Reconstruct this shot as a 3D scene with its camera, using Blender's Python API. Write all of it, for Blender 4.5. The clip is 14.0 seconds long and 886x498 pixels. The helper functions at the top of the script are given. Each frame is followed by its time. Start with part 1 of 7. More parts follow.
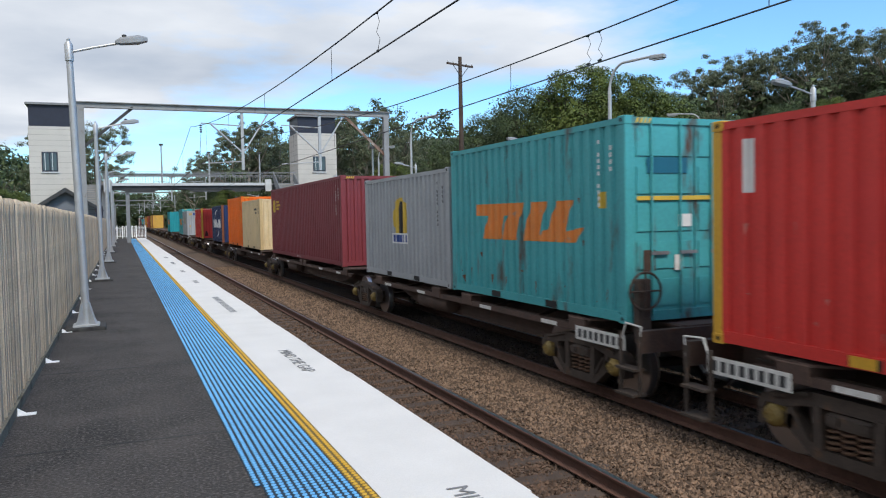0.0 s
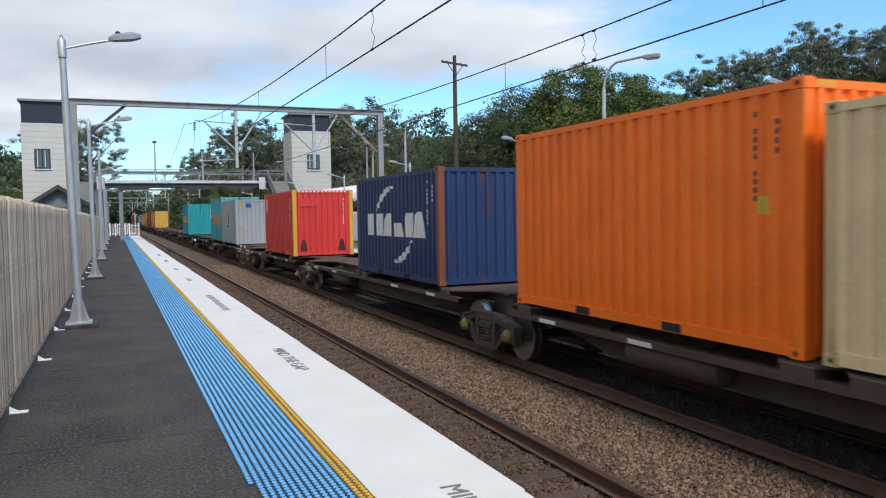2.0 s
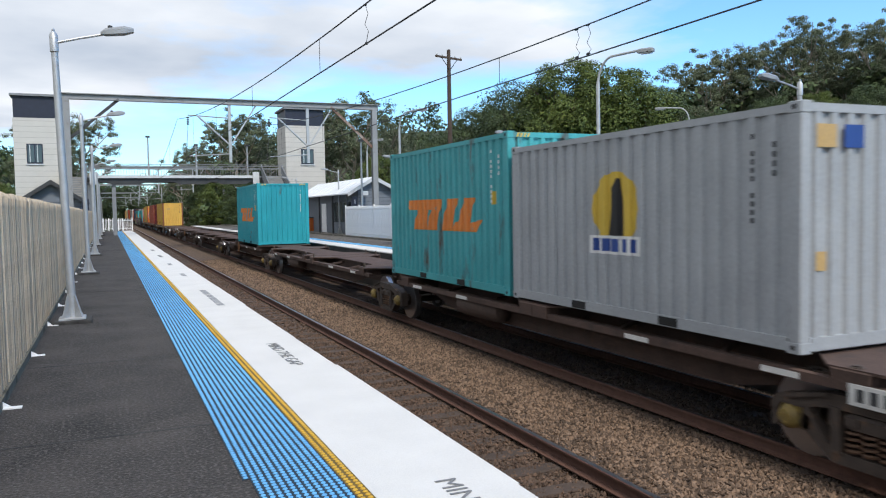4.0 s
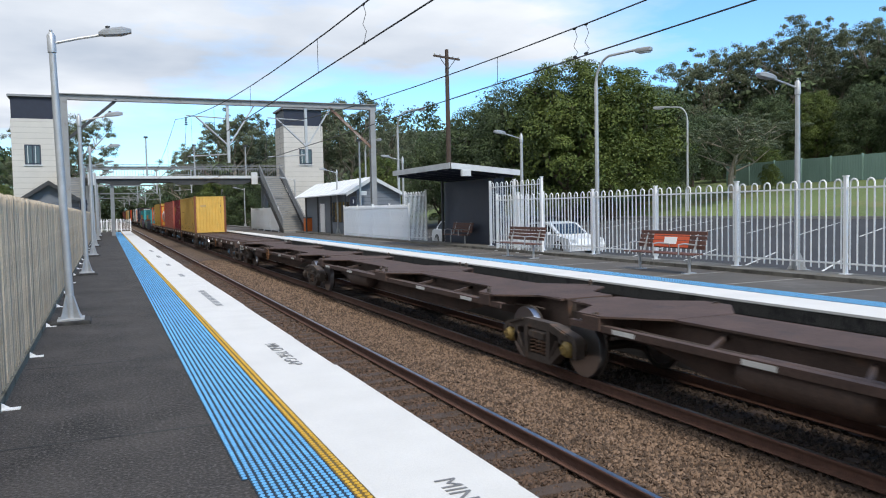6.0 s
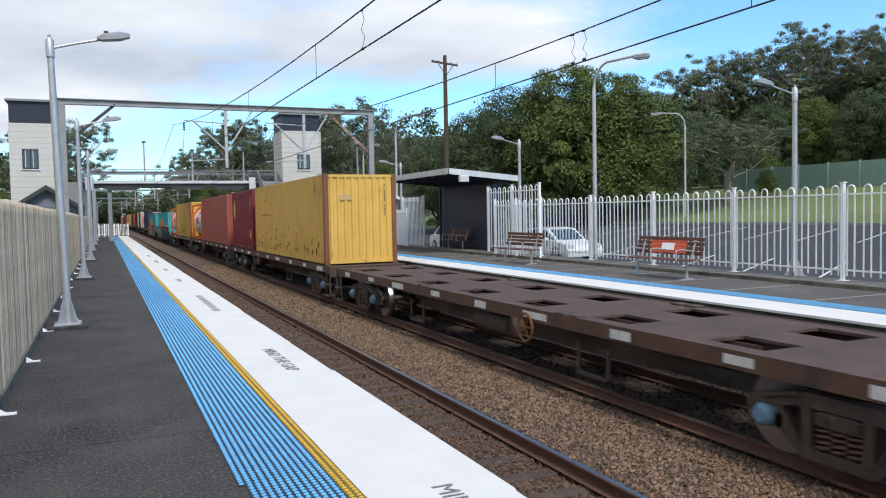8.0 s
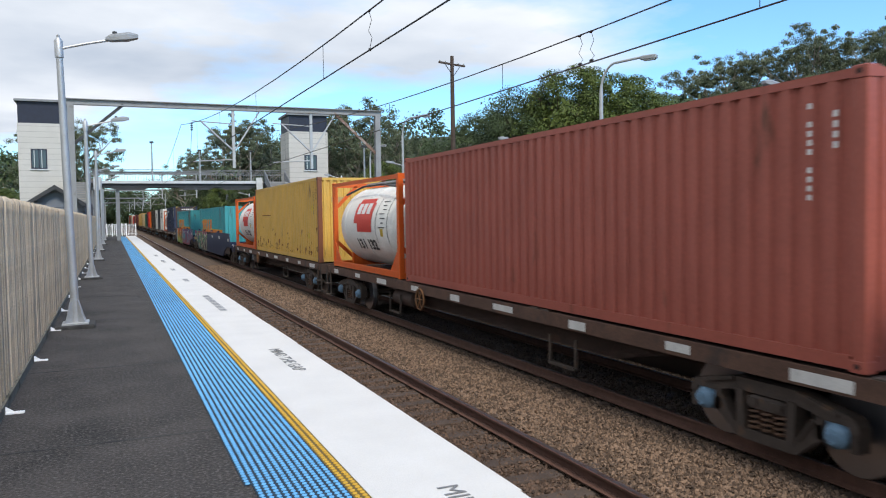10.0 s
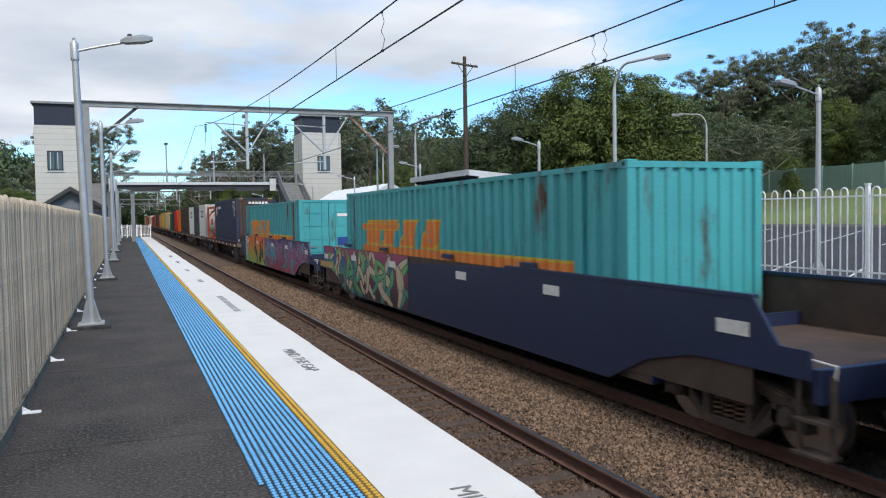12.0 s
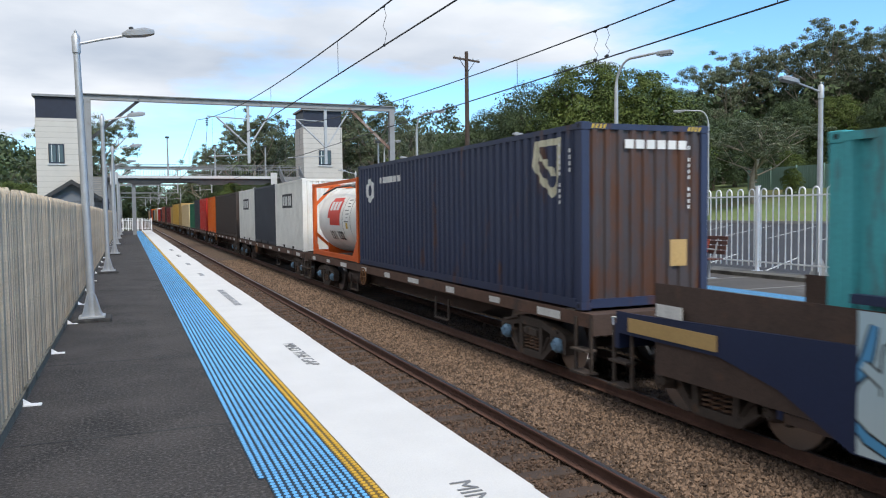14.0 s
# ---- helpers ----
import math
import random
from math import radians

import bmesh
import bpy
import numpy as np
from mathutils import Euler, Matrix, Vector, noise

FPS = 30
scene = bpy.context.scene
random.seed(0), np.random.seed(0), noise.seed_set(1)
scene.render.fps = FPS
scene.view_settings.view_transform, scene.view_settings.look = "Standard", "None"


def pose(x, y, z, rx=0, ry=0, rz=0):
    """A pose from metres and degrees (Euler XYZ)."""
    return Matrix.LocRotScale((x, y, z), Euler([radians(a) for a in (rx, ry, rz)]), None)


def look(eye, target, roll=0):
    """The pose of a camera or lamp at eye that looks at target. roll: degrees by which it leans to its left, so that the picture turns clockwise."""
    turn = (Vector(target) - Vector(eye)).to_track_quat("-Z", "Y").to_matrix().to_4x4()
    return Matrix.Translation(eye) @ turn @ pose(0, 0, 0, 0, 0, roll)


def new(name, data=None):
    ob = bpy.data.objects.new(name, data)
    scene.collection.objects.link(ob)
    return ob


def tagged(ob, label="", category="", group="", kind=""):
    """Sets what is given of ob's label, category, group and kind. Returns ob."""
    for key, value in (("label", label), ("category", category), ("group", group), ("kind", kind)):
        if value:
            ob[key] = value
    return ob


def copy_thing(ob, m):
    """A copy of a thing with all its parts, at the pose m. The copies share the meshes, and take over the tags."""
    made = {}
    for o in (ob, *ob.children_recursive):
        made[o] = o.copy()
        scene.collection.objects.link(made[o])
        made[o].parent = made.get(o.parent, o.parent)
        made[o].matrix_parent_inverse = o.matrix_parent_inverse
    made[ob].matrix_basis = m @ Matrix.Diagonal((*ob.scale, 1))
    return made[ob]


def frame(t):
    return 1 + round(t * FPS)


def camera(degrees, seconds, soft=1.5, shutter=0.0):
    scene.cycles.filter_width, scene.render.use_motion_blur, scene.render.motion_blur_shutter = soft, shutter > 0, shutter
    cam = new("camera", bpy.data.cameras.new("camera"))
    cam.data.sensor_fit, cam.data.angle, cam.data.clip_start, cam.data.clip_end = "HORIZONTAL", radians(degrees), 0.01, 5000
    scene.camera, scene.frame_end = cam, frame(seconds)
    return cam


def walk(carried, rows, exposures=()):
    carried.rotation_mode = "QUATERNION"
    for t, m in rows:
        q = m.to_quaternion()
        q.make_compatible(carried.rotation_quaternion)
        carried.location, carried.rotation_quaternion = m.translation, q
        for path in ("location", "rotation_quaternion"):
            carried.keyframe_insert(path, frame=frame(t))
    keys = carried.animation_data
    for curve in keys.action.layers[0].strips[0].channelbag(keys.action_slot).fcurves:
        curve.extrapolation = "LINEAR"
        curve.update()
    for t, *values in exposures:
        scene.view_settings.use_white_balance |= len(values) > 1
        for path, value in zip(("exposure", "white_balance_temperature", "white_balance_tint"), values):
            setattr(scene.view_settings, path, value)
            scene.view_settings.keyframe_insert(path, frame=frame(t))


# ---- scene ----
cam = camera(59.83, 14.0, soft=1.1, shutter=0.1)
EYE = Vector((0.0, 0.0, 1.66))
# seconds, heading to the right of the track, tilt down, lean to the left (degrees)
AIM = [
    (0, 22.637, 2.481, -1.123),
    (0.5, 22.693, 2.436, -1.104),
    (1, 22.746, 2.421, -0.986),
    (1.5, 22.887, 2.468, -0.929),
    (2, 23.081, 2.596, -0.930),
    (2.5, 23.246, 2.742, -0.926),
    (3, 23.364, 2.868, -0.916),
    (5.5, 23.599, 3.061, -1.139),
    (6, 23.594, 3.024, -1.169),
    (6.5, 23.622, 2.949, -1.132),
    (7, 23.669, 2.865, -1.051),
    (7.5, 23.715, 2.740, -1.022),
    (8, 23.767, 2.621, -1.042),
    (10.5, 23.015, 2.521, -0.857),
    (11, 22.690, 2.472, -0.928),
    (11.5, 22.442, 2.456, -1.091),
    (12, 22.334, 2.495, -0.980),
    (12.5, 22.291, 2.595, -0.767),
    (13, 22.298, 2.679, -0.726),
    (13.5, 22.302, 2.762, -0.695),
    (14, 22.266, 2.857, -0.661),
]


def aimed(yaw, down, lean):
    y, p = radians(yaw), radians(down)
    return look(EYE, EYE + Vector((math.sin(y) * math.cos(p), math.cos(y) * math.cos(p), -math.sin(p))), lean)


# the clip's camera closes a little when pale things leave its view
EXPOSURE = [(0, 0.0), (0.5, 0.14), (1.0, 0.16), (1.5, 0.12), (2.0, 0.0), (2.5, 0.02), (3.0, 0.12), (8.0, 0.12), (10.5, 0.14), (11.0, 0.03), (12.0, 0.03), (12.5, 0.12), (14.0, 0.12)]
walk(cam, [(t, aimed(a, b, c)) for t, a, b, c in AIM], EXPOSURE)

# ---- light ----
SUN_EL, SUN_AZ = radians(50), radians(177)  # azimuth clockwise from +y (the way along the track)
world = bpy.data.worlds.new("sky")
scene.world = world
world.use_nodes = True
wn, wl = world.node_tree.nodes, world.node_tree.links
bg = wn["Background"]
sky = wn.new("ShaderNodeTexSky")
sky.sky_type, sky.sun_disc = "NISHITA", False
sky.sun_elevation, sky.sun_rotation = SUN_EL, SUN_AZ
sky.air_density, sky.dust_density, sky.ozone_density = 1.0, 0.6, 1.5
tc = wn.new("ShaderNodeTexCoord")
sep = wn.new("ShaderNodeSeparateXYZ")
wl.new(tc.outputs["Generated"], sep.inputs[0])


def wmath(op, a, b):
    n = wn.new("ShaderNodeMath")
    n.operation = op
    for k, q in enumerate((a, b)):
        if isinstance(q, (int, float)):
            n.inputs[k].default_value = q
        else:
            wl.new(q, n.inputs[k])
    return n.outputs[0]


# a cloud deck seen in perspective: the direction divided by its height
hgt = wmath("MAXIMUM", wmath("ADD", sep.outputs[2], 0.10), 0.03)
comb = wn.new("ShaderNodeCombineXYZ")
wl.new(wmath("DIVIDE", sep.outputs[0], hgt), comb.inputs[0])
wl.new(wmath("DIVIDE", sep.outputs[1], hgt), comb.inputs[1])
cn = wn.new("ShaderNodeTexNoise")
cn.inputs["Scale"].default_value, cn.inputs["Detail"].default_value, cn.inputs["Roughness"].default_value = 0.42, 9, 0.56
wl.new(comb.outputs[0], cn.inputs["Vector"])
comb.inputs[2].default_value = 3.1
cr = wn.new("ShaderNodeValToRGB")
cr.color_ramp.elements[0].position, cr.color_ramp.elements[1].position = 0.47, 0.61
# clouds stand above a clear band at the horizon
low = wmath("MINIMUM", wmath("MULTIPLY", wmath("SUBTRACT", sep.outputs[2], 0.18), 2.2), 0.03)
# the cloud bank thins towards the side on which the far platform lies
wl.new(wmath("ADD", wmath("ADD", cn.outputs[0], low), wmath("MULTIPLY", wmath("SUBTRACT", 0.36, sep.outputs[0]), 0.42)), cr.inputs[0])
cloud = wn.new("ShaderNodeTexNoise")
cloud.inputs["Scale"].default_value, cloud.inputs["Detail"].default_value = 1.1, 6
wl.new(comb.outputs[0], cloud.inputs["Vector"])
cc = wn.new("ShaderNodeValToRGB")
cc.color_ramp.elements[0].position, cc.color_ramp.elements[1].position = 0.3, 0.7
cc.color_ramp.elements[0].color, cc.color_ramp.elements[1].color = (5.2, 5.9, 7.0, 1), (8.9, 9.3, 9.9, 1)
wl.new(cloud.outputs[0], cc.inputs[0])
mixw = wn.new("ShaderNodeMix")
mixw.data_type = "RGBA"
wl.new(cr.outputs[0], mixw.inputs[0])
gain = wn.new("ShaderNodeVectorMath")
gain.operation = "MULTIPLY"
wl.new(sky.outputs[0], gain.inputs[0])
gain.inputs[1].default_value = (1.26, 1.86, 2.3)
wl.new(gain.outputs[0], mixw.inputs[6])
wl.new(cc.outputs[0], mixw.inputs[7])
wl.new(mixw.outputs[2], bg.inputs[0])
bg.inputs[1].default_value = 0.10

sun_data = bpy.data.lights.new("sun", "SUN")
sun_data.energy, sun_data.angle, sun_data.color = 2.8, radians(12), (1.0, 0.93, 0.82)
sun = new("sun", sun_data)
sun_dir = Vector((math.sin(SUN_AZ) * math.cos(SUN_EL), math.cos(SUN_AZ) * math.cos(SUN_EL), math.sin(SUN_EL)))
sun.matrix_world = look(sun_dir * 50, (0, 0, 0))

# ---- building helpers ----
class Geo:
    """Vertices and faces of one mesh."""

    def __init__(self):
        self.v, self.f = [], []

    def add(self, vs, fs):
        n = len(self.v)
        self.v += [tuple(p) for p in vs]
        self.f += [[n + i for i in q] for q in fs]
        return self

    def box(self, x0, x1, y0, y1, z0, z1):
        return self.add([(x, y, z) for z in (z0, z1) for y in (y0, y1) for x in (x0, x1)],
                        [(0, 2, 3, 1), (4, 5, 7, 6), (0, 1, 5, 4), (2, 6, 7, 3), (0, 4, 6, 2), (1, 3, 7, 5)])

    def cbox(self, x0, x1, y0, y1, z0, z1, c=0.01):
        """A box with its upright and top edges chamfered."""
        lo = [(x0 + c, y0), (x1 - c, y0), (x1, y0 + c), (x1, y1 - c), (x1 - c, y1), (x0 + c, y1), (x0, y1 - c), (x0, y0 + c)]
        hi = [(x0 + 2 * c, y0 + c), (x1 - 2 * c, y0 + c), (x1 - c, y0 + 2 * c), (x1 - c, y1 - 2 * c), (x1 - 2 * c, y1 - c),
              (x0 + 2 * c, y1 - c), (x0 + c, y1 - 2 * c), (x0 + c, y0 + 2 * c)]
        vs = [(*p, z0) for p in lo] + [(*p, z1 - c) for p in lo] + [(*p, z1) for p in hi]
        fs = [tuple(range(7, -1, -1)), tuple(range(16, 24))]
        for k in (0, 8):
            fs += [(k + i, k + (i + 1) % 8, k + 8 + (i + 1) % 8, k + 8 + i) for i in range(8)]
        return self.add(vs, fs)

    def prism(self, poly, axis, a, b):
        """A polygon pushed from a to b along an axis. Polygon plane: x -> (y, z), y -> (x, z), z -> (x, y)."""
        def at(p, h):
            return {"x": (h, p[0], p[1]), "y": (p[0], h, p[1]), "z": (p[0], p[1], h)}[axis]
        n = len(poly)
        vs = [at(p, a) for p in poly] + [at(p, b) for p in poly]
        fs = [tuple(range(n))[::-1], tuple(range(n, 2 * n))] + [(i, (i + 1) % n, n + (i + 1) % n, n + i) for i in range(n)]
        return self.add(vs, fs)

    def tube(self, p, q, r, r2=None, n=8):
        return self.path([p, q], [r, r if r2 is None else r2], n)

    def path(self, pts, r, n=8):
        """A round bar along points."""
        pts = [Vector(p) for p in pts]
        rs = r if isinstance(r, (list, tuple)) else [r] * len(pts)
        vs, fs = [], []
        ref = None
        for i, p in enumerate(pts):
            d = (pts[min(i + 1, len(pts) - 1)] - pts[max(i - 1, 0)]).normalized()
            if ref is None:
                ref = d.orthogonal().normalized()
            a = (ref - d * ref.dot(d)).normalized()
            ref = a
            b = d.cross(a)
            vs += [p + (a * math.cos(2 * math.pi * k / n) + b * math.sin(2 * math.pi * k / n)) * rs[i] for k in range(n)]
        for i in range(len(pts) - 1):
            fs += [(i * n + k, i * n + (k + 1) % n, (i + 1) * n + (k + 1) % n, (i + 1) * n + k) for k in range(n)]
        m = (len(pts) - 1) * n
        fs += [tuple(range(n))[::-1], tuple(range(m, m + n))]
        return self.add(vs, fs)

    def lathe(self, prof, n=20, axis="z", at=(0, 0, 0)):
        """A profile of (radius, height) turned round an axis."""
        vs, fs = [], []
        for r, h in prof:
            for k in range(n):
                c, s = math.cos(2 * math.pi * k / n) * r, math.sin(2 * math.pi * k / n) * r
                p = {"z": (c, s, h), "x": (h, c, s), "y": (s, h, c)}[axis]
                vs.append((p[0] + at[0], p[1] + at[1], p[2] + at[2]))
        for i in range(len(prof) - 1):
            fs += [(i * n + k, i * n + (k + 1) % n, (i + 1) * n + (k + 1) % n, (i + 1) * n + k) for k in range(n)]
        m = (len(prof) - 1) * n
        fs += [tuple(range(n))[::-1], tuple(range(m, m + n))]
        return self.add(vs, fs)

    def beam(self, p, q, w, h):
        """A rectangular bar from p to q, w wide (level), h deep."""
        p, q = Vector(p), Vector(q)
        d = (q - p).normalized()
        s = d.cross(Vector((0, 0, 1)))
        s = s.normalized() if s.length > 1e-4 else Vector((1, 0, 0))
        u = s.cross(d)
        vs = [e + s * a * w / 2 + u * b * h / 2 for e in (p, q) for a, b in ((-1, -1), (1, -1), (1, 1), (-1, 1))]
        return self.add(vs, [(3, 2, 1, 0), (4, 5, 6, 7), (0, 1, 5, 4), (1, 2, 6, 5), (2, 3, 7, 6), (3, 0, 4, 7)])

    def mesh(self, name, material, smooth=False):
        me = bpy.data.meshes.new(name)
        me.from_pydata(self.v, [], self.f)
        me.materials.append(material)
        bm = bmesh.new()
        bm.from_mesh(me)
        bmesh.ops.recalc_face_normals(bm, faces=bm.faces)
        bm.to_mesh(me)
        bm.free()
        if smooth:
            me.shade_smooth()
            me.set_sharp_from_angle(angle=radians(38))
        return me


def part(name, g, material, parent, label="", m=None, smooth=False):
    ob = new(name, g.mesh(name, material, smooth) if isinstance(g, Geo) else g)
    ob.parent = parent
    if m is not None:
        ob.matrix_basis = m
    return tagged(ob, label)


def thing(name, label, category, m=None, group="", kind=""):
    ob = new(name)
    ob.empty_display_size = 0.2
    if m is not None:
        ob.matrix_basis = m
    return tagged(ob, label, category, group, kind)


def setting(name, g, material, label, category, smooth=False, kind="structure"):
    ob = new(name, g.mesh(name, material, smooth) if isinstance(g, Geo) else g)
    return tagged(ob, label, category, "", kind)


def words(name, text, size, material, parent, m, width=None, bold=0.0):
    """Lettering as a flat mesh, its reading direction along x, its top along y."""
    cu = bpy.data.curves.new(name, "FONT")
    cu.body, cu.size, cu.extrude, cu.align_x, cu.offset = text, size, 0.001, "LEFT", bold
    tmp = new("lettering", cu)
    me = bpy.data.meshes.new_from_object(tmp.evaluated_get(bpy.context.evaluated_depsgraph_get()))
    bpy.data.objects.remove(tmp)
    if width:
        w = max(v.co.x for v in me.vertices)
        for v in me.vertices:
            v.co.x *= width / w
    me.materials.clear()
    me.materials.append(material)
    return part(name, me, material, parent, "", m)


# ---- materials ----
def surface(name, col, rough=0.6, metal=0.0, vary=0.25, scale=3.0, fine=60.0, bump=0.15, spots=None, spot_amount=0.55, spot_scale=2.0,
            streak=None, per_object=0.0, spec=0.5, coords="Object", island=0.0, rim=(1, 1, 1)):
    """Paint, stone or metal with broad and fine variation, and patches of a second colour (rust, dirt)."""
    m = bpy.data.materials.new(name)
    m.use_nodes = True
    nt, ln = m.node_tree.nodes, m.node_tree.links
    p = nt["Principled BSDF"]
    p.inputs["Roughness"].default_value, p.inputs["Metallic"].default_value = rough, metal
    p.inputs["Specular IOR Level"].default_value = spec
    co = nt.new("ShaderNodeTexCoord")
    mp = nt.new("ShaderNodeMapping")
    ln.new(co.outputs[coords], mp.inputs[0])
    mp.inputs["Scale"].default_value = rim
    big, small = nt.new("ShaderNodeTexNoise"), nt.new("ShaderNodeTexNoise")
    big.inputs["Scale"].default_value, big.inputs["Detail"].default_value = scale, 5
    small.inputs["Scale"].default_value, small.inputs["Detail"].default_value = fine, 3
    for n in (big, small):
        ln.new(mp.outputs[0], n.inputs["Vector"])
    add = nt.new("ShaderNodeMath")
    add.operation = "ADD"
    ln.new(big.outputs[0], add.inputs[0])
    ln.new(small.outputs[0], add.inputs[1])
    src = add.outputs[0]
    for amount, node, out in ((per_object, "ShaderNodeObjectInfo", "Random"), (island, "ShaderNodeNewGeometry", "Random Per Island")):
        if amount:
            oi = nt.new(node)
            mul = nt.new("ShaderNodeMath")
            mul.operation = "MULTIPLY_ADD"
            ln.new(oi.outputs[out], mul.inputs[0])
            mul.inputs[1].default_value = amount
            ln.new(src, mul.inputs[2])
            sub = nt.new("ShaderNodeMath")
            sub.operation = "SUBTRACT"
            ln.new(mul.outputs[0], sub.inputs[0])
            sub.inputs[1].default_value = amount / 2
            src = sub.outputs[0]
    rng = nt.new("ShaderNodeMapRange")
    rng.inputs["From Min"].default_value, rng.inputs["From Max"].default_value = 0.6, 1.4
    rng.inputs["To Min"].default_value, rng.inputs["To Max"].default_value = 1 - vary, 1 + vary
    ln.new(src, rng.inputs["Value"])
    base = nt.new("ShaderNodeMix")
    base.data_type, base.blend_type = "RGBA", "MULTIPLY"
    base.inputs[0].default_value = 1.0
    base.inputs[6].default_value = (*col, 1)
    ln.new(rng.outputs[0], base.inputs[7])
    colour = base.outputs[2]
    if spots:
        sn = nt.new("ShaderNodeTexNoise")
        sn.inputs["Scale"].default_value, sn.inputs["Detail"].default_value, sn.inputs["Roughness"].default_value = spot_scale, 8, 0.65
        mp2 = nt.new("ShaderNodeMapping")
        ln.new(co.outputs[coords], mp2.inputs[0])
        if streak:
            mp2.inputs["Scale"].default_value = streak
        ln.new(mp2.outputs[0], sn.inputs["Vector"])
        ramp = nt.new("ShaderNodeValToRGB")
        ramp.color_ramp.elements[0].position, ramp.color_ramp.elements[1].position = spot_amount, spot_amount + 0.12
        ln.new(sn.outputs[0], ramp.inputs[0])
        mx = nt.new("ShaderNodeMix")
        mx.data_type = "RGBA"
        ln.new(ramp.outputs[0], mx.inputs[0])
        ln.new(colour, mx.inputs[6])
        mx.inputs[7].default_value = (*spots, 1)
        colour = mx.outputs[2]
    ln.new(colour, p.inputs["Base Color"])
    if bump:
        b = nt.new("ShaderNodeBump")
        b.inputs["Strength"].default_value, b.inputs["Distance"].default_value = bump, 0.02
        ln.new(small.outputs[0], b.inputs["Height"])
        ln.new(b.outputs[0], p.inputs["Normal"])
    return m


RUST = (0.09, 0.035, 0.015)
DIRT = (0.05, 0.04, 0.032)
asphalt = surface("platform_asphalt", (0.042, 0.036, 0.032), 0.92, vary=1.0, scale=1.3, fine=45, bump=1.0, spots=(0.125, 0.113, 0.10), spot_amount=0.515, spot_scale=38)
white_edge = surface("white_edge_paint", (0.675, 0.655, 0.62), 0.75, vary=0.10, scale=1.5, fine=120, bump=0.25, spots=(0.55, 0.55, 0.55), spot_amount=0.66, spot_scale=6)
tact_blue = surface("tactile_blue", (0.14, 0.43, 0.76), 0.6, vary=0.2, per_object=0.15, fine=200)
# tile base between the studs, much darker than the studs
tact_gap = surface("tactile_base_dark_blue", (0.012, 0.032, 0.055), 0.7, vary=0.3, fine=100)
tact_yellow = surface("tactile_yellow", (0.62, 0.36, 0.03), 0.6, vary=0.2, per_object=0.15, fine=200)
black_paint = surface("black_stencil_paint", (0.10, 0.10, 0.105), 0.7, vary=0.4, fine=80)
concrete = surface("concrete", (0.30, 0.29, 0.27), 0.9, vary=0.3, scale=1.2, fine=50, spots=(0.12, 0.115, 0.10), spot_amount=0.58)
dark_concrete = surface("near_black_concrete", (0.05, 0.048, 0.045), 0.9, vary=0.4, scale=2, fine=40, spots=(0.02, 0.02, 0.02), spot_amount=0.5, bump=0.4)
fence_cream = surface("cream_fence_paint", (0.50, 0.392, 0.272), 0.55, vary=0.34, scale=2.5, spots=(0.25, 0.215, 0.15), spot_amount=0.55, spot_scale=2.2, streak=(3.0, 3.0, 0.35), per_object=0.45)
fence_white = surface("white_fence_paint", (0.86, 0.86, 0.86), 0.45, vary=0.08, scale=2)
galv = surface("galvanised_steel", (0.46, 0.47, 0.48), 0.5, 0.6, vary=0.15, scale=6, bump=0.05)
dark_steel = surface("dark_painted_steel", (0.05, 0.052, 0.055), 0.6, 0.2, vary=0.3)
grey_steel = surface("grey_bridge_paint", (0.22, 0.23, 0.24), 0.6, 0.1, vary=0.2)
pale_steel = surface("pale_bridge_paint", (0.55, 0.57, 0.58), 0.6, 0.1, vary=0.15)
rail_top = surface("rail_running_surface", (0.30, 0.31, 0.34), 0.28, 0.9, vary=0.15)
rail_rust = surface("rusty_rail_side", (0.105, 0.050, 0.034), 0.85, vary=0.4, scale=8, fine=80, bump=0.3)
timber = surface("weathered_sleeper", (0.068, 0.047, 0.036), 0.9, vary=0.4, scale=5, fine=60, bump=0.5, per_object=0.3)
ballast_bed = surface("ballast_fines", (0.105, 0.068, 0.045), 0.95, vary=0.7, scale=10, fine=38, bump=1.0, spots=(0.06, 0.045, 0.035), spot_amount=0.55, spot_scale=9)
stone_mat = surface("ballast_stone", (0.160, 0.106, 0.072), 0.9, vary=0.55, scale=4, fine=30, island=1.15, bump=0.3)
# far-track stones, the shade under the train put into their colour
shaded_stone = surface("shade_darkened_ballast", (0.052, 0.037, 0.029), 0.9, vary=0.5, scale=4, fine=30, island=1.0, bump=0.3)
rusty_stone = surface("rust_stained_ballast", (0.100, 0.062, 0.042), 0.9, vary=0.5, scale=4, fine=30, island=1.1, bump=0.3)
worn_stencil = surface("worn_grey_stencil", (0.34, 0.34, 0.345), 0.7, vary=0.35, fine=60)
grass_mat = surface("mown_grass", (0.125, 0.165, 0.055), 0.95, vary=0.4, scale=0.15, fine=6, bump=0.6, spots=(0.20, 0.175, 0.075), spot_amount=0.55, spot_scale=0.25)
carpark_mat = surface("carpark_asphalt", (0.042, 0.041, 0.043), 0.9, vary=0.3, scale=0.3, fine=20)
bush_floor = surface("bush_floor", (0.045, 0.05, 0.022), 0.95, vary=0.5, scale=0.1, fine=2, bump=0.5)
wagon_brown = surface("sooty_brown_wagon_paint", (0.066, 0.041, 0.031), 0.8, vary=0.4, scale=2.5, fine=40, bump=0.25, spots=(0.10, 0.055, 0.035), spot_amount=0.58, spot_scale=3)
wagon_deck = surface("worn_brown_wagon_deck", (0.080, 0.048, 0.037), 0.85, vary=0.4, scale=1.6, fine=30, bump=0.2, spots=(0.05, 0.035, 0.03), spot_amount=0.56, spot_scale=2)
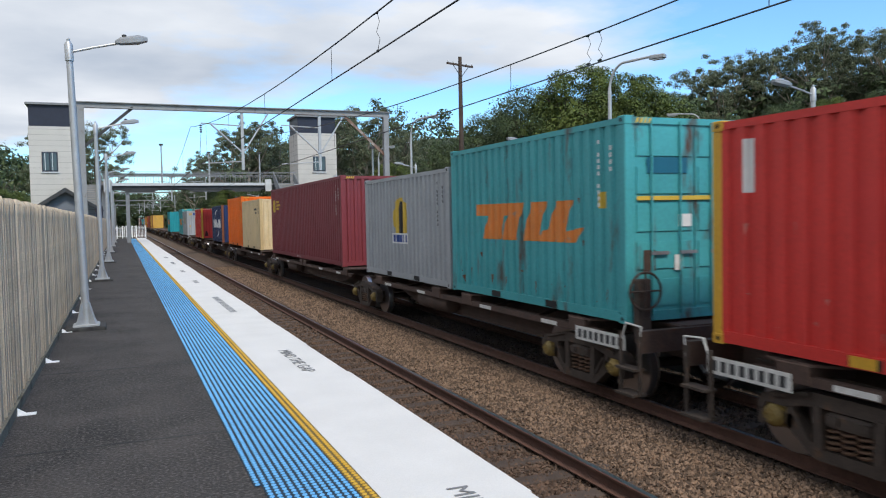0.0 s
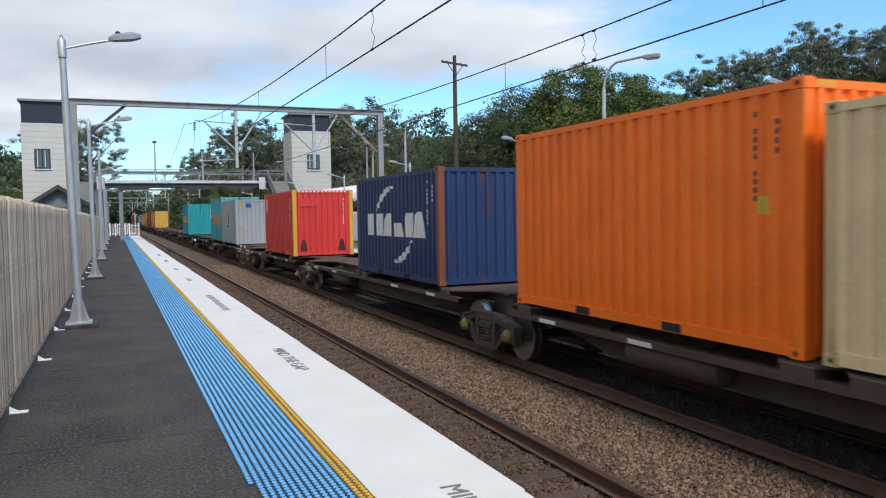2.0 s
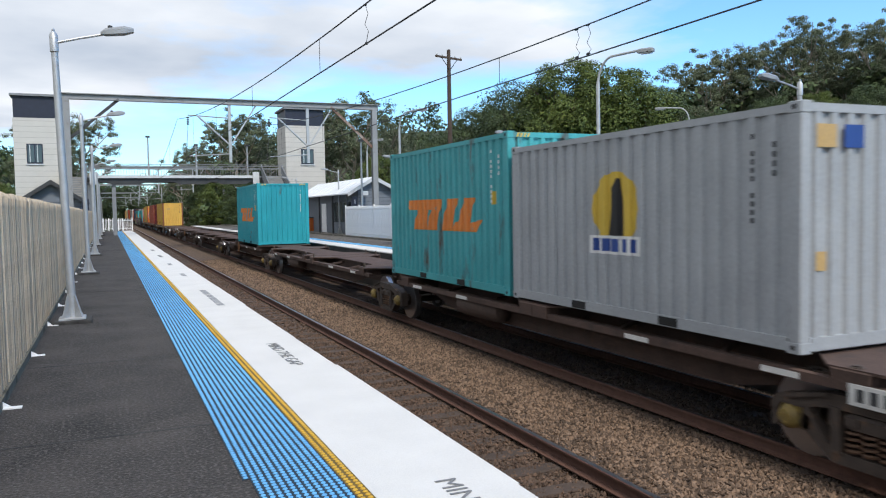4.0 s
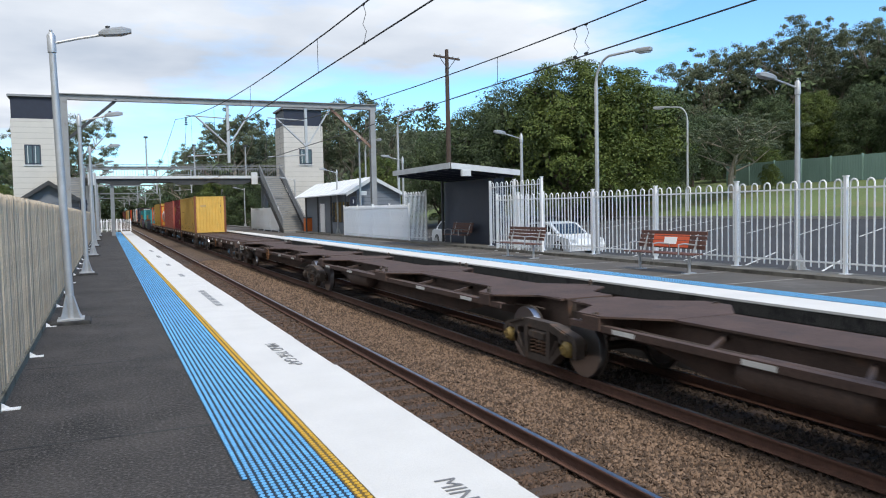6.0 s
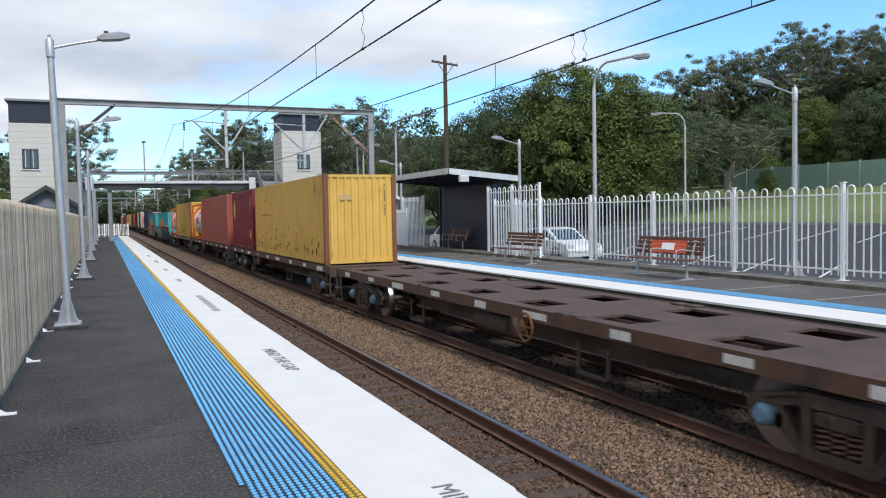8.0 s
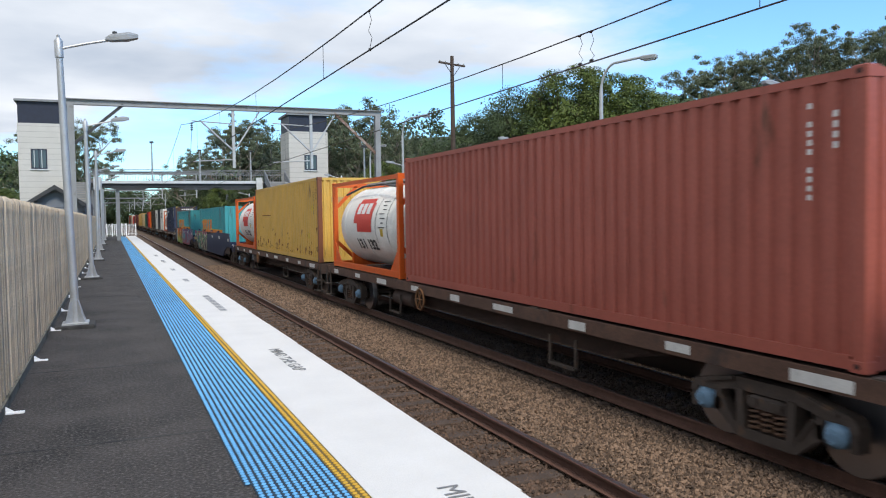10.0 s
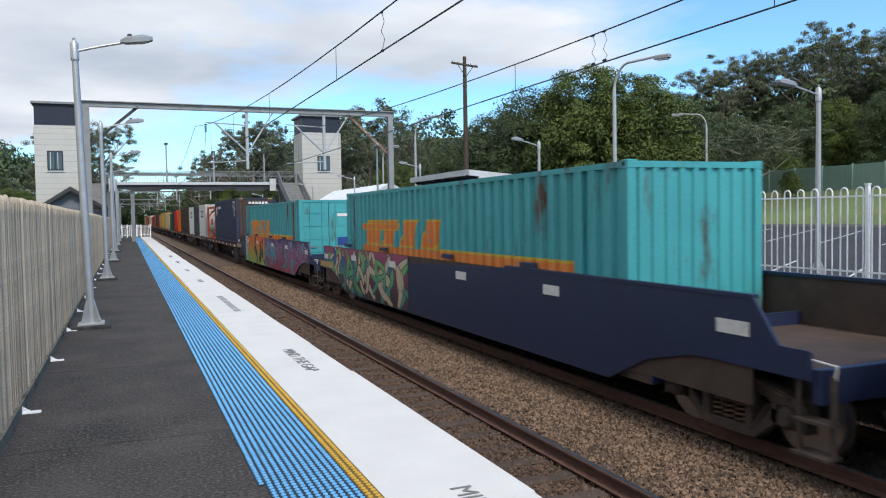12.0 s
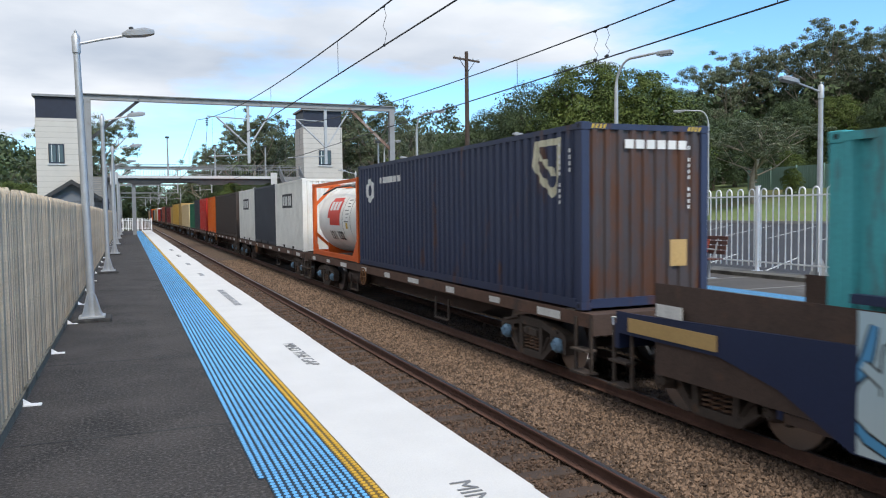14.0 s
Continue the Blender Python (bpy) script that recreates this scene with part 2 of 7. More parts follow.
bogie_mat = surface("grimy_cast_steel", (0.060, 0.044, 0.035), 0.8, 0.0, vary=0.45, scale=5, fine=50, bump=0.3, spots=(0.125, 0.072, 0.042), spot_amount=0.57, spot_scale=5)
wheel_mat = surface("wheel_steel", (0.075, 0.058, 0.048), 0.6, 0.4, vary=0.3, scale=6)
wheel_rim = surface("polished_tread", (0.42, 0.42, 0.44), 0.28, 0.95, vary=0.1)
spring_mat = surface("brown_spring_steel", (0.14, 0.080, 0.05), 0.6, 0.3, vary=0.3)
yellow_cap = surface("yellow_axle_cap", (0.22, 0.15, 0.04), 0.6, vary=0.35, scale=9, spots=DIRT, spot_amount=0.52, spot_scale=7)
blue_cap = surface("blue_axle_cap", (0.16, 0.27, 0.38), 0.6, vary=0.3, scale=9, spots=DIRT, spot_amount=0.55, spot_scale=7)
white_mark = surface("grubby_white_marking", (0.66, 0.65, 0.62), 0.6, vary=0.2, scale=7, spots=(0.35, 0.33, 0.30), spot_amount=0.6, spot_scale=8)


def moved_panel(w, h, x, y, z):
    """A ribbed sheet standing in the plane x, from y to y + w."""
    g = Geo()
    n = 12
    line = [(k * w / n / 2, 0.02 * (k % 2)) for k in range(2 * n + 1)]
    m = len(line)
    g.v = [(x + b, y + a, z + t) for t in (0, h) for a, b in line]
    g.f = [(i, i + 1, m + i + 1, m + i) for i in range(m - 1)]
    return g

# ---- the lie of the land ----
RAIL_Z = -1.05
TRACK_A, TRACK_B = 3.82, 7.65      # centre lines
EDGE_A, EDGE_B = 2.20, 9.40        # platform edges
PLAT_B = 0.08                      # height of the far platform


def land(x, y):
    """Height of the ground."""
    if x < -1.2:
        z = -0.5 + max(0, -x - 14) * 0.12
    elif x < 13.9:
        z = -1.42
    elif x < 34:
        z = -0.66 + (x - 15.5) / 18.5 * 1.36 if x > 15.5 else -0.66
    elif x < 45:
        z = 0.7 + (x - 34) / 11 * 2.2
    else:
        z = 2.9 + min(x - 45, 160) * 0.08
    far = max(0.0, y - 95)
    if far and (x < -3 or x > 14):
        off = (-3 - x) if x < 0 else (x - 14)
        z += min(far / 60, 1) * min(off * 0.35, 14)
    return z


def sheet(xs, ys, zf=land, dz=0.0):
    g = Geo()
    n = len(xs)
    g.v = [(x, y, zf(x, y) + dz) for y in ys for x in xs]
    g.f = [(j * n + i, j * n + i + 1, (j + 1) * n + i + 1, (j + 1) * n + i) for j in range(len(ys) - 1) for i in range(n - 1)]
    return g


gx = [-900, -500, -250, -120, -80, -50, -30, -20, -14, -8, -4, -3, -1.25, -1.2, 2, 6, 10, 13.85, 13.9, 14, 15.5, 20, 25, 30, 34, 37, 41, 45, 50, 60, 70, 85, 110, 150, 205, 300, 500, 900]
gy = [-600, -200, -80, -40, -20, -10, 0, 10, 20, 30, 40, 50, 60, 70, 80, 95, 105, 120, 135, 155, 180, 220, 280, 360, 500, 900, 1500]
setting("ground", sheet(gx, gy), bush_floor, "dark leaf-littered bush ground reaching to the hills", "ground", True)
setting("carpark", sheet([15.5, 20, 25, 30, 34], list(range(-30, 70, 5)), land, 0.03), carpark_mat, "dark asphalt car park beyond the far platform", "car park", True)
setting("grass_bank", sheet([34, 37, 41, 45, 50, 60], list(range(-30, 96, 6)), land, 0.04), grass_mat, "mown grass bank above the car park", "grass", True)

# ---- track bed ----
bed = Geo()
prof = [(2.27, -1.38), (2.9, -1.26), (4.9, -1.26), (5.4, -1.20), (6.3, -1.20), (6.75, -1.27), (8.6, -1.27), (9.6, -1.36)]
for y0, y1 in ((-60, 600),):
    bed.add([(x, y0, z) for x, z in prof] + [(x, y1, z) for x, z in prof], [(i, i + 1, 8 + i + 1, 8 + i) for i in range(7)])
setting("track_bed", bed, ballast_bed, "brown crushed-stone ballast between the two tracks", "ballast")
RAILSEC = [(-0.07, -0.158), (0.07, -0.158), (0.07, -0.146), (0.012, -0.125), (0.010, -0.045), (0.035, -0.035), (0.036, -0.006), (0.026, 0.0), (-0.026, 0.0),
           (-0.036, -0.006), (-0.035, -0.035), (-0.010, -0.045), (-0.012, -0.125), (-0.07, -0.146)]
for cx, nm in ((TRACK_A, "near"), (TRACK_B, "far")):
    for s in (-1, 1):
        x = cx + s * 0.7535
        r = thing("rail", "worn steel running rail with rusty brown sides", "rail", pose(x, 0, RAIL_Z), "running rails", "structure")
        part("rail_body", Geo().prism(RAILSEC, "y", -60, 600), rail_rust, r)
        part("running_surface", Geo().box(-0.027, 0.027, -60, 600, 0.0, 0.003), rail_top, r, "polished running surface")
sleeper_mesh = Geo().cbox(-1.25, 1.25, -0.115, 0.115, -0.12, 0.0, 0.012).mesh("sleeper", timber)
for cx in (TRACK_A, TRACK_B):
    bank = thing("sleepers", "brown weathered timber sleepers half sunk in ballast", "sleeper", pose(cx, 0, -1.243 if cx == TRACK_A else -1.262), "", "structure")
    for k in range(150 if cx == TRACK_A else 90):
        part("sleeper", sleeper_mesh, timber, bank, "", pose(random.uniform(-0.03, 0.03), -2 + k * 0.62 + random.uniform(-0.03, 0.03), random.uniform(-0.005, 0.01), 0, 0, random.uniform(-0.8, 0.8)))


def stones(rng, n, x0, x1, y0, y1, zf, size, material):
    """Crushed stone: n broken lumps as one mesh."""
    base = np.array([(1, 0, 0), (-1, 0, 0), (0, 1, 0), (0, -1, 0), (0, 0, 1), (0, 0, -1)], float)
    tri = np.array([(0, 2, 4), (2, 1, 4), (1, 3, 4), (3, 0, 4), (2, 0, 5), (1, 2, 5), (3, 1, 5), (0, 3, 5)])
    pos = np.c_[rng.uniform(x0, x1, n), rng.uniform(y0, y1, n)]
    z = np.interp(pos[:, 0], [p[0] for p in prof], [p[1] for p in prof]) + zf
    ang = rng.uniform(0, 6.28, (n, 1))
    sc = size * rng.uniform(0.6, 1.5, (n, 1, 1)) * rng.uniform(0.6, 1.3, (n, 1, 3))
    v = base[None] * sc + rng.normal(0, 0.28, (n, 6, 3)) * size
    c, s = np.cos(ang), np.sin(ang)
    t = rng.uniform(-0.6, 0.6, (n, 1))
    v = np.stack([v[..., 0] * c - v[..., 1] * s, v[..., 0] * s + v[..., 1] * c, v[..., 2] + v[..., 0] * t], -1)
    v += np.concatenate([pos, z[:, None] + rng.uniform(-0.01, 0.02, (n, 1))], 1)[:, None]
    f = (tri[None] + 6 * np.arange(n)[:, None, None]).reshape(-1, 3)
    me = bpy.data.meshes.new("ballast_stones")
    me.from_pydata(v.reshape(-1, 3).tolist(), [], f.tolist())
    me.materials.append(material)
    return me


rng = np.random.default_rng(4)
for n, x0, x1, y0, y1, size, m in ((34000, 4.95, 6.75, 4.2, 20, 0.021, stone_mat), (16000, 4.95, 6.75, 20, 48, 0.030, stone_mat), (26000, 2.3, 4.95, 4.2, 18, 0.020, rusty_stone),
                                   (12000, 2.3, 4.95, 18, 45, 0.030, rusty_stone), (17000, 6.85, 9.4, 4.2, 24, 0.027, shaded_stone)):
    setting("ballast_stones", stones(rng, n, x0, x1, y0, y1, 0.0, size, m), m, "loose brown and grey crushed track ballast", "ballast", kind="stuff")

# ---- near platform ----
setting("platform_near", Geo().box(-1.25, 1.36, -12, 84, -0.16, 0.0).box(-1.25, 2.05, -12, 84, -1.40, -0.16), asphalt, "dark worn asphalt station platform with patches", "platform")
cop = Geo()
for k in range(48):
    j = random.uniform(-0.012, 0.012)
    cop.box(1.36, EDGE_A + j, -12 + 2 * k, -10 + 2 * k, -0.16, 0.004)
setting("platform_edge", cop, white_edge, "white painted platform edge coping", "platform edge")
TILE = 0.3


def tactile_tile(w, nx, ny, base_mat, dot_mat, name, n=8):
    g = Geo().box(0, w, 0.002, TILE - 0.002, 0.001, 0.006)
    n0 = len(g.f)
    for i in range(nx):
        for j in range(ny):
            cx, cy = (i + 0.5) * w / nx, (j + 0.5) * TILE / ny
            ring = lambda r, z: [(cx + r * math.cos(a * 2 * math.pi / n), cy + r * math.sin(a * 2 * math.pi / n), z) for a in range(n)]
            g.add(ring(0.0170, 0.006) + ring(0.0145, 0.0115), [(a, (a + 1) % n, n + (a + 1) % n, n + a) for a in range(n)] + [tuple(range(n, 2 * n))])
    me = g.mesh(name, base_mat)
    me.materials.append(dot_mat)
    for k, q in enumerate(me.polygons):
        q.material_index = 1 if k >= n0 else 0
    return me


tac = thing("tactile_strip", "light blue studded tactile paving strip", "tactile paving", pose(0.705, 0, 0), "", "structure")
yel = thing("tactile_strip_yellow", "yellow studded warning line beside the tactile strip", "tactile paving", pose(1.262, 0, 0), "", "structure")
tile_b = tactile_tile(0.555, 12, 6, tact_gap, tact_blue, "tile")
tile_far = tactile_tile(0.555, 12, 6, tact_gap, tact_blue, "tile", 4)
tile_y = tactile_tile(0.094, 2, 6, surface("yellow_base_dark", (0.16, 0.10, 0.015), 0.7, vary=0.3), tact_yellow, "tile")
for k in range(262):
    y = 2.4 + k * TILE
    if y > 4.75:
        part("tile", tile_b if y < 16 else tile_far, tact_blue, tac, "", pose(0, y, 0))
    part("tile", tile_y, tact_yellow, yel, "", pose(0, y, 0))
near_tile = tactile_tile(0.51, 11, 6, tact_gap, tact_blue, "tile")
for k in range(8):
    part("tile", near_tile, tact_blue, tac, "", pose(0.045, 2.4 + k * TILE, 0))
grey_stencil = surface("faded_black_stencil", (0.19, 0.19, 0.19), 0.7, vary=0.4, scale=12, spots=(0.35, 0.35, 0.35), spot_amount=0.62, spot_scale=18)
let = thing("edge_lettering", "black stencilled warning words on the white platform edge", "lettering", pose(0, 0, 0), "", "structure")
for y, w in ((4.26, 1.5), (9.68, 1.5), (32.6, 1.5), (37.9, 1.5)):
    words("warning_words", "MIND THE GAP", 0.2, grey_stencil, let, pose(1.76, y, 0.008, 0, 0, -90), w)
for y, x, n in ((17.15, 1.74, 38), (22.2, 1.74, 12), (27, 1.74, 12)):
    g = Geo()
    for k in range(n):
        if k % 7 != 5:
            g.box(x + random.uniform(0, 0.01), x + 0.13, y - k * 0.08 - 0.052, y - k * 0.08, 0.006, 0.0075)
    part("warning_bars", g, worn_stencil, let)

# ---- far platform ----
setting("platform_far", Geo().box(10.33, 14.1, -25, 100, PLAT_B - 0.16, PLAT_B).box(9.60, 14.1, -25, 100, -1.45, PLAT_B - 0.16), surface("far_platform_asphalt", (0.090, 0.080, 0.070), 0.9, vary=0.3, scale=0.7, fine=60, spots=(0.13, 0.12, 0.11), spot_amount=0.55, spot_scale=0.6), "grey asphalt far platform", "platform")
setting("platform_edge_far", Geo().box(EDGE_B, 10.33, -25, 100, PLAT_B - 0.035, PLAT_B + 0.003), white_edge, "white painted edge of the far platform", "platform edge")
# coping coloured near black for the shade beneath the white edge
setting("platform_coping_far", Geo().box(EDGE_B + 0.03, 9.66, -25, 100, PLAT_B - 0.24, PLAT_B - 0.035), dark_concrete, "concrete coping under the far platform edge, coloured dark for its shade", "platform edge")
far_tac = thing("tactile_strip", "light blue studded tactile strip on the far platform", "tactile paving", pose(10.34, 0, PLAT_B), "", "structure")
for k in range(150):
    part("tile", tile_far, tact_blue, far_tac, "", pose(0, 4 + k * TILE, 0) @ Matrix.Diagonal((0.9, 1, 1, 1)))
setting("platform_kerb", Geo().box(13.0, 13.9, -25, 100, PLAT_B - 0.2, PLAT_B + 0.085), surface("grimy_kerb_concrete", (0.15, 0.14, 0.12), 0.9, vary=0.35, scale=1.5, fine=40, spots=(0.07, 0.065, 0.055), spot_amount=0.5), "low concrete kerb under the white fence", "kerb")

far_joints = thing("platform_joint", "pale sealed joints across the far platform asphalt", "joint", None, "", "structure")
for k in range(22):
    part("joint_line", Geo().box(10.86, 12.98, 0.0, 0.045, PLAT_B, PLAT_B + 0.004), concrete, far_joints, "", pose(0, 5.2 + k * 2.05, 0, 0, 0, 0.2))

# ---- palisade fence of the near platform ----


def near_fence():
    f = thing("palisade_fence", "cream-painted close-set steel palisade fence along the platform", "fence", pose(-0.93, 0, 0), "", "structure")
    picket = Geo()
    pr = [(-0.034, 0.0), (-0.018, 0.022), (0.018, 0.022), (0.034, 0.0), (0.03, -0.004), (0.016, 0.016), (-0.016, 0.016), (-0.03, -0.004)]
    # a folded strip, its head bent over
    lev = [(0.06, 0, 1), (1.74, 0, 1), (1.84, 0.006, 0.8), (1.885, -0.012, 0.5), (1.88, -0.04, 0.35)]
    vs = [(q * 1.0 + off, p * w, z) for z, off, w in lev for p, q in pr]
    fs = [(i * 8 + k, i * 8 + (k + 1) % 8, (i + 1) * 8 + (k + 1) % 8, (i + 1) * 8 + k) for i in range(4) for k in range(8)] + [tuple(range(8))[::-1], tuple(range(32, 40))]
    picket.add(vs, fs)
    me = picket.mesh("picket", fence_cream)
    for k in range(300):
        part("picket", me, fence_cream, f, "", pose(random.uniform(-0.008, 0.008), 4 + k * 0.0915 + random.uniform(-0.006, 0.006), random.uniform(-0.014, 0.014), random.uniform(-0.25, 0.25), 0, random.uniform(-8, 8)))
    rest = Geo()
    for k in range(560):
        y = 31.45 + k * 0.0915
        rest.add([(a, b + y, c) for a, b, c in vs], fs)
    for k in range(70):
        rest.add([(a, b - 2.4 + k * 0.0915, c) for a, b, c in vs], fs)
    tagged(part("far_pickets", rest, fence_cream, f), kind="stuff")
    for z in (0.35, 1.45):
        part("fence_rail", Geo().box(-0.05, -0.008, -4, 83, z, z + 0.05), fence_cream, f)
    foot = Geo().box(-0.04, 0.17, -0.035, 0.035, 0.0, 0.012).box(-0.04, -0.02, -0.035, 0.035, 0.0, 1.5)
    foot.prism([(-0.03, 0.012), (0.10, 0.012), (-0.03, 0.10)], "y", -0.006, 0.006)
    fm = foot.mesh("fence_foot", fence_white)
    for k in range(32):
        part("fence_foot", fm, fence_white, f, "white bracket foot", pose(0.02, -0.6 + k * 2.71, 0.0))
    part("plinth", Geo().box(-0.12, 0.045, -4, 83, -0.02, 0.09), surface("mossy_plinth_concrete", (0.17, 0.155, 0.115), 0.9, vary=0.4, scale=2, fine=40, spots=(0.06, 0.055, 0.035), spot_amount=0.5), f, "mossy concrete plinth")


near_fence()


# ---- platform lamps ----
def platform_lamp(x, y, z0, side, height=4.36, group="platform lamps"):
    """side: the way its arm points along x."""
    l = thing("platform_lamp", "galvanised platform lamp post with a short arm", "lamp post", pose(x, y, z0 + 0.055), group)
    part("post", Geo().lathe([(0.062, 0.0), (0.058, height * 0.55), (0.048, height - 0.28), (0.062, height - 0.27), (0.062, height - 0.02), (0.03, height + 0.03)], 14), galv, l, "", None, True)
    part("cap", Geo().lathe([(0.02, height + 0.03), (0.025, height + 0.06), (0.0, height + 0.09)], 10), galv, l, "", None, True)
    arm = Geo().path([(0, 0, height - 0.14), (side * 0.35, 0, height - 0.05), (side * 0.72, 0, height + 0.03)], 0.021, 8)
    part("arm", arm, galv, l, "", None, True)
    hd = Geo()
    secs = [(0.66, 0.05, 0.04), (0.74, 0.09, 0.10), (1.0, 0.11, 0.12), (1.14, 0.06, 0.06)]
    vs, fs = [], []
    for d, w, h in secs:
        for a, b in ((-1, -0.35), (1, -0.35), (1, 0.3), (0.5, 0.65), (-0.5, 0.65), (-1, 0.3)):
            vs.append((side * d, a * w, height + 0.04 + b * h + (d - 0.66) * 0.12))
    for i in range(3):
        fs += [(i * 6 + k, i * 6 + (k + 1) % 6, (i + 1) * 6 + (k + 1) % 6, (i + 1) * 6 + k) for k in range(6)]
    fs += [tuple(range(6))[::-1], tuple(range(18, 24))]
    hd.add(vs, fs)
    part("lamp_head", hd, surface_lamp, l, "", None, True)
    part("photocell", Geo().lathe([(0.035, 0), (0.035, 0.06), (0.0, 0.075)], 10, "z", (side * 0.80, 0, height + 0.10)), dark_steel, l)
    skirt = Geo()
    for a in range(4):
        ang = a * math.pi / 2 + math.pi / 4
        c, s = math.cos(ang), math.sin(ang)
        skirt.add([(c * r + s * w, s * r - c * w, z) for w in (-0.008, 0.008) for r, z in ((0.05, 0.03), (0.21, 0.03), (0.17, 0.10), (0.09, 0.34), (0.055, 0.40))],
                  [(0, 1, 2, 3, 4), (9, 8, 7, 6, 5), (0, 5, 6, 1), (1, 6, 7, 2), (2, 7, 8, 3), (3, 8, 9, 4), (4, 9, 5, 0)])
    part("base_fin", skirt, galv, l)
    part("base_plate", Geo().cbox(-0.19, 0.19, -0.19, 0.19, 0.0, 0.03, 0.006), galv, l)
    part("footing", Geo().cbox(-0.28, 0.28, -0.28, 0.28, -0.12, -0.0005, 0.015), dark_concrete, l)
    return l


surface_lamp = surface("lamp_head_grey", (0.32, 0.33, 0.34), 0.5, 0.3, vary=0.15)
lamp_a = platform_lamp(-0.55, 13.2, 0.0, 1)
lamp_a.matrix_basis = pose(-0.55, 13.2, 0.055, 0, -1.3, 0)
for k in range(1, 7):
    copy_thing(lamp_a, pose(-0.56 + 0.02 * (k % 3), 13.2 + 10.6 * k, 0.055, 0, random.uniform(-0.6, 0.6), random.uniform(-4, 4)))
lamp_b = platform_lamp(13.82, 12.3, PLAT_B, -1, 4.1, "far platform lamps")
for k in range(1, 7):
    copy_thing(lamp_b, pose(13.82, 12.3 + 12.1 * k, PLAT_B + 0.055, 0, 0, random.uniform(-4, 4)))


# ---- bow-topped white fence on the far platform ----
def bow_fence(name, x, y0, y1, z0, h, panel=2.93, pitch=0.165, label="white tubular bow-topped fence", posts=True, mat=None):
    mat = mat or fence_white
    f = thing(name, label, "fence", pose(x, 0, z0), "far platform fences", "structure")
    pair = Geo()
    r = pitch / 2
    pts = [(0, -r, 0.10), (0, -r, h - r)] + [(0, -r * math.cos(a), h - r + r * math.sin(a)) for a in (math.pi * k / 8 for k in range(1, 8))] + [(0, r, h - r), (0, r, 0.10)]
    pair.path(pts, 0.018 if pitch > 0.1 else 0.0125, 6)
    pm = pair.mesh("hoop", mat, True)
    post = Geo().box(-0.035, 0.035, -0.035, 0.035, 0.0, h + 0.05).box(-0.05, 0.05, -0.05, 0.05, h + 0.05, h + 0.075).box(-0.09, 0.09, -0.09, 0.09, 0, 0.012).mesh("fence_post", mat)
    n = max(1, round((y1 - y0) / panel))
    step = (y1 - y0) / n
    hoops = int(step / (2 * pitch))
    for k in range(n + 1):
        if posts:
            part("fence_post", post, mat, f, "", pose(0, y0 + k * step, 0))
        if k < n:
            for j in range(hoops):
                part("hoop", pm, mat, f, "", pose(0, y0 + k * step + (j + 0.5) * step / hoops, 0))
    for z in (0.20, h - 0.19):
        part("fence_rail", Geo().box(-0.012, 0.012, y0, y1, z, z + 0.035), mat, f)
    return f


bow_fence("bow_top_fence", 13.65, 22.68 - 2.93 * 13, 22.68, PLAT_B + 0.08, 1.92)

# joints across the near platform
joints = thing("platform_joint", "dark sealed joints across the platform asphalt", "joint", None, "", "structure")
for k, y in enumerate((6.2, 9.4, 13.9, 18.2, 24.5, 31.0, 38.0, 46.0)):
    part("joint_line", Geo().box(-0.88, 0.70, y, y + 0.03 + 0.01 * (k % 3), 0.0, 0.0025), dark_concrete, joints, "", pose(0, 0, 0, 0, 0, 0.15 * (k % 4 - 1.5)))


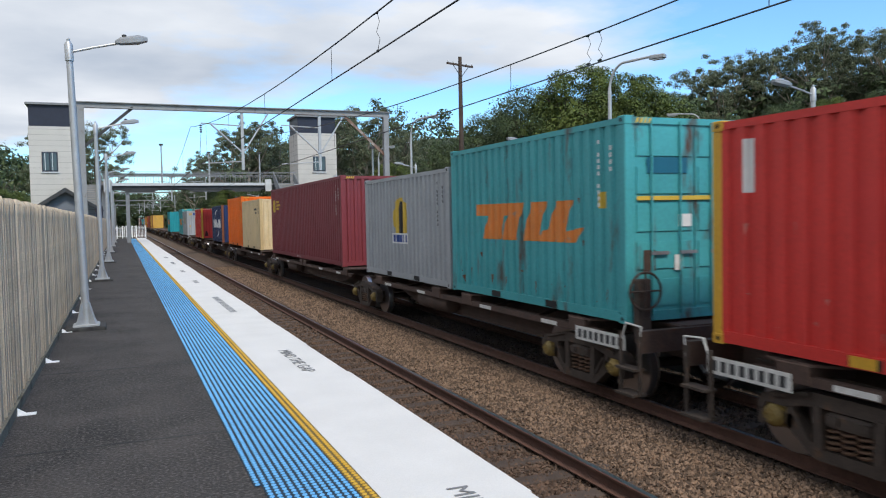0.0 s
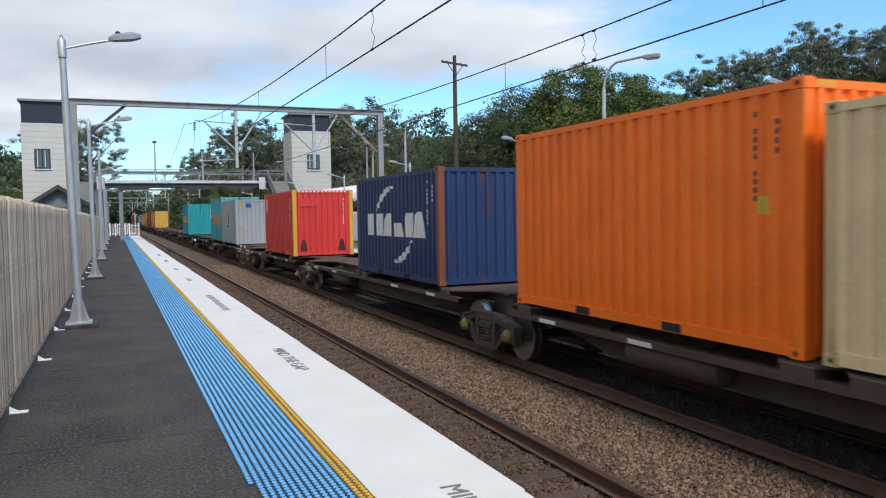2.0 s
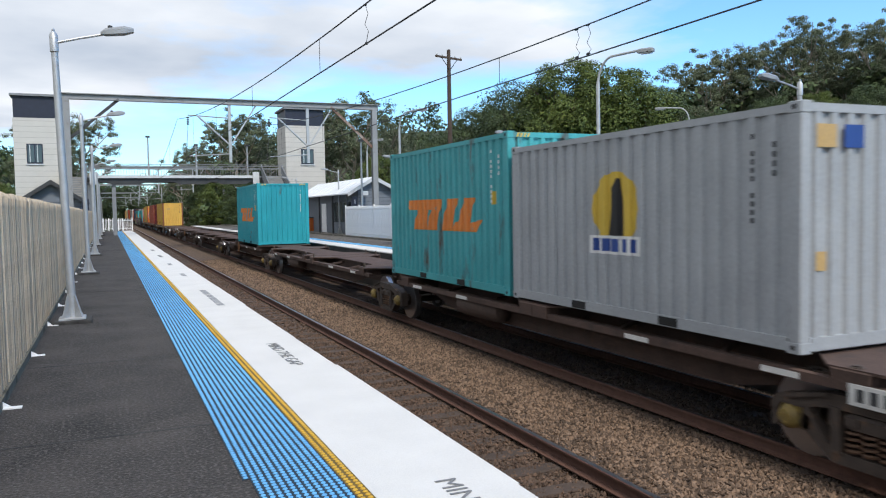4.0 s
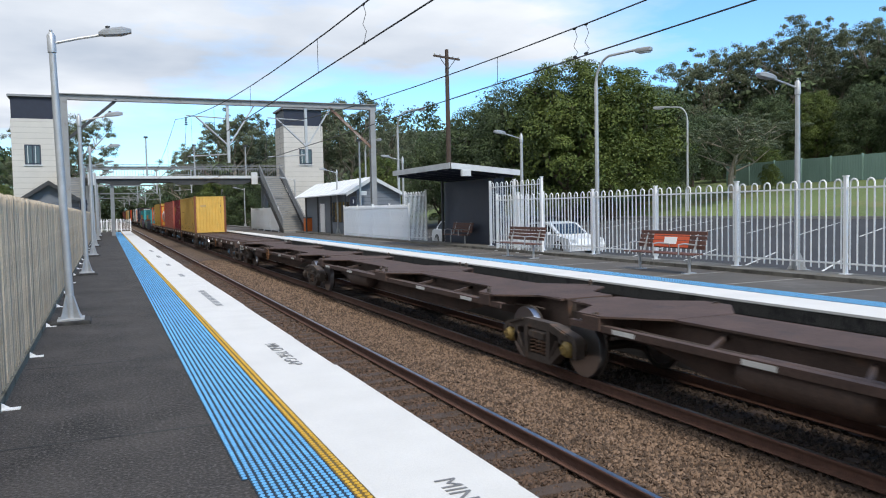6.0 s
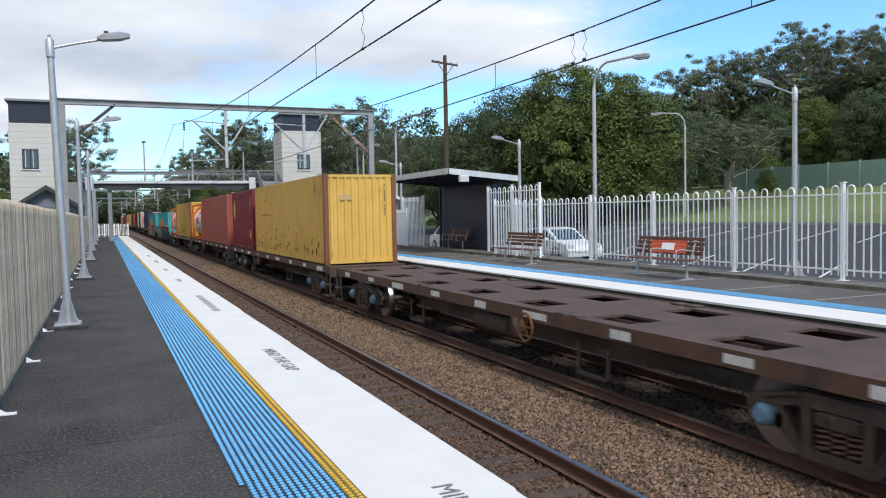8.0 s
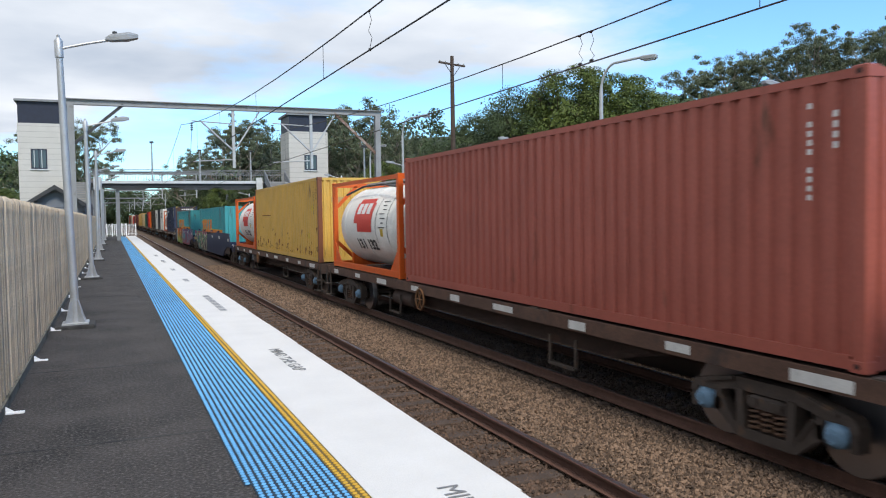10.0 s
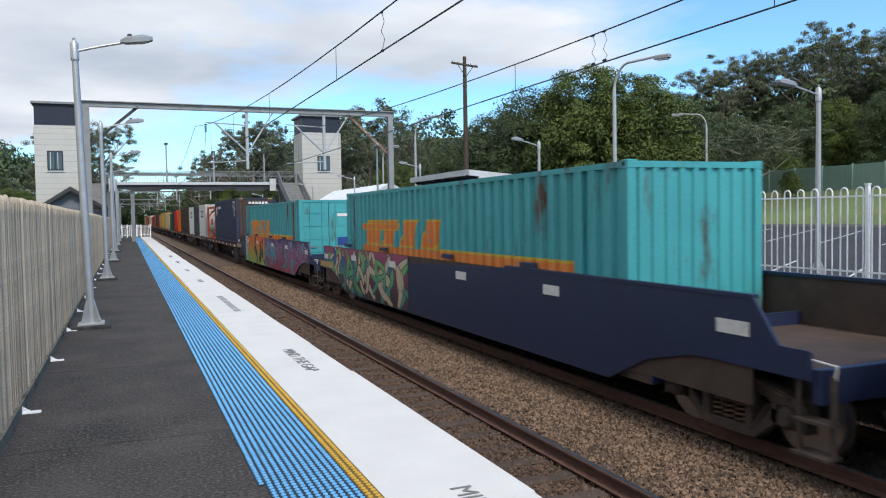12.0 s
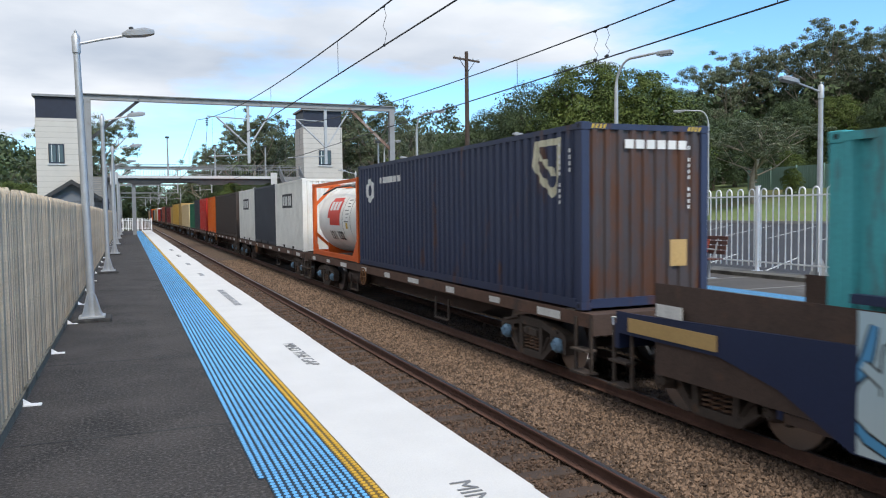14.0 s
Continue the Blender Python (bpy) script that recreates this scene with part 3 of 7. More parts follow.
# ---- overhead wires and their portal frames ----
portal_steel = surface("weathered_portal_steel", (0.27, 0.275, 0.28), 0.6, 0.2, vary=0.25, scale=1.2, spots=(0.16, 0.12, 0.10), spot_amount=0.60, spot_scale=2)
def portal(y, label="grey steel portal frame carrying the overhead wires"):
    p = thing("catenary_portal", label, "portal frame", pose(0, y, 0), "catenary portals")
    part("cross_beam", Geo().box(-1.85, 14.35, -0.14, 0.14, 7.58, 7.62).box(-1.85, 14.35, -0.03, 0.03, 7.36, 7.6).box(-1.85, 14.35, -0.14, 0.14, 7.32, 7.36), portal_steel, p)
    for x, z0 in ((-1.65, -0.5), (14.1, -0.4)):
        part("column", Geo().box(x - 0.15, x + 0.15, -0.15, -0.125, z0, 7.33).box(x - 0.15, x + 0.15, 0.125, 0.15, z0, 7.33).box(x - 0.02, x + 0.02, -0.125, 0.125, z0, 7.33), portal_steel, p)
        part("column_foot", Geo().cbox(x - 0.4, x + 0.4, -0.4, 0.4, z0 - 0.3, z0 + 0.35, 0.03), concrete, p)
    rusty = surface("rust_streaked_brace", (0.20, 0.12, 0.09), 0.7, vary=0.4, scale=4, spots=(0.42, 0.40, 0.38), spot_amount=0.52, spot_scale=3)
    part("knee_brace", Geo().beam((-1.55, 0, 5.4), (0.75, 0, 7.4), 0.10, 0.14), dark_steel, p, "dark diagonal knee brace")
    part("knee_brace", Geo().beam((14.0, 0, 5.2), (11.6, 0, 7.4), 0.10, 0.14), rusty, p, "rust-streaked diagonal knee brace")
    for x, s in ((6.1, -1), (10.27, -1)):
        part("dropper_post", Geo().box(x - 0.07, x + 0.07, -0.07, 0.07, 4.3, 7.33), galv, p)
        part("post_stay", Geo().beam((x + 0.1, 0, 5.3), (x + 1.4, 0, 7.35), 0.07, 0.07), galv, p)
        tip = x - 2.1
        part("top_tie", Geo().tube((x, 0, 6.62), (tip, 0, 6.72), 0.03, None, 6), galv, p)
        part("raking_strut", Geo().tube((x, 0, 5.2), (tip + 0.5, 0, 6.68), 0.045, None, 8), galv, p)
        part("registration_arm", Geo().tube((x, 0, 4.75), (x - 2.1, 0, 4.62), 0.028, None, 6), galv, p)
        for k in range(4):
            part("insulator", Geo().lathe([(0.025, 0), (0.075, 0.03), (0.08, 0.05), (0.025, 0.09)], 10, "z", (tip, 0, 6.22 + k * 0.11)), dark_steel, p)
        part("stay_wire", Geo().tube((tip, 0, 6.22), (tip - 0.15, 0, 4.3), 0.012, None, 5), dark_steel, p)
    return p


portal_1 = portal(42.0)
for y in (-20.0, 104.0, 166.0, 228.0, 290.0):
    copy_thing(portal_1, pose(0, y, 0))
wire_mat = surface("weathered_copper_wire", (0.03, 0.032, 0.034), 0.6, 0.3, vary=0.2)


def span(cx, y0, y1, low, high, r, contact, drift):
    """Messenger wire, contact wire and droppers of one track between two portals."""
    w = thing("overhead_wire", "dark overhead contact wire and messenger with droppers", "overhead wire", pose(cx, 0, 0), "overhead wires")
    mid, half = (y0 + y1) / 2, (y1 - y0) / 2

    def mz(y):
        return low + (high - low) * ((y - mid) / half) ** 2

    def sx(y):
        return drift * (y - mid)
    ys = [y0 + (y1 - y0) * k / 24 for k in range(25)]
    part("messenger", Geo().path([(sx(y), y, mz(y)) for y in ys], r, 5), wire_mat, w)
    part("contact_wire", Geo().path([(sx(y), y, contact) for y in (y0, y1)], r, 5), wire_mat, w)
    for k in range(1, 9):
        y = y0 + (y1 - y0) * k / 9
        part("dropper", Geo().tube((sx(y), y, mz(y)), (sx(y), y, contact), 0.006, None, 4), wire_mat, w)
    return w


for y0, y1 in ((-20, 42), (42, 104), (104, 166), (166, 228)):
    turn = 1 if y0 in (-20, 104) else -1
    span(TRACK_A + 0.02, y0, y1, 4.88, 6.5, 0.013, 4.27, -0.0115 * turn)
    span(TRACK_B + 0.03, y0, y1, 4.77, 6.2, 0.013, 4.24, -0.0125 * turn)
# section insulator and jumpers hanging between messenger and contact wire
for cx, y, zt in ((TRACK_A + 0.02, 11.72, 4.88), (TRACK_B + 0.05, 11.64, 4.77), (TRACK_B + 0.05, 11.29, 4.77)):
    j = thing("wire_jumper", "curled jumper cable between the overhead wires", "cable", pose(cx, y, 0))
    part("loop", Geo().path([(0, 0, zt), (0.02, -0.05, zt - 0.15), (-0.01, 0.02, zt - 0.3), (0.02, -0.06, zt - 0.42), (0, 0.02, 4.27)], 0.005, 5), wire_mat, j)
    part("clamp", Geo().lathe([(0.015, -0.05), (0.026, 0), (0.015, 0.05)], 8, "y", (0, 0, 4.28)), dark_steel, j)
    part("clamp", Geo().lathe([(0.012, -0.05), (0.022, 0), (0.012, 0.05)], 8, "y", (0, 0, zt)), dark_steel, j)

# ---- lift towers, footbridge and stairs ----
block_wall = surface("pale_block_wall", (0.56, 0.54, 0.50), 0.8, vary=0.12, scale=0.8, fine=14, bump=0.15)
navy_clad = surface("navy_cladding", (0.015, 0.02, 0.04), 0.5, vary=0.2)
glass = surface("tinted_window_glass", (0.03, 0.04, 0.05), 0.08, vary=0.1, bump=0, spec=0.8)
white_roof = surface("white_sheet_roof", (0.76, 0.78, 0.80), 0.45, vary=0.08, scale=1)


def lift_tower(x0, x1, y0, y1, zb, ztop, znavy, win):
    t = thing("lift_tower", "pale blockwork lift tower with a navy top band", "lift tower", None, "lift towers")
    part("shaft", Geo().box(x0, x1, y0, y1, zb, znavy), block_wall, t)
    part("navy_band", Geo().box(x0 + 0.05, x1 - 0.05, y0 + 0.05, y1 - 0.05, znavy, ztop - 0.12), navy_clad, t, "navy metal cladding")
    part("roof", Geo().cbox(x0 - 0.15, x1 + 0.15, y0 - 0.15, y1 + 0.15, ztop - 0.12, ztop + 0.05, 0.03), grey_steel, t)
    joints = Geo()
    z = zb + 0.6
    while z < znavy:
        joints.box(x0 - 0.004, x1 + 0.004, y0 - 0.004, y1 + 0.004, z, z + 0.018)
        z += 0.42
    part("block_joint", joints, concrete, t)
    wx0, wx1, wz0, wz1 = win
    f = part("window", Geo().box(wx0, wx1, y0 - 0.03, y0 + 0.02, wz0, wz1), navy_clad, t, "dark framed window")
    for k in range(2):
        a = wx0 + 0.08 + k * (wx1 - wx0 - 0.08) / 2
        part("pane", Geo().box(a, a + (wx1 - wx0) / 2 - 0.12, y0 - 0.045, y0 - 0.032, wz0 + 0.10, wz1 - 0.10), glass, f)
        part("mullion", Geo().box(a + 0.12, a + 0.17, y0 - 0.06, y0 - 0.046, wz0 + 0.1, wz1 - 0.1), pale_steel, f)
    part("sill", Geo().box(wx0 - 0.08, wx1 + 0.08, y0 - 0.08, y0 - 0.005, wz0 - 0.1, wz0 - 0.005), pale_steel, f)
    return t


lift_tower(-6.25, -2.9, 66, 69.5, -0.6, 10.8, 9.05, (-5.4, -4.3, 5.6, 7.1))
lift_tower(14.2, 17.6, 66, 69.5, -0.6, 10.5, 9.0, (15.5, 16.6, 5.7, 7.0))

fb = thing("footbridge", "grey steel footbridge with a mesh parapet over the tracks", "footbridge", pose(0, 66, 0))
part("deck_girder", Geo().box(-1.5, 12.2, -0.1, 0.0, 4.20, 4.55).box(-1.5, 12.2, 1.9, 2.0, 4.20, 4.55), dark_steel, fb)
part("deck", Geo().box(-1.6, 14.2, -0.15, 2.05, 4.55, 4.68), grey_steel, fb)
part("fascia", Geo().box(-0.9, 11.6, -0.28, -0.16, 4.50, 4.72), pale_steel, fb, "pale sheet fascia along the deck")
for z in (5.30, 5.58):
    part("parapet_rail", Geo().box(-1.5, 14.0, -0.12, -0.06, z, z + 0.045).box(-1.5, 14.0, 1.96, 2.02, z, z + 0.045), grey_steel, fb)
for k in range(78):
    x = -1.5 + k * 0.2
    part("baluster", Geo().box(x, x + 0.025, -0.11, -0.07, 4.68, 5.32), grey_steel, fb)
for x in (-0.9, 11.55):
    part("fascia_end", Geo().box(x - 0.25, x + 0.25, -0.45, -0.29, 4.0, 5.0), pale_steel, fb)
for x in (-1.3, 0.55, 12.6):
    part("trestle", Geo().box(x - 0.14, x + 0.14, 0.1, 0.35, -0.05, 4.2).box(x - 0.14, x + 0.14, 1.6, 1.85, -0.05, 4.2), grey_steel, fb)
for x0, x1 in ((0.0, 3.0), (5.0, 8.0), (8.4, 11.2)):
    part("girder_haunch", Geo().prism([(x0, 4.2), (x1, 4.2), (x1 - 0.5, 4.0), (x0 + 0.5, 4.0)], "y", -0.08, -0.02), dark_steel, fb)


def staircase(x0, x1, y0, y1, z0, z1, n):
    s = thing("staircase", "grey steel stairs up to the footbridge", "stairs", None, "bridge stairs")
    for k in range(n):
        y, z = y0 + (y1 - y0) * k / n, z0 + (z1 - z0) * (k + 1) / n
        part("step", Geo().box(x0, x1, y, y + (y1 - y0) / n + 0.03, z - 0.06, z), concrete, s)
        part("riser", Geo().box(x0, x1, y + 0.02, y + 0.035, z - (z1 - z0) / n, z - 0.061), grey_steel, s)
    for x in (x0 - 0.05, x1 + 0.05):
        part("stringer", Geo().prism([(y0 - 0.2, z0 - 0.1), (y0 + 0.2, z0 - 0.1), (y1, z1 - 0.4), (y1, z1 + 0.1), (y0 - 0.2, z0 + 0.2)], "x", x - 0.03, x + 0.03), dark_steel, s)
        for h in (0.55, 1.05):
            part("handrail", Geo().tube((x, y0 - 0.1, z0 + h), (x, y1, z1 + h), 0.03, None, 6), grey_steel, s)
        part("balustrade", Geo().prism([(y0, z0 + 0.3), (y1, z1 + 0.3), (y1, z1 + 0.95), (y0, z0 + 0.95)], "x", x - 0.008, x + 0.008), grey_steel, s)
    part("post", Geo().box((x0 + x1) / 2 - 0.12, (x0 + x1) / 2 + 0.12, y1 - 1.6, y1 - 1.36, z0 - 0.3, z1 - 1.0), grey_steel, s)
    return s


staircase(12.1, 13.7, 57.2, 66.0, PLAT_B, 4.6, 25)
staircase(-2.8, -1.4, 57.2, 66.0, -0.02, 4.6, 25)

# ---- station buildings ----
grey_board = surface("grey_weatherboard", (0.16, 0.18, 0.21), 0.7, vary=0.15, scale=2)


def gable_house(name, label, x0, x1, y0, y1, z0, eave, ridge, roof_mat, over, wall_mat, xr=None, eave_r=None):
    h = thing(name, label, "station building")
    xr = (x0 + x1) / 2 if xr is None else xr
    eave_r = eave if eave_r is None else eave_r
    part("wall", Geo().prism([(x0, z0), (x1, z0), (x1, eave_r), (xr, ridge - 0.06), (x0, eave)], "y", y0, y1), wall_mat, h)
    for s, xe in ((-1, x0 - over), (1, x1 + 0.25)):
        ze = ridge + ((eave if s < 0 else eave_r) - ridge) * abs(xe - xr) / abs((x0 if s < 0 else x1) - xr)
        part("roof", Geo().prism([(xr, ridge), (xe, ze), (xe, ze + 0.07), (xr, ridge + 0.08)], "y", y0 - 0.35, y1 + 0.35), roof_mat, h)
        part("barge_board", Geo().prism([(xr, ridge - 0.12), (xe, ze - 0.12), (xe, ze + 0.10), (xr, ridge + 0.11)], "y", y0 - 0.40, y0 - 0.355), pale_steel if roof_mat is white_roof else dark_steel, h)
        for k in range(10):
            y = y0 - 0.3 + k * (y1 - y0 + 0.6) / 9
            part("roof_rib", Geo().prism([(xr, ridge + 0.08), (xe, ze + 0.07), (xe, ze + 0.10), (xr, ridge + 0.11)], "y", y - 0.02, y + 0.02), roof_mat, h)
    k = z0 + 0.2
    bd = Geo()
    while k < eave:
        bd.box(x0 - 0.012, x1 + 0.012, y0 - 0.012, y0 - 0.001, k, k + 0.015)
        k += 0.22
    part("board_joint", bd, dark_steel, h)
    return h


bl = gable_house("station_building", "small grey gabled platform building behind the cream fence", -4.0, -1.25, 45, 54, -0.5, 2.5, 3.4, dark_steel, 0.2, grey_board)
part("platform_sign", Geo().box(-1.20, -0.86, 44.5, 44.54, 1.9, 2.5), navy_clad, bl, "dark platform number sign")
words("sign_number", "2", 0.42, fence_white, bl, pose(-1.13, 44.494, 2.04, 90))
sh = gable_house("station_building", "grey weatherboard waiting building with a white roof", 14.0, 16.8, 45, 58, PLAT_B - 0.3, 3.05, 3.6, white_roof, 0.75, grey_board, 14.95, 2.65)
for y in (45.3, 48.6, 52.0, 55.4):
    part("veranda_post", Geo().box(13.35, 13.45, y, y + 0.1, PLAT_B, 2.70), dark_steel, sh)
part("window", Geo().box(13.97, 13.995, 46.5, 51.0, 0.9, 2.2), glass, sh)
part("door", Geo().box(13.96, 13.994, 52.4, 53.6, PLAT_B, 2.15), fence_white, sh, "white door")
part("lamp", Geo().cbox(14.1, 14.5, 44.5, 44.72, 2.55, 2.8, 0.03), pale_steel, sh, "small pale floodlight")
part("platform_sign", Geo().box(13.45, 13.8, 44.55, 44.59, 1.95, 2.45), navy_clad, sh, "dark platform number sign")
words("sign_number", "1", 0.36, fence_white, sh, pose(13.56, 44.545, 2.06, 90))
bx = thing("bin_box", "orange box beside the waiting building", "box", pose(13.95, 56.6, PLAT_B))
part("body", Geo().cbox(-0.4, 0.4, -0.4, 0.4, 0, 1.05, 0.03), surface("orange_box_paint", (0.62, 0.14, 0.02), 0.5, vary=0.1), bx)
part("lid", Geo().cbox(-0.43, 0.43, -0.43, 0.43, 1.05, 1.12, 0.02), dark_steel, bx)


# ---- shelter on the far platform ----
sl = thing("platform_shelter", "open platform shelter with a navy back wall and pale flat roof", "shelter", pose(0, 0, PLAT_B))
part("back_wall", Geo().box(14.35, 14.45, 26.9, 32.6, 0, 2.75), surface("navy_panel", (0.03, 0.038, 0.06), 0.5, vary=0.15), sl)
part("roof", Geo().prism([(12.0, 3.12), (15.0, 2.84), (15.0, 2.97), (12.0, 3.25)], "y", 26.6, 32.8), navy_clad, sl, "roof with a dark soffit")
part("fascia", Geo().prism([(11.96, 3.08), (15.04, 2.80), (15.04, 3.02), (11.96, 3.30)], "y", 26.55, 26.6), pale_steel, sl)
part("fascia", Geo().box(11.94, 12.0, 26.55, 32.85, 3.08, 3.30), pale_steel, sl)
part("roof_sheet", Geo().prism([(11.96, 3.255), (15.04, 2.975), (15.04, 3.01), (11.96, 3.295)], "y", 26.6, 32.8), white_roof, sl)
for k in range(6):
    y = 27.0 + k * 1.1
    part("rafter", Geo().prism([(12.1, 3.0), (14.9, 2.74), (14.9, 2.84), (12.1, 3.11)], "y", y, y + 0.08), navy_clad, sl)
for y in (27.0, 32.4):
    part("post", Geo().box(14.15, 14.25, y, y + 0.1, 0, 2.85), dark_steel, sl)
part("end_wall", Geo().box(14.0, 14.35, 26.92, 26.99, 0, 2.7), navy_clad, sl)
part("lamp", Geo().cbox(12.35, 12.75, 26.35, 26.5, 2.78, 3.02, 0.03), pale_steel, sl, "pale floodlight under the roof edge")


# ---- benches ----
slat_mat = surface("stained_bench_slats", (0.12, 0.05, 0.035), 0.55, vary=0.3, scale=6, per_object=0.3)


def bench(x, y, w, label, advert=False):
    """Looks to -x."""
    b = thing("bench", label, "bench", pose(x, y, PLAT_B), "platform benches")
    for k in range(4):
        part("seat_slat", Geo().cbox(-0.22 + k * 0.11, -0.13 + k * 0.11, -w / 2, w / 2, 0.43, 0.46, 0.006), slat_mat, b)
    for k in range(4):
        z = 0.54 + k * 0.105
        part("back_slat", Geo().cbox(0.24 + k * 0.025, 0.27 + k * 0.025, -w / 2, w / 2, z, z + 0.088, 0.006), slat_mat, b)
    for e in (-1, 1):
        yy = e * (w / 2 - 0.28)
        part("leg", Geo().tube((0.05, yy, 0.02), (0.05, yy, 0.42), 0.035, None, 8).box(-0.12, 0.22, yy - 0.06, yy + 0.06, 0.0, 0.02), galv, b)
        part("seat_arm", Geo().path([(-0.25, yy, 0.43), (-0.25, yy, 0.66), (-0.1, yy, 0.68), (0.2, yy, 0.64), (0.26, yy, 0.55)], 0.018, 6), galv, b, "", None, True)
        part("back_bracket", Geo().beam((0.16, yy, 0.40), (0.36, yy, 0.95), 0.04, 0.04), galv, b)
    part("seat_arm", Geo().path([(-0.25, 0, 0.43), (-0.25, 0, 0.66), (-0.1, 0, 0.68), (0.2, 0, 0.64), (0.26, 0, 0.55)], 0.018, 6), galv, b, "", None, True)
    if advert:
        a = part("back_sign", Geo().prism([(0.232, 0.57), (0.228, 0.57), (0.30, 0.86), (0.305, 0.86)], "y", -0.62, 0.62), surface("orange_sign", (0.65, 0.10, 0.03), 0.5, vary=0.08), b, "orange sign with white lettering")
        part("lettering_bar", Geo().prism([(0.238, 0.64), (0.234, 0.64), (0.278, 0.80), (0.282, 0.80)], "y", -0.22, 0.22), fence_white, a)
    return b


bench(11.9, 14.45, 2.3, "brown slatted bench with an orange sign on its back", True)
bench(11.8, 21.1, 2.2, "brown slatted bench with steel armrests")
bench(13.75, 30.0, 2.0, "brown slatted bench inside the shelter")

# ---- other white fences round the shelter ----
bow_fence("bow_top_fence", 13.05, 21.75, 24.9, PLAT_B, 2.0, 1.6, label="white tubular fence panel beside the shelter")
bow_fence("bow_top_fence", 13.65, 22.75, 26.6, PLAT_B + 0.1, 2.42, 1.9, label="taller white tubular fence beside the shelter")
bow_fence("bow_top_fence", 13.55, 32.9, 35.6, PLAT_B, 2.38, 2.7, label="tall white tubular gate past the shelter")
bow_fence("palisade_panel", 13.2, 34.2, 45.0, PLAT_B, 1.80, 3.0, 0.07, label="close-set white palisade fence")
bow_fence("palisade_panel", 12.3, 60.0, 72.0, PLAT_B, 1.9, 3.0, 0.06, label="close-set white palisade fence past the stairs")
bow_fence("platform_end_fence", -0.4, 82.5, 83.9, 0, 1.2, 1.4, 0.12, label="white fence at the platform end")
for k in range(3):
    g = bow_fence("platform_end_fence", 0, 0, 1.3, 0, 1.2, 1.3, 0.12, label="white gate across the platform end")
    g.matrix_basis = pose(-0.8 + k * 0.9, 84, 0, 0, 0, -90)

# ---- street lamps, poles ----
def street_lamp(x, y, z0, h, reach, label="tall grey street lamp with a curved arm"):
    s = thing("street_lamp", label, "street lamp", pose(x, y, z0), "street lamps")
    pts = [(0, 0, 0), (0, 0, h * 0.86)]
    for k in range(1, 8):
        a = math.pi / 2 * k / 8
        pts.append((0.1 * reach * (1 - math.cos(a)) * 3.2, -0.0, h * 0.86 + h * 0.13 * math.sin(a)))
    pts.append((reach * 0.8, 0, h * 0.998))
    part("pole", Geo().path(pts, [0.09] + [0.07] + [0.045] * (len(pts) - 2), 10), galv, s, "", None, True)
    hd = Geo().cbox(reach * 0.78, reach * 1.08, -0.12, 0.12, h * 0.985, h * 0.985 + 0.14, 0.04)
    part("lamp_head", hd, surface_lamp, s)
    part("lens", Geo().cbox(reach * 0.84, reach * 1.05, -0.09, 0.09, h * 0.985 - 0.05, h * 0.985 - 0.002, 0.02), pale_steel, s)
    return s


for x, y, z, h, r, a in ((17.0, 24.3, -0.45, 7.7, 2.0, -60), (17.2, 46.2, -0.45, 8.3, 2.2, -65), (36.0, 41.04, 1.1, 7.1, -2.0, -40), (19.5, 60.0, -0.2, 7.5, 1.6, -60)):
    street_lamp(x, y, z, h, r).matrix_basis = pose(x, y, z, 0, 0, a)


def power_pole(x, y, z0, h, arm):
    p = thing("power_pole", "tall weathered timber power pole with a crossarm", "power pole", pose(x, y, z0, 0, 0, 20), "power poles")
    part("pole", Geo().lathe([(0.17, 0), (0.15, h * 0.5), (0.11, h)], 10), timber, p)
    for z in (h - 0.55,):
        part("crossarm", Geo().box(-arm, arm, -0.05, 0.05, z, z + 0.11), timber, p)
        part("arm_brace", Geo().beam((-arm * 0.6, -0.06, z), (0, -0.1, z - 0.7), 0.03, 0.03).beam((arm * 0.6, -0.06, z), (0, -0.1, z - 0.7), 0.03, 0.03), dark_steel, p)
        for x2 in (-arm * 0.92, -arm * 0.5, arm * 0.5, arm * 0.92):
            part("insulator", Geo().lathe([(0.03, z + 0.11), (0.05, z + 0.16), (0.04, z + 0.22), (0.01, z + 0.26)], 8, "z", (x2, 0, 0)), pale_steel, p)
    return p


power_pole(19.6, 43.7, -0.3, 11.7, 1.1)
power_pole(32.0, 88.0, 0.5, 10.5, 1.1)
power_pole(-14.0, 78.0, -0.5, 11.5, 1.0)
for x, y, z0, h in ((3.25, 67.6, 4.68, 3.2), (13.9, 43.9, -0.3, 6.0), (11.2, 67.6, 4.68, 2.6), (7.0, 67.6, 4.68, 2.6)):
    m = thing("signal_mast", "slim grey steel mast with a small light", "mast", pose(x, y, z0), "masts")
    part("mast", Geo().lathe([(0.08, 0), (0.05, h)], 8), galv, m)
    part("lamp_head", Geo().cbox(-0.16, 0.16, -0.12, 0.12, h, h + 0.14, 0.03), dark_steel, m)


# ---- car park: lines, car, green fence, house ----
lines = thing("parking_lines", "white painted parking bay lines", "road marking", None, "", "structure")
for row, (xa, xb) in enumerate(((17.6, 22.0), (27.0, 32.5))):
    for k in range(22):
        y = -8 + k * 2.9
        part("bay_line", Geo().add([(xa, y, land(xa, y) + 0.04), (xa, y + 0.1, land(xa, y) + 0.04), (xb, y + 2.4, land(xb, y) + 0.04), (xb, y + 2.3, land(xb, y) + 0.04)], [(0, 1, 2, 3)]), white_mark, lines)
setting("carpark_kerb", Geo().prism([(33.9, 0.6), (34.1, 0.6), (34.1, 0.86), (33.9, 0.86)], "y", -30, 64), concrete, "pale concrete kerb between car park and grass", "kerb")


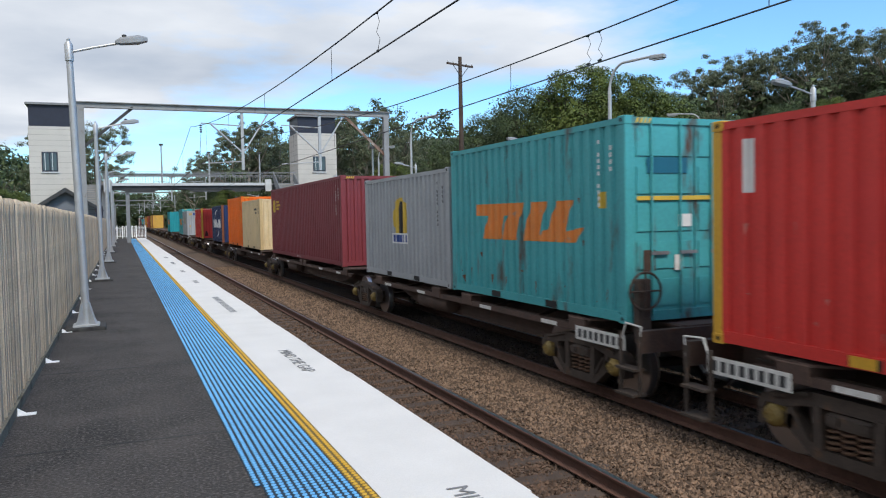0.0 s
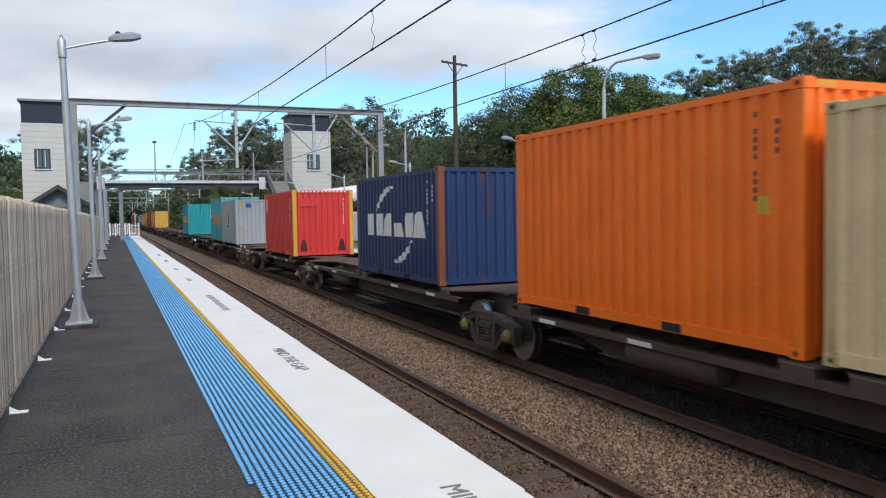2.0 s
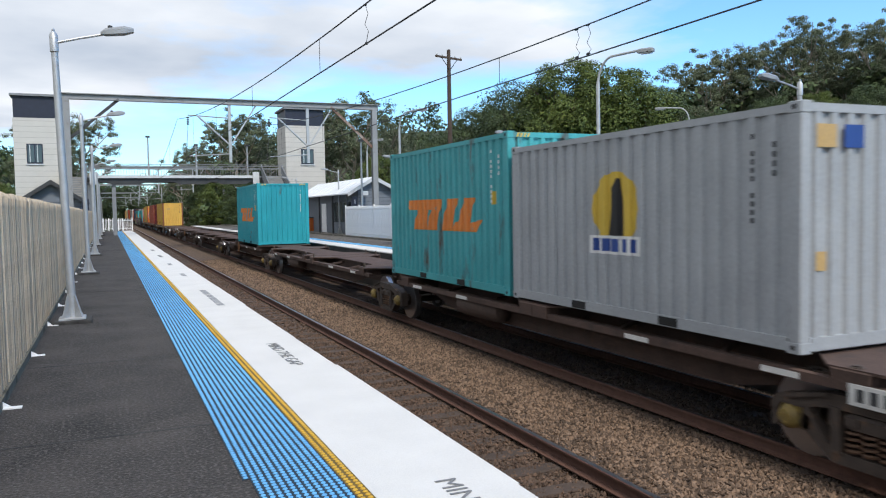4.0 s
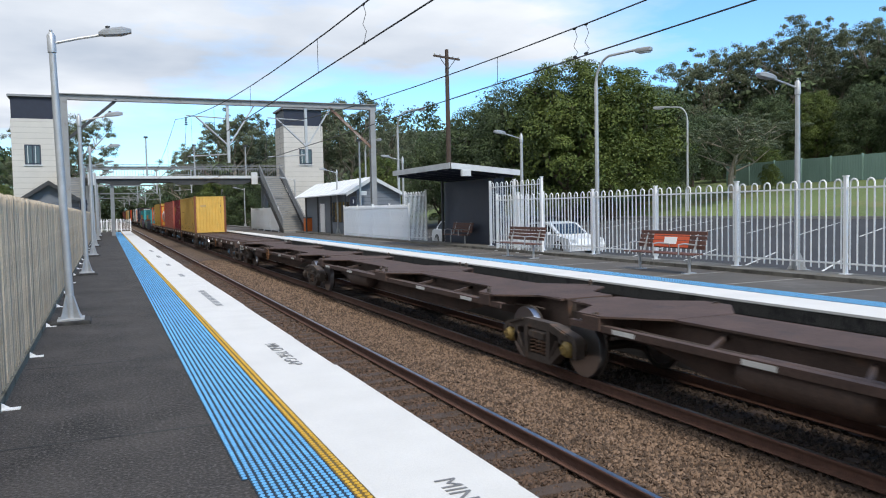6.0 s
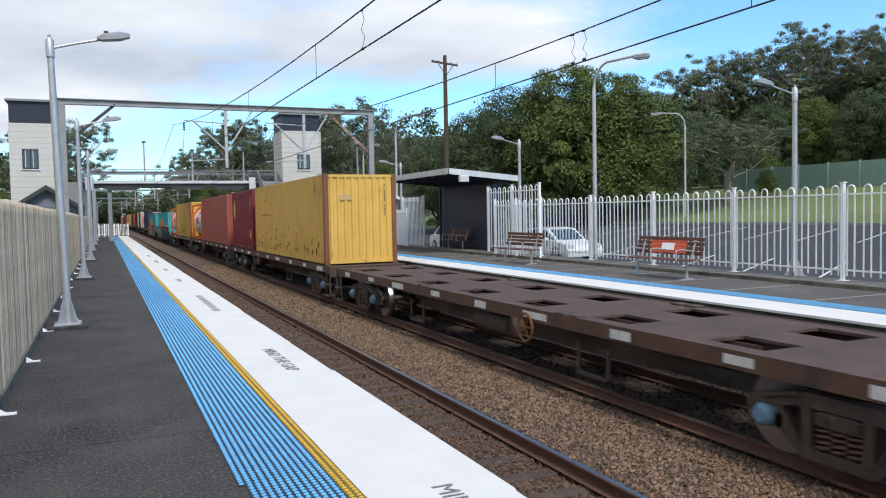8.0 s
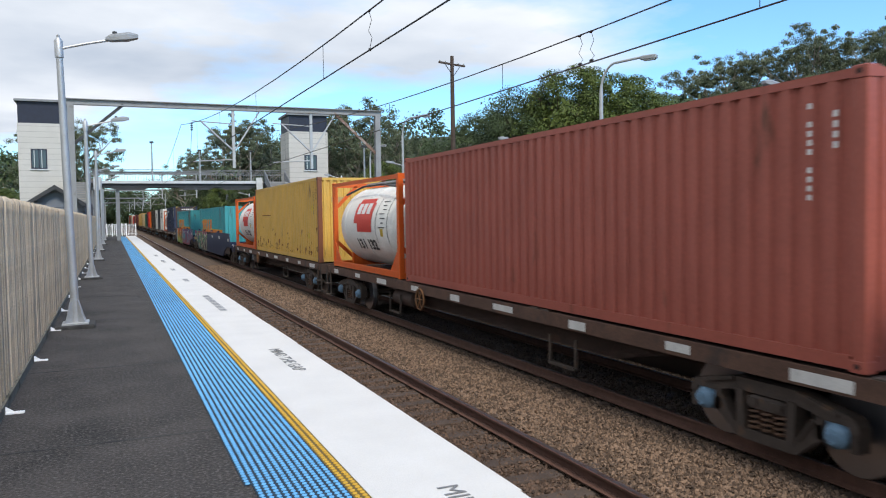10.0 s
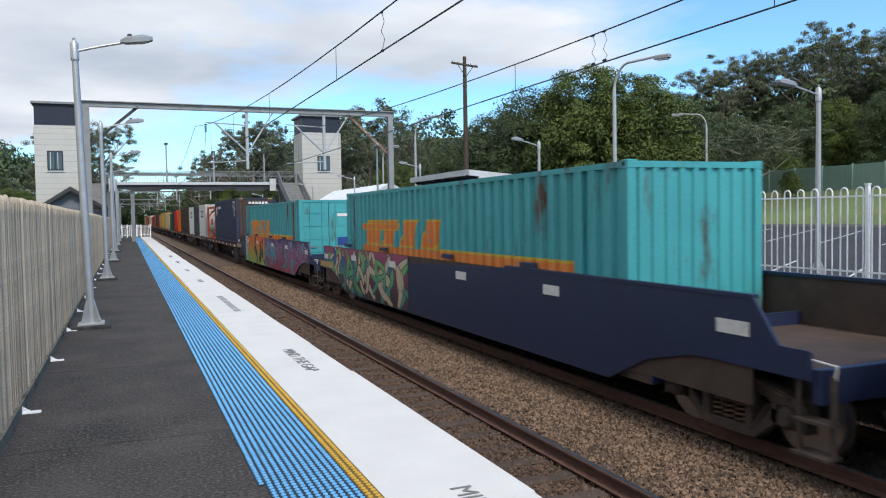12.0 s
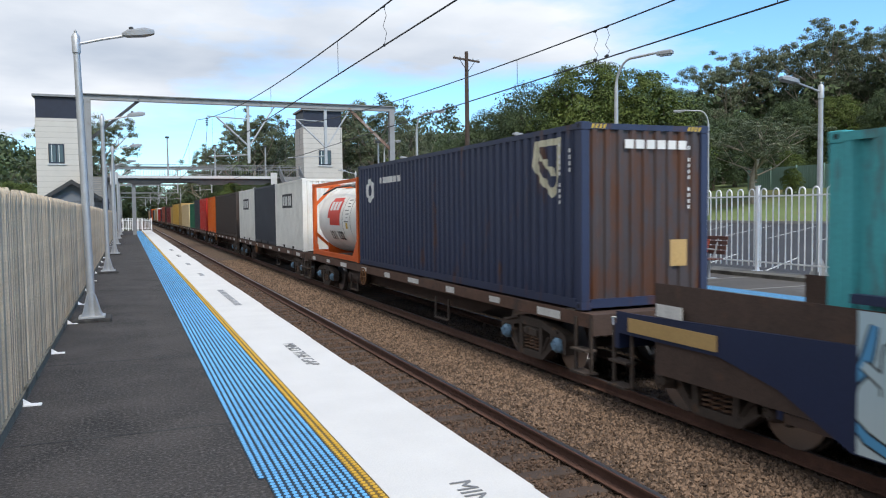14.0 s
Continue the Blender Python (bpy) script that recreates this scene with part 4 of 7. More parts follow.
def car(x, y, z, rz):
    c = thing("car", "white hatchback car parked behind the fence", "car", pose(x, y, z, 0, 0, rz))
    white = surface("white_car_paint", (0.78, 0.79, 0.80), 0.25, vary=0.03, bump=0, spec=0.6)
    body = [(-2.1, 0.30), (-2.15, 0.55), (-2.05, 0.78), (-1.2, 0.93), (1.65, 0.98), (2.02, 0.90), (2.12, 0.60), (2.08, 0.30)]
    part("body", Geo().prism(body, "x", -0.86, 0.86), white, c)
    cab = [(-1.25, 0.92), (-0.45, 1.40), (0.15, 1.47), (0.95, 1.42), (1.60, 1.12), (1.75, 0.97)]
    part("cabin", Geo().prism(cab, "x", -0.72, 0.72), white, c)
    for s in (-1, 1):
        part("side_window", Geo().prism([(-1.0, 0.97), (-0.40, 1.34), (0.15, 1.40), (0.90, 1.35), (1.40, 1.12), (1.45, 0.99)], "x", s * 0.722, s * 0.728), glass, c)
        part("door_pillar", Geo().box(s * 0.732 - 0.003, s * 0.732 + 0.003, 0.18, 0.26, 0.97, 1.40), white, c)
        for yy in (-1.3, 1.28):
            w = part("wheel", Geo().lathe([(0.10, -0.10), (0.29, -0.10), (0.315, -0.07), (0.315, 0.07), (0.29, 0.10), (0.1, 0.10)], 20, "x", (s * 0.80, yy, 0.315)), black_paint, c, "black tyre")
            part("rim", Geo().lathe([(0.04, -0.108), (0.2, -0.105), (0.21, -0.1), (0.21, 0.1), (0.2, 0.105), (0.04, 0.108)], 14, "x", (s * 0.81, yy, 0.315)), galv, w)
            part("wheel_arch", Geo().lathe([(0.36, -0.01), (0.36, 0.01)], 18, "x", (s * 0.858, yy, 0.34)), dark_gap_car, c)
        part("head_lamp", Geo().cbox(s * 0.65 - 0.15, s * 0.65 + 0.15, -2.12, -2.02, 0.62, 0.78, 0.02), pale_steel, c)
        part("tail_lamp", Geo().cbox(s * 0.7 - 0.12, s * 0.7 + 0.12, 2.02, 2.10, 0.72, 0.92, 0.02), surface_tail, c)
        part("mirror", Geo().cbox(s * 0.92 - 0.08, s * 0.92 + 0.08, -0.75, -0.62, 0.94, 1.06, 0.02), white, c)
    part("windscreen", Geo().add([(-0.64, -1.20, 0.965), (0.64, -1.20, 0.965), (0.58, -0.50, 1.375), (-0.58, -0.50, 1.375)], [(0, 1, 2, 3)]), glass, c, "", pose(0, -0.012, 0.012))
    return c


dark_gap_car = surface("wheel_arch_dark", (0.012, 0.012, 0.012), 0.9)
surface_tail = surface("red_lamp_lens", (0.4, 0.02, 0.02), 0.2, bump=0)
car(17.7, 28.3, land(17.7, 28.3) + 0.03, 3)
car(17.7, 38.2, land(17.7, 38.2) + 0.03, -3)

green_fence = thing("sheet_fence", "pale green corrugated sheet fence on the bank", "fence", None, "", "structure")
gm = surface("green_sheet_steel", (0.20, 0.30, 0.26), 0.5, vary=0.12, scale=0.6)
for k in range(26):
    y = 44.5 - k * 2.4
    zb = land(45.0, y) - 0.05
    part("sheet_panel", moved_panel(2.36, 1.75, 45.0, y, zb), gm, green_fence)
    part("fence_post", Geo().box(44.9, 45.05, y - 0.04, y + 0.04, zb, zb + 1.82), gm, green_fence)

hs = thing("house", "brown house with a tiled roof among the trees", "house", pose(68.5, 39, land(68.5, 39) + 0.5))
part("wall", Geo().box(-5, 5, -6, 6, 0, 3.0), surface("brown_brick", (0.20, 0.11, 0.07), 0.8, vary=0.25), hs)
part("roof", Geo().prism([(-5.8, 2.9), (5.8, 2.9), (0, 5.2)], "y", -6.6, 6.6), surface("grey_roof_tiles", (0.12, 0.12, 0.12), 0.7, vary=0.3), hs)
for k in range(3):
    part("window", Geo().box(-5.03, -4.98, -4.5 + k * 3.4, -3.0 + k * 3.4, 1.0, 2.2), glass, hs)

# ---- trees ----
def leaf_material(name, dark, light, warm):
    m = bpy.data.materials.new(name)
    m.use_nodes = True
    nt, ln = m.node_tree.nodes, m.node_tree.links
    p = nt["Principled BSDF"]
    p.inputs["Roughness"].default_value, p.inputs["Specular IOR Level"].default_value = 0.6, 0.3
    gi, co = nt.new("ShaderNodeNewGeometry"), nt.new("ShaderNodeTexCoord")
    n = nt.new("ShaderNodeTexNoise")
    n.inputs["Scale"].default_value, n.inputs["Detail"].default_value = 0.7, 4
    ln.new(co.outputs["Object"], n.inputs["Vector"])
    add = nt.new("ShaderNodeMath")
    add.operation = "MULTIPLY_ADD"
    ln.new(gi.outputs["Random Per Island"], add.inputs[0])
    add.inputs[1].default_value = 0.26
    ln.new(n.outputs[0], add.inputs[2])
    r = nt.new("ShaderNodeValToRGB")
    el = r.color_ramp.elements
    el[0].position, el[0].color = 0.40, (*dark, 1)
    el[1].position, el[1].color = 0.78, (*light, 1)
    e = el.new(0.90)
    e.color = (*warm, 1)
    ln.new(add.outputs[0], r.inputs[0])
    ln.new(r.outputs[0], p.inputs["Base Color"])
    p.inputs["Transmission Weight"].default_value = 0.0
    return m


leaf_green = leaf_material("broad_leaves", (0.030, 0.050, 0.012), (0.125, 0.165, 0.036), (0.17, 0.20, 0.05))
leaf_deep = leaf_material("deep_green_leaves", (0.020, 0.036, 0.017), (0.085, 0.120, 0.048), (0.12, 0.15, 0.06))
leaf_gum = leaf_material("gum_leaves", (0.045, 0.062, 0.036), (0.165, 0.19, 0.11), (0.22, 0.225, 0.14))
bark_pale = surface("pale_gum_bark", (0.30, 0.26, 0.21), 0.9, vary=0.35, scale=1.5, fine=12)
bark_dark = surface("dark_bark", (0.08, 0.06, 0.045), 0.95, vary=0.35, scale=2, fine=14)


def leaves(name, rng, clumps, per, size, material, flat=0.75, hollow=0.0):
    """Leaf sprays round clump centres (x, y, z, radius), each a small rhomb, as one mesh."""
    c = np.array(clumps)
    k = np.repeat(np.arange(len(c)), per)
    n = len(k)
    d = rng.normal(size=(n, 3))
    d /= np.linalg.norm(d, axis=1)[:, None]
    rad = c[k, 3] * (rng.uniform(0.12, 1.2, n) ** 0.75 if not hollow else rng.uniform(hollow, 1.12, n))
    if hollow:
        d[:, 2] = np.where(d[:, 2] < -0.35, -d[:, 2], d[:, 2])
    pos = c[k, :3] + d * rad[:, None] * np.array([1, 1, flat])
    up = d + rng.normal(0, 0.55, (n, 3)) + np.array([0, 0, 0.45])
    up /= np.linalg.norm(up, axis=1)[:, None]
    a = np.cross(up, rng.normal(size=(n, 3)))
    a /= np.linalg.norm(a, axis=1)[:, None]
    b = np.cross(up, a)
    s = size * rng.uniform(0.55, 1.4, n)[:, None]
    v = np.stack([pos + a * s, pos - a * s * 0.5 + b * s * 0.6, pos - a * s * 0.5 - b * s * 0.6 + up * s * 0.2], 1)
    me = bpy.data.meshes.new(name)
    me.from_pydata(v.reshape(-1, 3).tolist(), [], (np.arange(n)[:, None] * 3 + np.arange(3)).tolist())
    me.materials.append(material)
    return me


def limbs(rng, h, spread, n, start, bark, r0, lean=0.0):
    """A tapered trunk that divides; returns the mesh and the limb ends."""
    g, ends = Geo(), []
    trunk = [(lean * h * t * t, math.sin(t * 5) * 0.02 * h, h * 0.72 * t) for t in (0, 0.2, 0.4, 0.6, 0.8, 1.0)]
    g.path(trunk, [r0 * 1.25, r0, r0 * 0.85, r0 * 0.7, r0 * 0.5, r0 * 0.3], 8)
    for k in range(n):
        t = start + (0.95 - start) * k / n
        p = Vector(trunk[0]).lerp(Vector(trunk[-1]), t)
        p.x = lean * h * t * t
        a = k * 2.4 + rng.uniform(-0.4, 0.4)
        ln_ = spread * rng.uniform(0.6, 1.05)
        q = p + Vector((math.cos(a) * ln_ * 0.55, math.sin(a) * ln_ * 0.55, h * 0.10))
        e = p + Vector((math.cos(a) * ln_, math.sin(a) * ln_, h * rng.uniform(0.16, 0.30)))
        g.path([p, q, e], [r0 * 0.42, r0 * 0.26, r0 * 0.10], 6)
        ends.append(e)
        for j in range(2):
            e2 = q + Vector((rng.uniform(-1, 1) * spread * 0.4, rng.uniform(-1, 1) * spread * 0.4, h * rng.uniform(0.10, 0.24)))
            g.path([q, e2], [r0 * 0.2, r0 * 0.07], 5)
            ends.append(e2)
    ends.append(Vector(trunk[-1]) + Vector((0, 0, h * 0.1)))
    return g, ends


def dense_tree(seed, mat, label):
    """10 m high, 9 m wide, leafy to near the ground."""
    rng = np.random.default_rng(seed)
    t = thing("tree", label, "tree", None, "broadleaf trees")
    g, ends = limbs(rng, 10, 3.4, 12, 0.2, bark_dark, 0.28)
    part("trunk", g, bark_dark, t)
    # rounded lobes of foliage with dark gaps between them
    cl = []
    for k in range(58):
        a, z = k * 2.39996 + rng.uniform(-0.35, 0.35), ((k + 0.5) / 58) ** 0.9
        r = 3.7 * math.sqrt(max(0.03, 1 - ((z - 0.40) / 0.62) ** 2)) * rng.uniform(0.78, 1.1)
        cl.append((r * math.cos(a), r * math.sin(a), 1.0 + 8.7 * z, rng.uniform(0.7, 1.45)))
    part("crown", leaves("crown", rng, cl, 720, 0.078, mat, 0.8, 0.66), mat, t)
    core = [(e.x * 0.7, e.y * 0.7, e.z * 0.85, 1.5) for e in ends]
    part("inner_foliage", leaves("inner_foliage", rng, core, 110, 0.19, mat, 0.9), mat, t)
    return t


def gum_tree(seed, label, lean=0.0):
    """16 m high, open crown of separate sprays at the limb ends."""
    rng = np.random.default_rng(seed)
    t = thing("tree", label, "tree", None, "gum trees")
    g, ends = limbs(rng, 15, 4.6, 11, 0.36, bark_pale, 0.30, lean)
    part("trunk", g, bark_pale, t)
    cl = []
    for e in ends:
        for j in range(5):
            cl.append((e.x + rng.normal(0, 0.95), e.y + rng.normal(0, 0.95), e.z + rng.normal(0.2, 0.5), rng.uniform(0.35, 0.85)))
    part("crown", leaves("crown", rng, cl, 185, 0.092, leaf_gum, 0.55), leaf_gum, t)
    return t


def grow(proto, x, y, top, base_h, wide=1.0, rz=0.0):
    z = land(x, y) - 0.1
    s = (top - z) / base_h
    return copy_thing(proto, pose(x, y, z, 0, 0, rz) @ Matrix.Diagonal((s * wide, s * wide, s, 1)))


broad = dense_tree(1, leaf_green, "dense bright green broadleaf tree")
deep = dense_tree(2, leaf_deep, "dense dark green broadleaf tree")
gums = [gum_tree(11, "tall grey-green gum tree with an open crown", 0.05), gum_tree(12, "tall grey-green gum tree with an open crown", -0.04), gum_tree(13, "slender grey-green gum tree with pale limbs")]
DENSE = [(27.7, 55.5, 9.9, 1), (28.6, 50.5, 11.0, 1), (30.5, 47.0, 12.4, 0), (34.1, 46.9, 11.9, 0), (39.8, 50.1, 11.3, 1), (46.4, 52.4, 9.3, 1), (52.6, 53.5, 9.5, 1), (31.5, 59.0, 10.6, 1), (36.5, 56.5, 11.8, 1),
         ]
FILL = [(53.2, 57.0, 10.5, 1), (58.0, 55.1, 11.8, 1), (62.4, 53.3, 12.3, 0), (61.9, 47.5, 11.9, 1), (62.6, 43.0, 11.7, 1), (47.9, 64.1, 12.3, 1), (26.0, 60.0, 8.0, 1), (66, 36, 12, 1), (50.0, 47.5, 6.6, 0), (47.0, 44.0, 5.2, 0),
         (24.0, 70.0, 7.0, 0), (20.0, 80.0, 6.0, 1), (15.8, 96.0, 6.5, 1), (13.5, 104.0, 6.0, 0), (12.6, 112.0, 6.5, 1), (-7.0, 92.0, 5.0, 1), (-9.5, 80.0, 5.0, 0), (-16.0, 90.0, 5.5, 1)]
GUM = [(60.4, 73.3, 14.6), (61.9, 68.0, 19.6), (66.7, 67.6, 20.2), (71.9, 69.5, 18.8), (66.9, 60.2, 21.8), (76.2, 64.8, 20.8), (71.7, 57.6, 20.0), (70.5, 52.7, 20.6), (72.3, 50.2, 20.4), (71.7, 45.7, 19.7), (57.1, 66.9, 13.2),
       (23.1, 84.9, 13.4), (25.0, 82.3, 14.4), (30.0, 87.0, 13.3), (35.3, 93.5, 12.2), (41.0, 96.7, 10.8), (46.5, 99.7, 11.7),
       (11.5, 124.6, 12.2), (13.6, 117.3, 12.8), (16.0, 107.0, 16.3), (18.3, 110.5, 15.4), (21.9, 112.9, 14.0), (26.0, 117.2, 12.6), (-2.9, 105.0, 14.4), (-6.3, 99.8, 12.9), (-15.7, 119.0, 8.4), (-14.0, 129.3, 10.8), (-18.8, 118.5, 11.1)]
rng2 = random.Random(8)
for x, y, top, kind in DENSE + FILL:
    grow((broad, deep)[kind], x, y, top, 10.6, rng2.uniform(0.92, 1.12), rng2.uniform(0, 360))
for k, (x, y, top) in enumerate(GUM):
    grow(gums[k % 3], x, y, top, 15.6, rng2.uniform(0.85, 1.05), rng2.uniform(0, 360))
# an open pale-limbed tree and a light green shrub on the bank before the green fence
grow(gums[1], 40.0, 41.0, 8.0, 15.6, 1.9, 70)
grow(broad, 42.6, 40.2, 4.4, 10.6, 0.9, 30)
# the three patterns themselves stand in the wood behind
for ob, x, y in ((broad, 86, 84), (deep, 92, 74), (gums[0], 84, 92), (gums[1], 96, 82), (gums[2], 90, 66)):
    ob.matrix_basis = pose(x, y, land(x, y) - 0.1)

# far woods on the hills and along the cutting: one uncounted mass
wrng = np.random.default_rng(21)
far = []
for k in range(900):
    side = wrng.random()
    if side < 0.5:
        a, d = radians(wrng.uniform(38, 75)), wrng.uniform(84, 170)
        x, y = d * math.sin(a), d * math.cos(a)
    elif side < 0.85:
        x, y = 13.5 + abs(wrng.normal(0, 22)), wrng.uniform(100, 330)
    else:
        x, y = -4.5 - abs(wrng.normal(0, 18)), wrng.uniform(95, 330)
    z = land(x, y)
    for j in range(3):
        far.append((x + wrng.normal(0, 1.6), y + wrng.normal(0, 1.6), z + wrng.uniform(0.5, 9.5), wrng.uniform(1.2, 2.4)))
for k in range(420):
    side = wrng.random() < 0.45
    x, y = (-3.4 - wrng.uniform(0, 7) if side else 13.2 + wrng.uniform(0, 8)), wrng.uniform(112, 330)
    far.append((x, y, land(x, y) + wrng.uniform(0, 9), wrng.uniform(1.2, 2.6)))
for k in range(420):
    x, y = wrng.uniform(-5, 14), wrng.uniform(330, 360)
    far.append((x, y, land(x, y) + wrng.uniform(0, 14), wrng.uniform(1.5, 3.0)))
setting("far_woods", leaves("far_woods", wrng, far, 75, 0.36, leaf_deep), leaf_deep, "dark green far woods on the hills and cutting", "woods", kind="stuff")

# ---- the train ----
SPEED = 19.9
DECK = 1.15          # container base over the rail


def paint(name, col, rust=0.0, rough=0.5, vary=0.16):
    return surface(name, col, rough, vary=vary, scale=1.3, fine=26, bump=0.06, spots=RUST if rust else (col[0] * 0.55, col[1] * 0.55, col[2] * 0.55),
                   spot_amount=0.70 - rust, spot_scale=1.0, streak=(2.2, 2.2, 0.55))


PAINT = {
    "red": paint("red_container_paint", (0.60, 0.036, 0.028), 0.02),
    "teal": paint("teal_container_paint", (0.058, 0.345, 0.37), 0.13),
    "teal_bright": paint("bright_teal_container_paint", (0.016, 0.31, 0.37), 0.06),
    "grey": paint("grey_container_paint", (0.35, 0.365, 0.38)),
    "maroon": paint("maroon_container_paint", (0.20, 0.032, 0.040)),
    "cream": paint("cream_container_paint", (0.70, 0.545, 0.315), 0.06),
    "orange": paint("orange_container_paint", (0.90, 0.175, 0.004)),
    "navy": paint("navy_container_paint", (0.012, 0.035, 0.115), 0.12),
    "yellow": paint("yellow_container_paint", (0.66, 0.405, 0.085), 0.08),
    "crimson": paint("crimson_container_paint", (0.20, 0.012, 0.022)),
    "oxide": paint("red_oxide_container_paint", (0.37, 0.095, 0.065), 0.07),
    "slate_rust": paint("rust_filmed_slate_paint", (0.060, 0.048, 0.050), 0.22),
    "slate": paint("slate_blue_container_paint", (0.026, 0.036, 0.080), 0.12),
    "white": paint("white_container_paint", (0.78, 0.77, 0.72), 0.02),
    "brown": paint("brown_container_paint", (0.055, 0.038, 0.032)),
    "green": paint("green_container_paint", (0.02, 0.16, 0.085)),
    "charcoal": paint("charcoal_container_paint", (0.045, 0.05, 0.065)),
    "tan": paint("tan_container_paint", (0.50, 0.33, 0.13), 0.06),
    "amber": paint("amber_post_paint", (0.62, 0.34, 0.03), 0.08),
    "rusty": paint("rust_bitten_post_paint", (0.19, 0.065, 0.03), 0.16),
    "creampost": paint("cream_post_paint", (0.55, 0.40, 0.20), 0.12),
    "frame": paint("orange_frame_paint", (0.68, 0.115, 0.012), 0.03),
    "well": paint("navy_wagon_paint", (0.016, 0.026, 0.07), 0.02),
}
dark_gap = surface("dark_recess", (0.015, 0.015, 0.015), 0.9, vary=0.3)
steel_bar = surface("zinc_lock_bar", (0.30, 0.31, 0.32), 0.45, 0.7, vary=0.2)
orange_logo = surface("flaked_orange_lettering", (0.70, 0.22, 0.04), 0.6, vary=0.15, scale=4, spots=(0.25, 0.30, 0.26), spot_amount=0.60, spot_scale=6)
white_logo = surface("white_logo_paint", (0.72, 0.72, 0.70), 0.6, vary=0.1)
cream_logo = surface("faded_cream_logo_paint", (0.62, 0.58, 0.42), 0.6, vary=0.15, scale=4, spots=(0.30, 0.28, 0.22), spot_amount=0.6, spot_scale=6)
teal_label = surface("dark_teal_label", (0.008, 0.12, 0.19), 0.5, vary=0.1)
scuff_mat = surface("pale_scuffed_paint", (0.52, 0.17, 0.14), 0.7, vary=0.4, scale=8, fine=50)
gold_logo = surface("gold_logo_paint", (0.62, 0.42, 0.05), 0.6, vary=0.15)
black_logo = surface("black_logo_paint", (0.012, 0.012, 0.014), 0.6)
red_logo = surface("red_logo_paint", (0.62, 0.035, 0.015), 0.5, vary=0.1)
blue_logo = surface("blue_logo_paint", (0.02, 0.06, 0.25), 0.5, vary=0.1)
W = 2.438
RIB = 0.044
travellers = []


def ribbed(length, height, pitch, depth):
    """A trapezoid-ribbed sheet in the plane of y and z, ribs upright, proud towards -x by depth."""
    g = Geo()
    n = max(1, round(length / pitch))
    p = length / n
    line = [(0.0, 0.0)]
    for k in range(n):
        line += [(k * p + p * a, b * depth) for a, b in ((0.14, 0), (0.26, 1), (0.60, 1), (0.72, 0))]
    line.append((length, 0.0))
    g.v = [(x, y, z) for z in (0, height) for y, x in line]
    m = len(line)
    g.f = [(i, i + 1, m + i + 1, m + i) for i in range(m - 1)]
    return g


def moved(g, m):
    g.v = [tuple(m @ Vector(p)) for p in g.v]
    return g


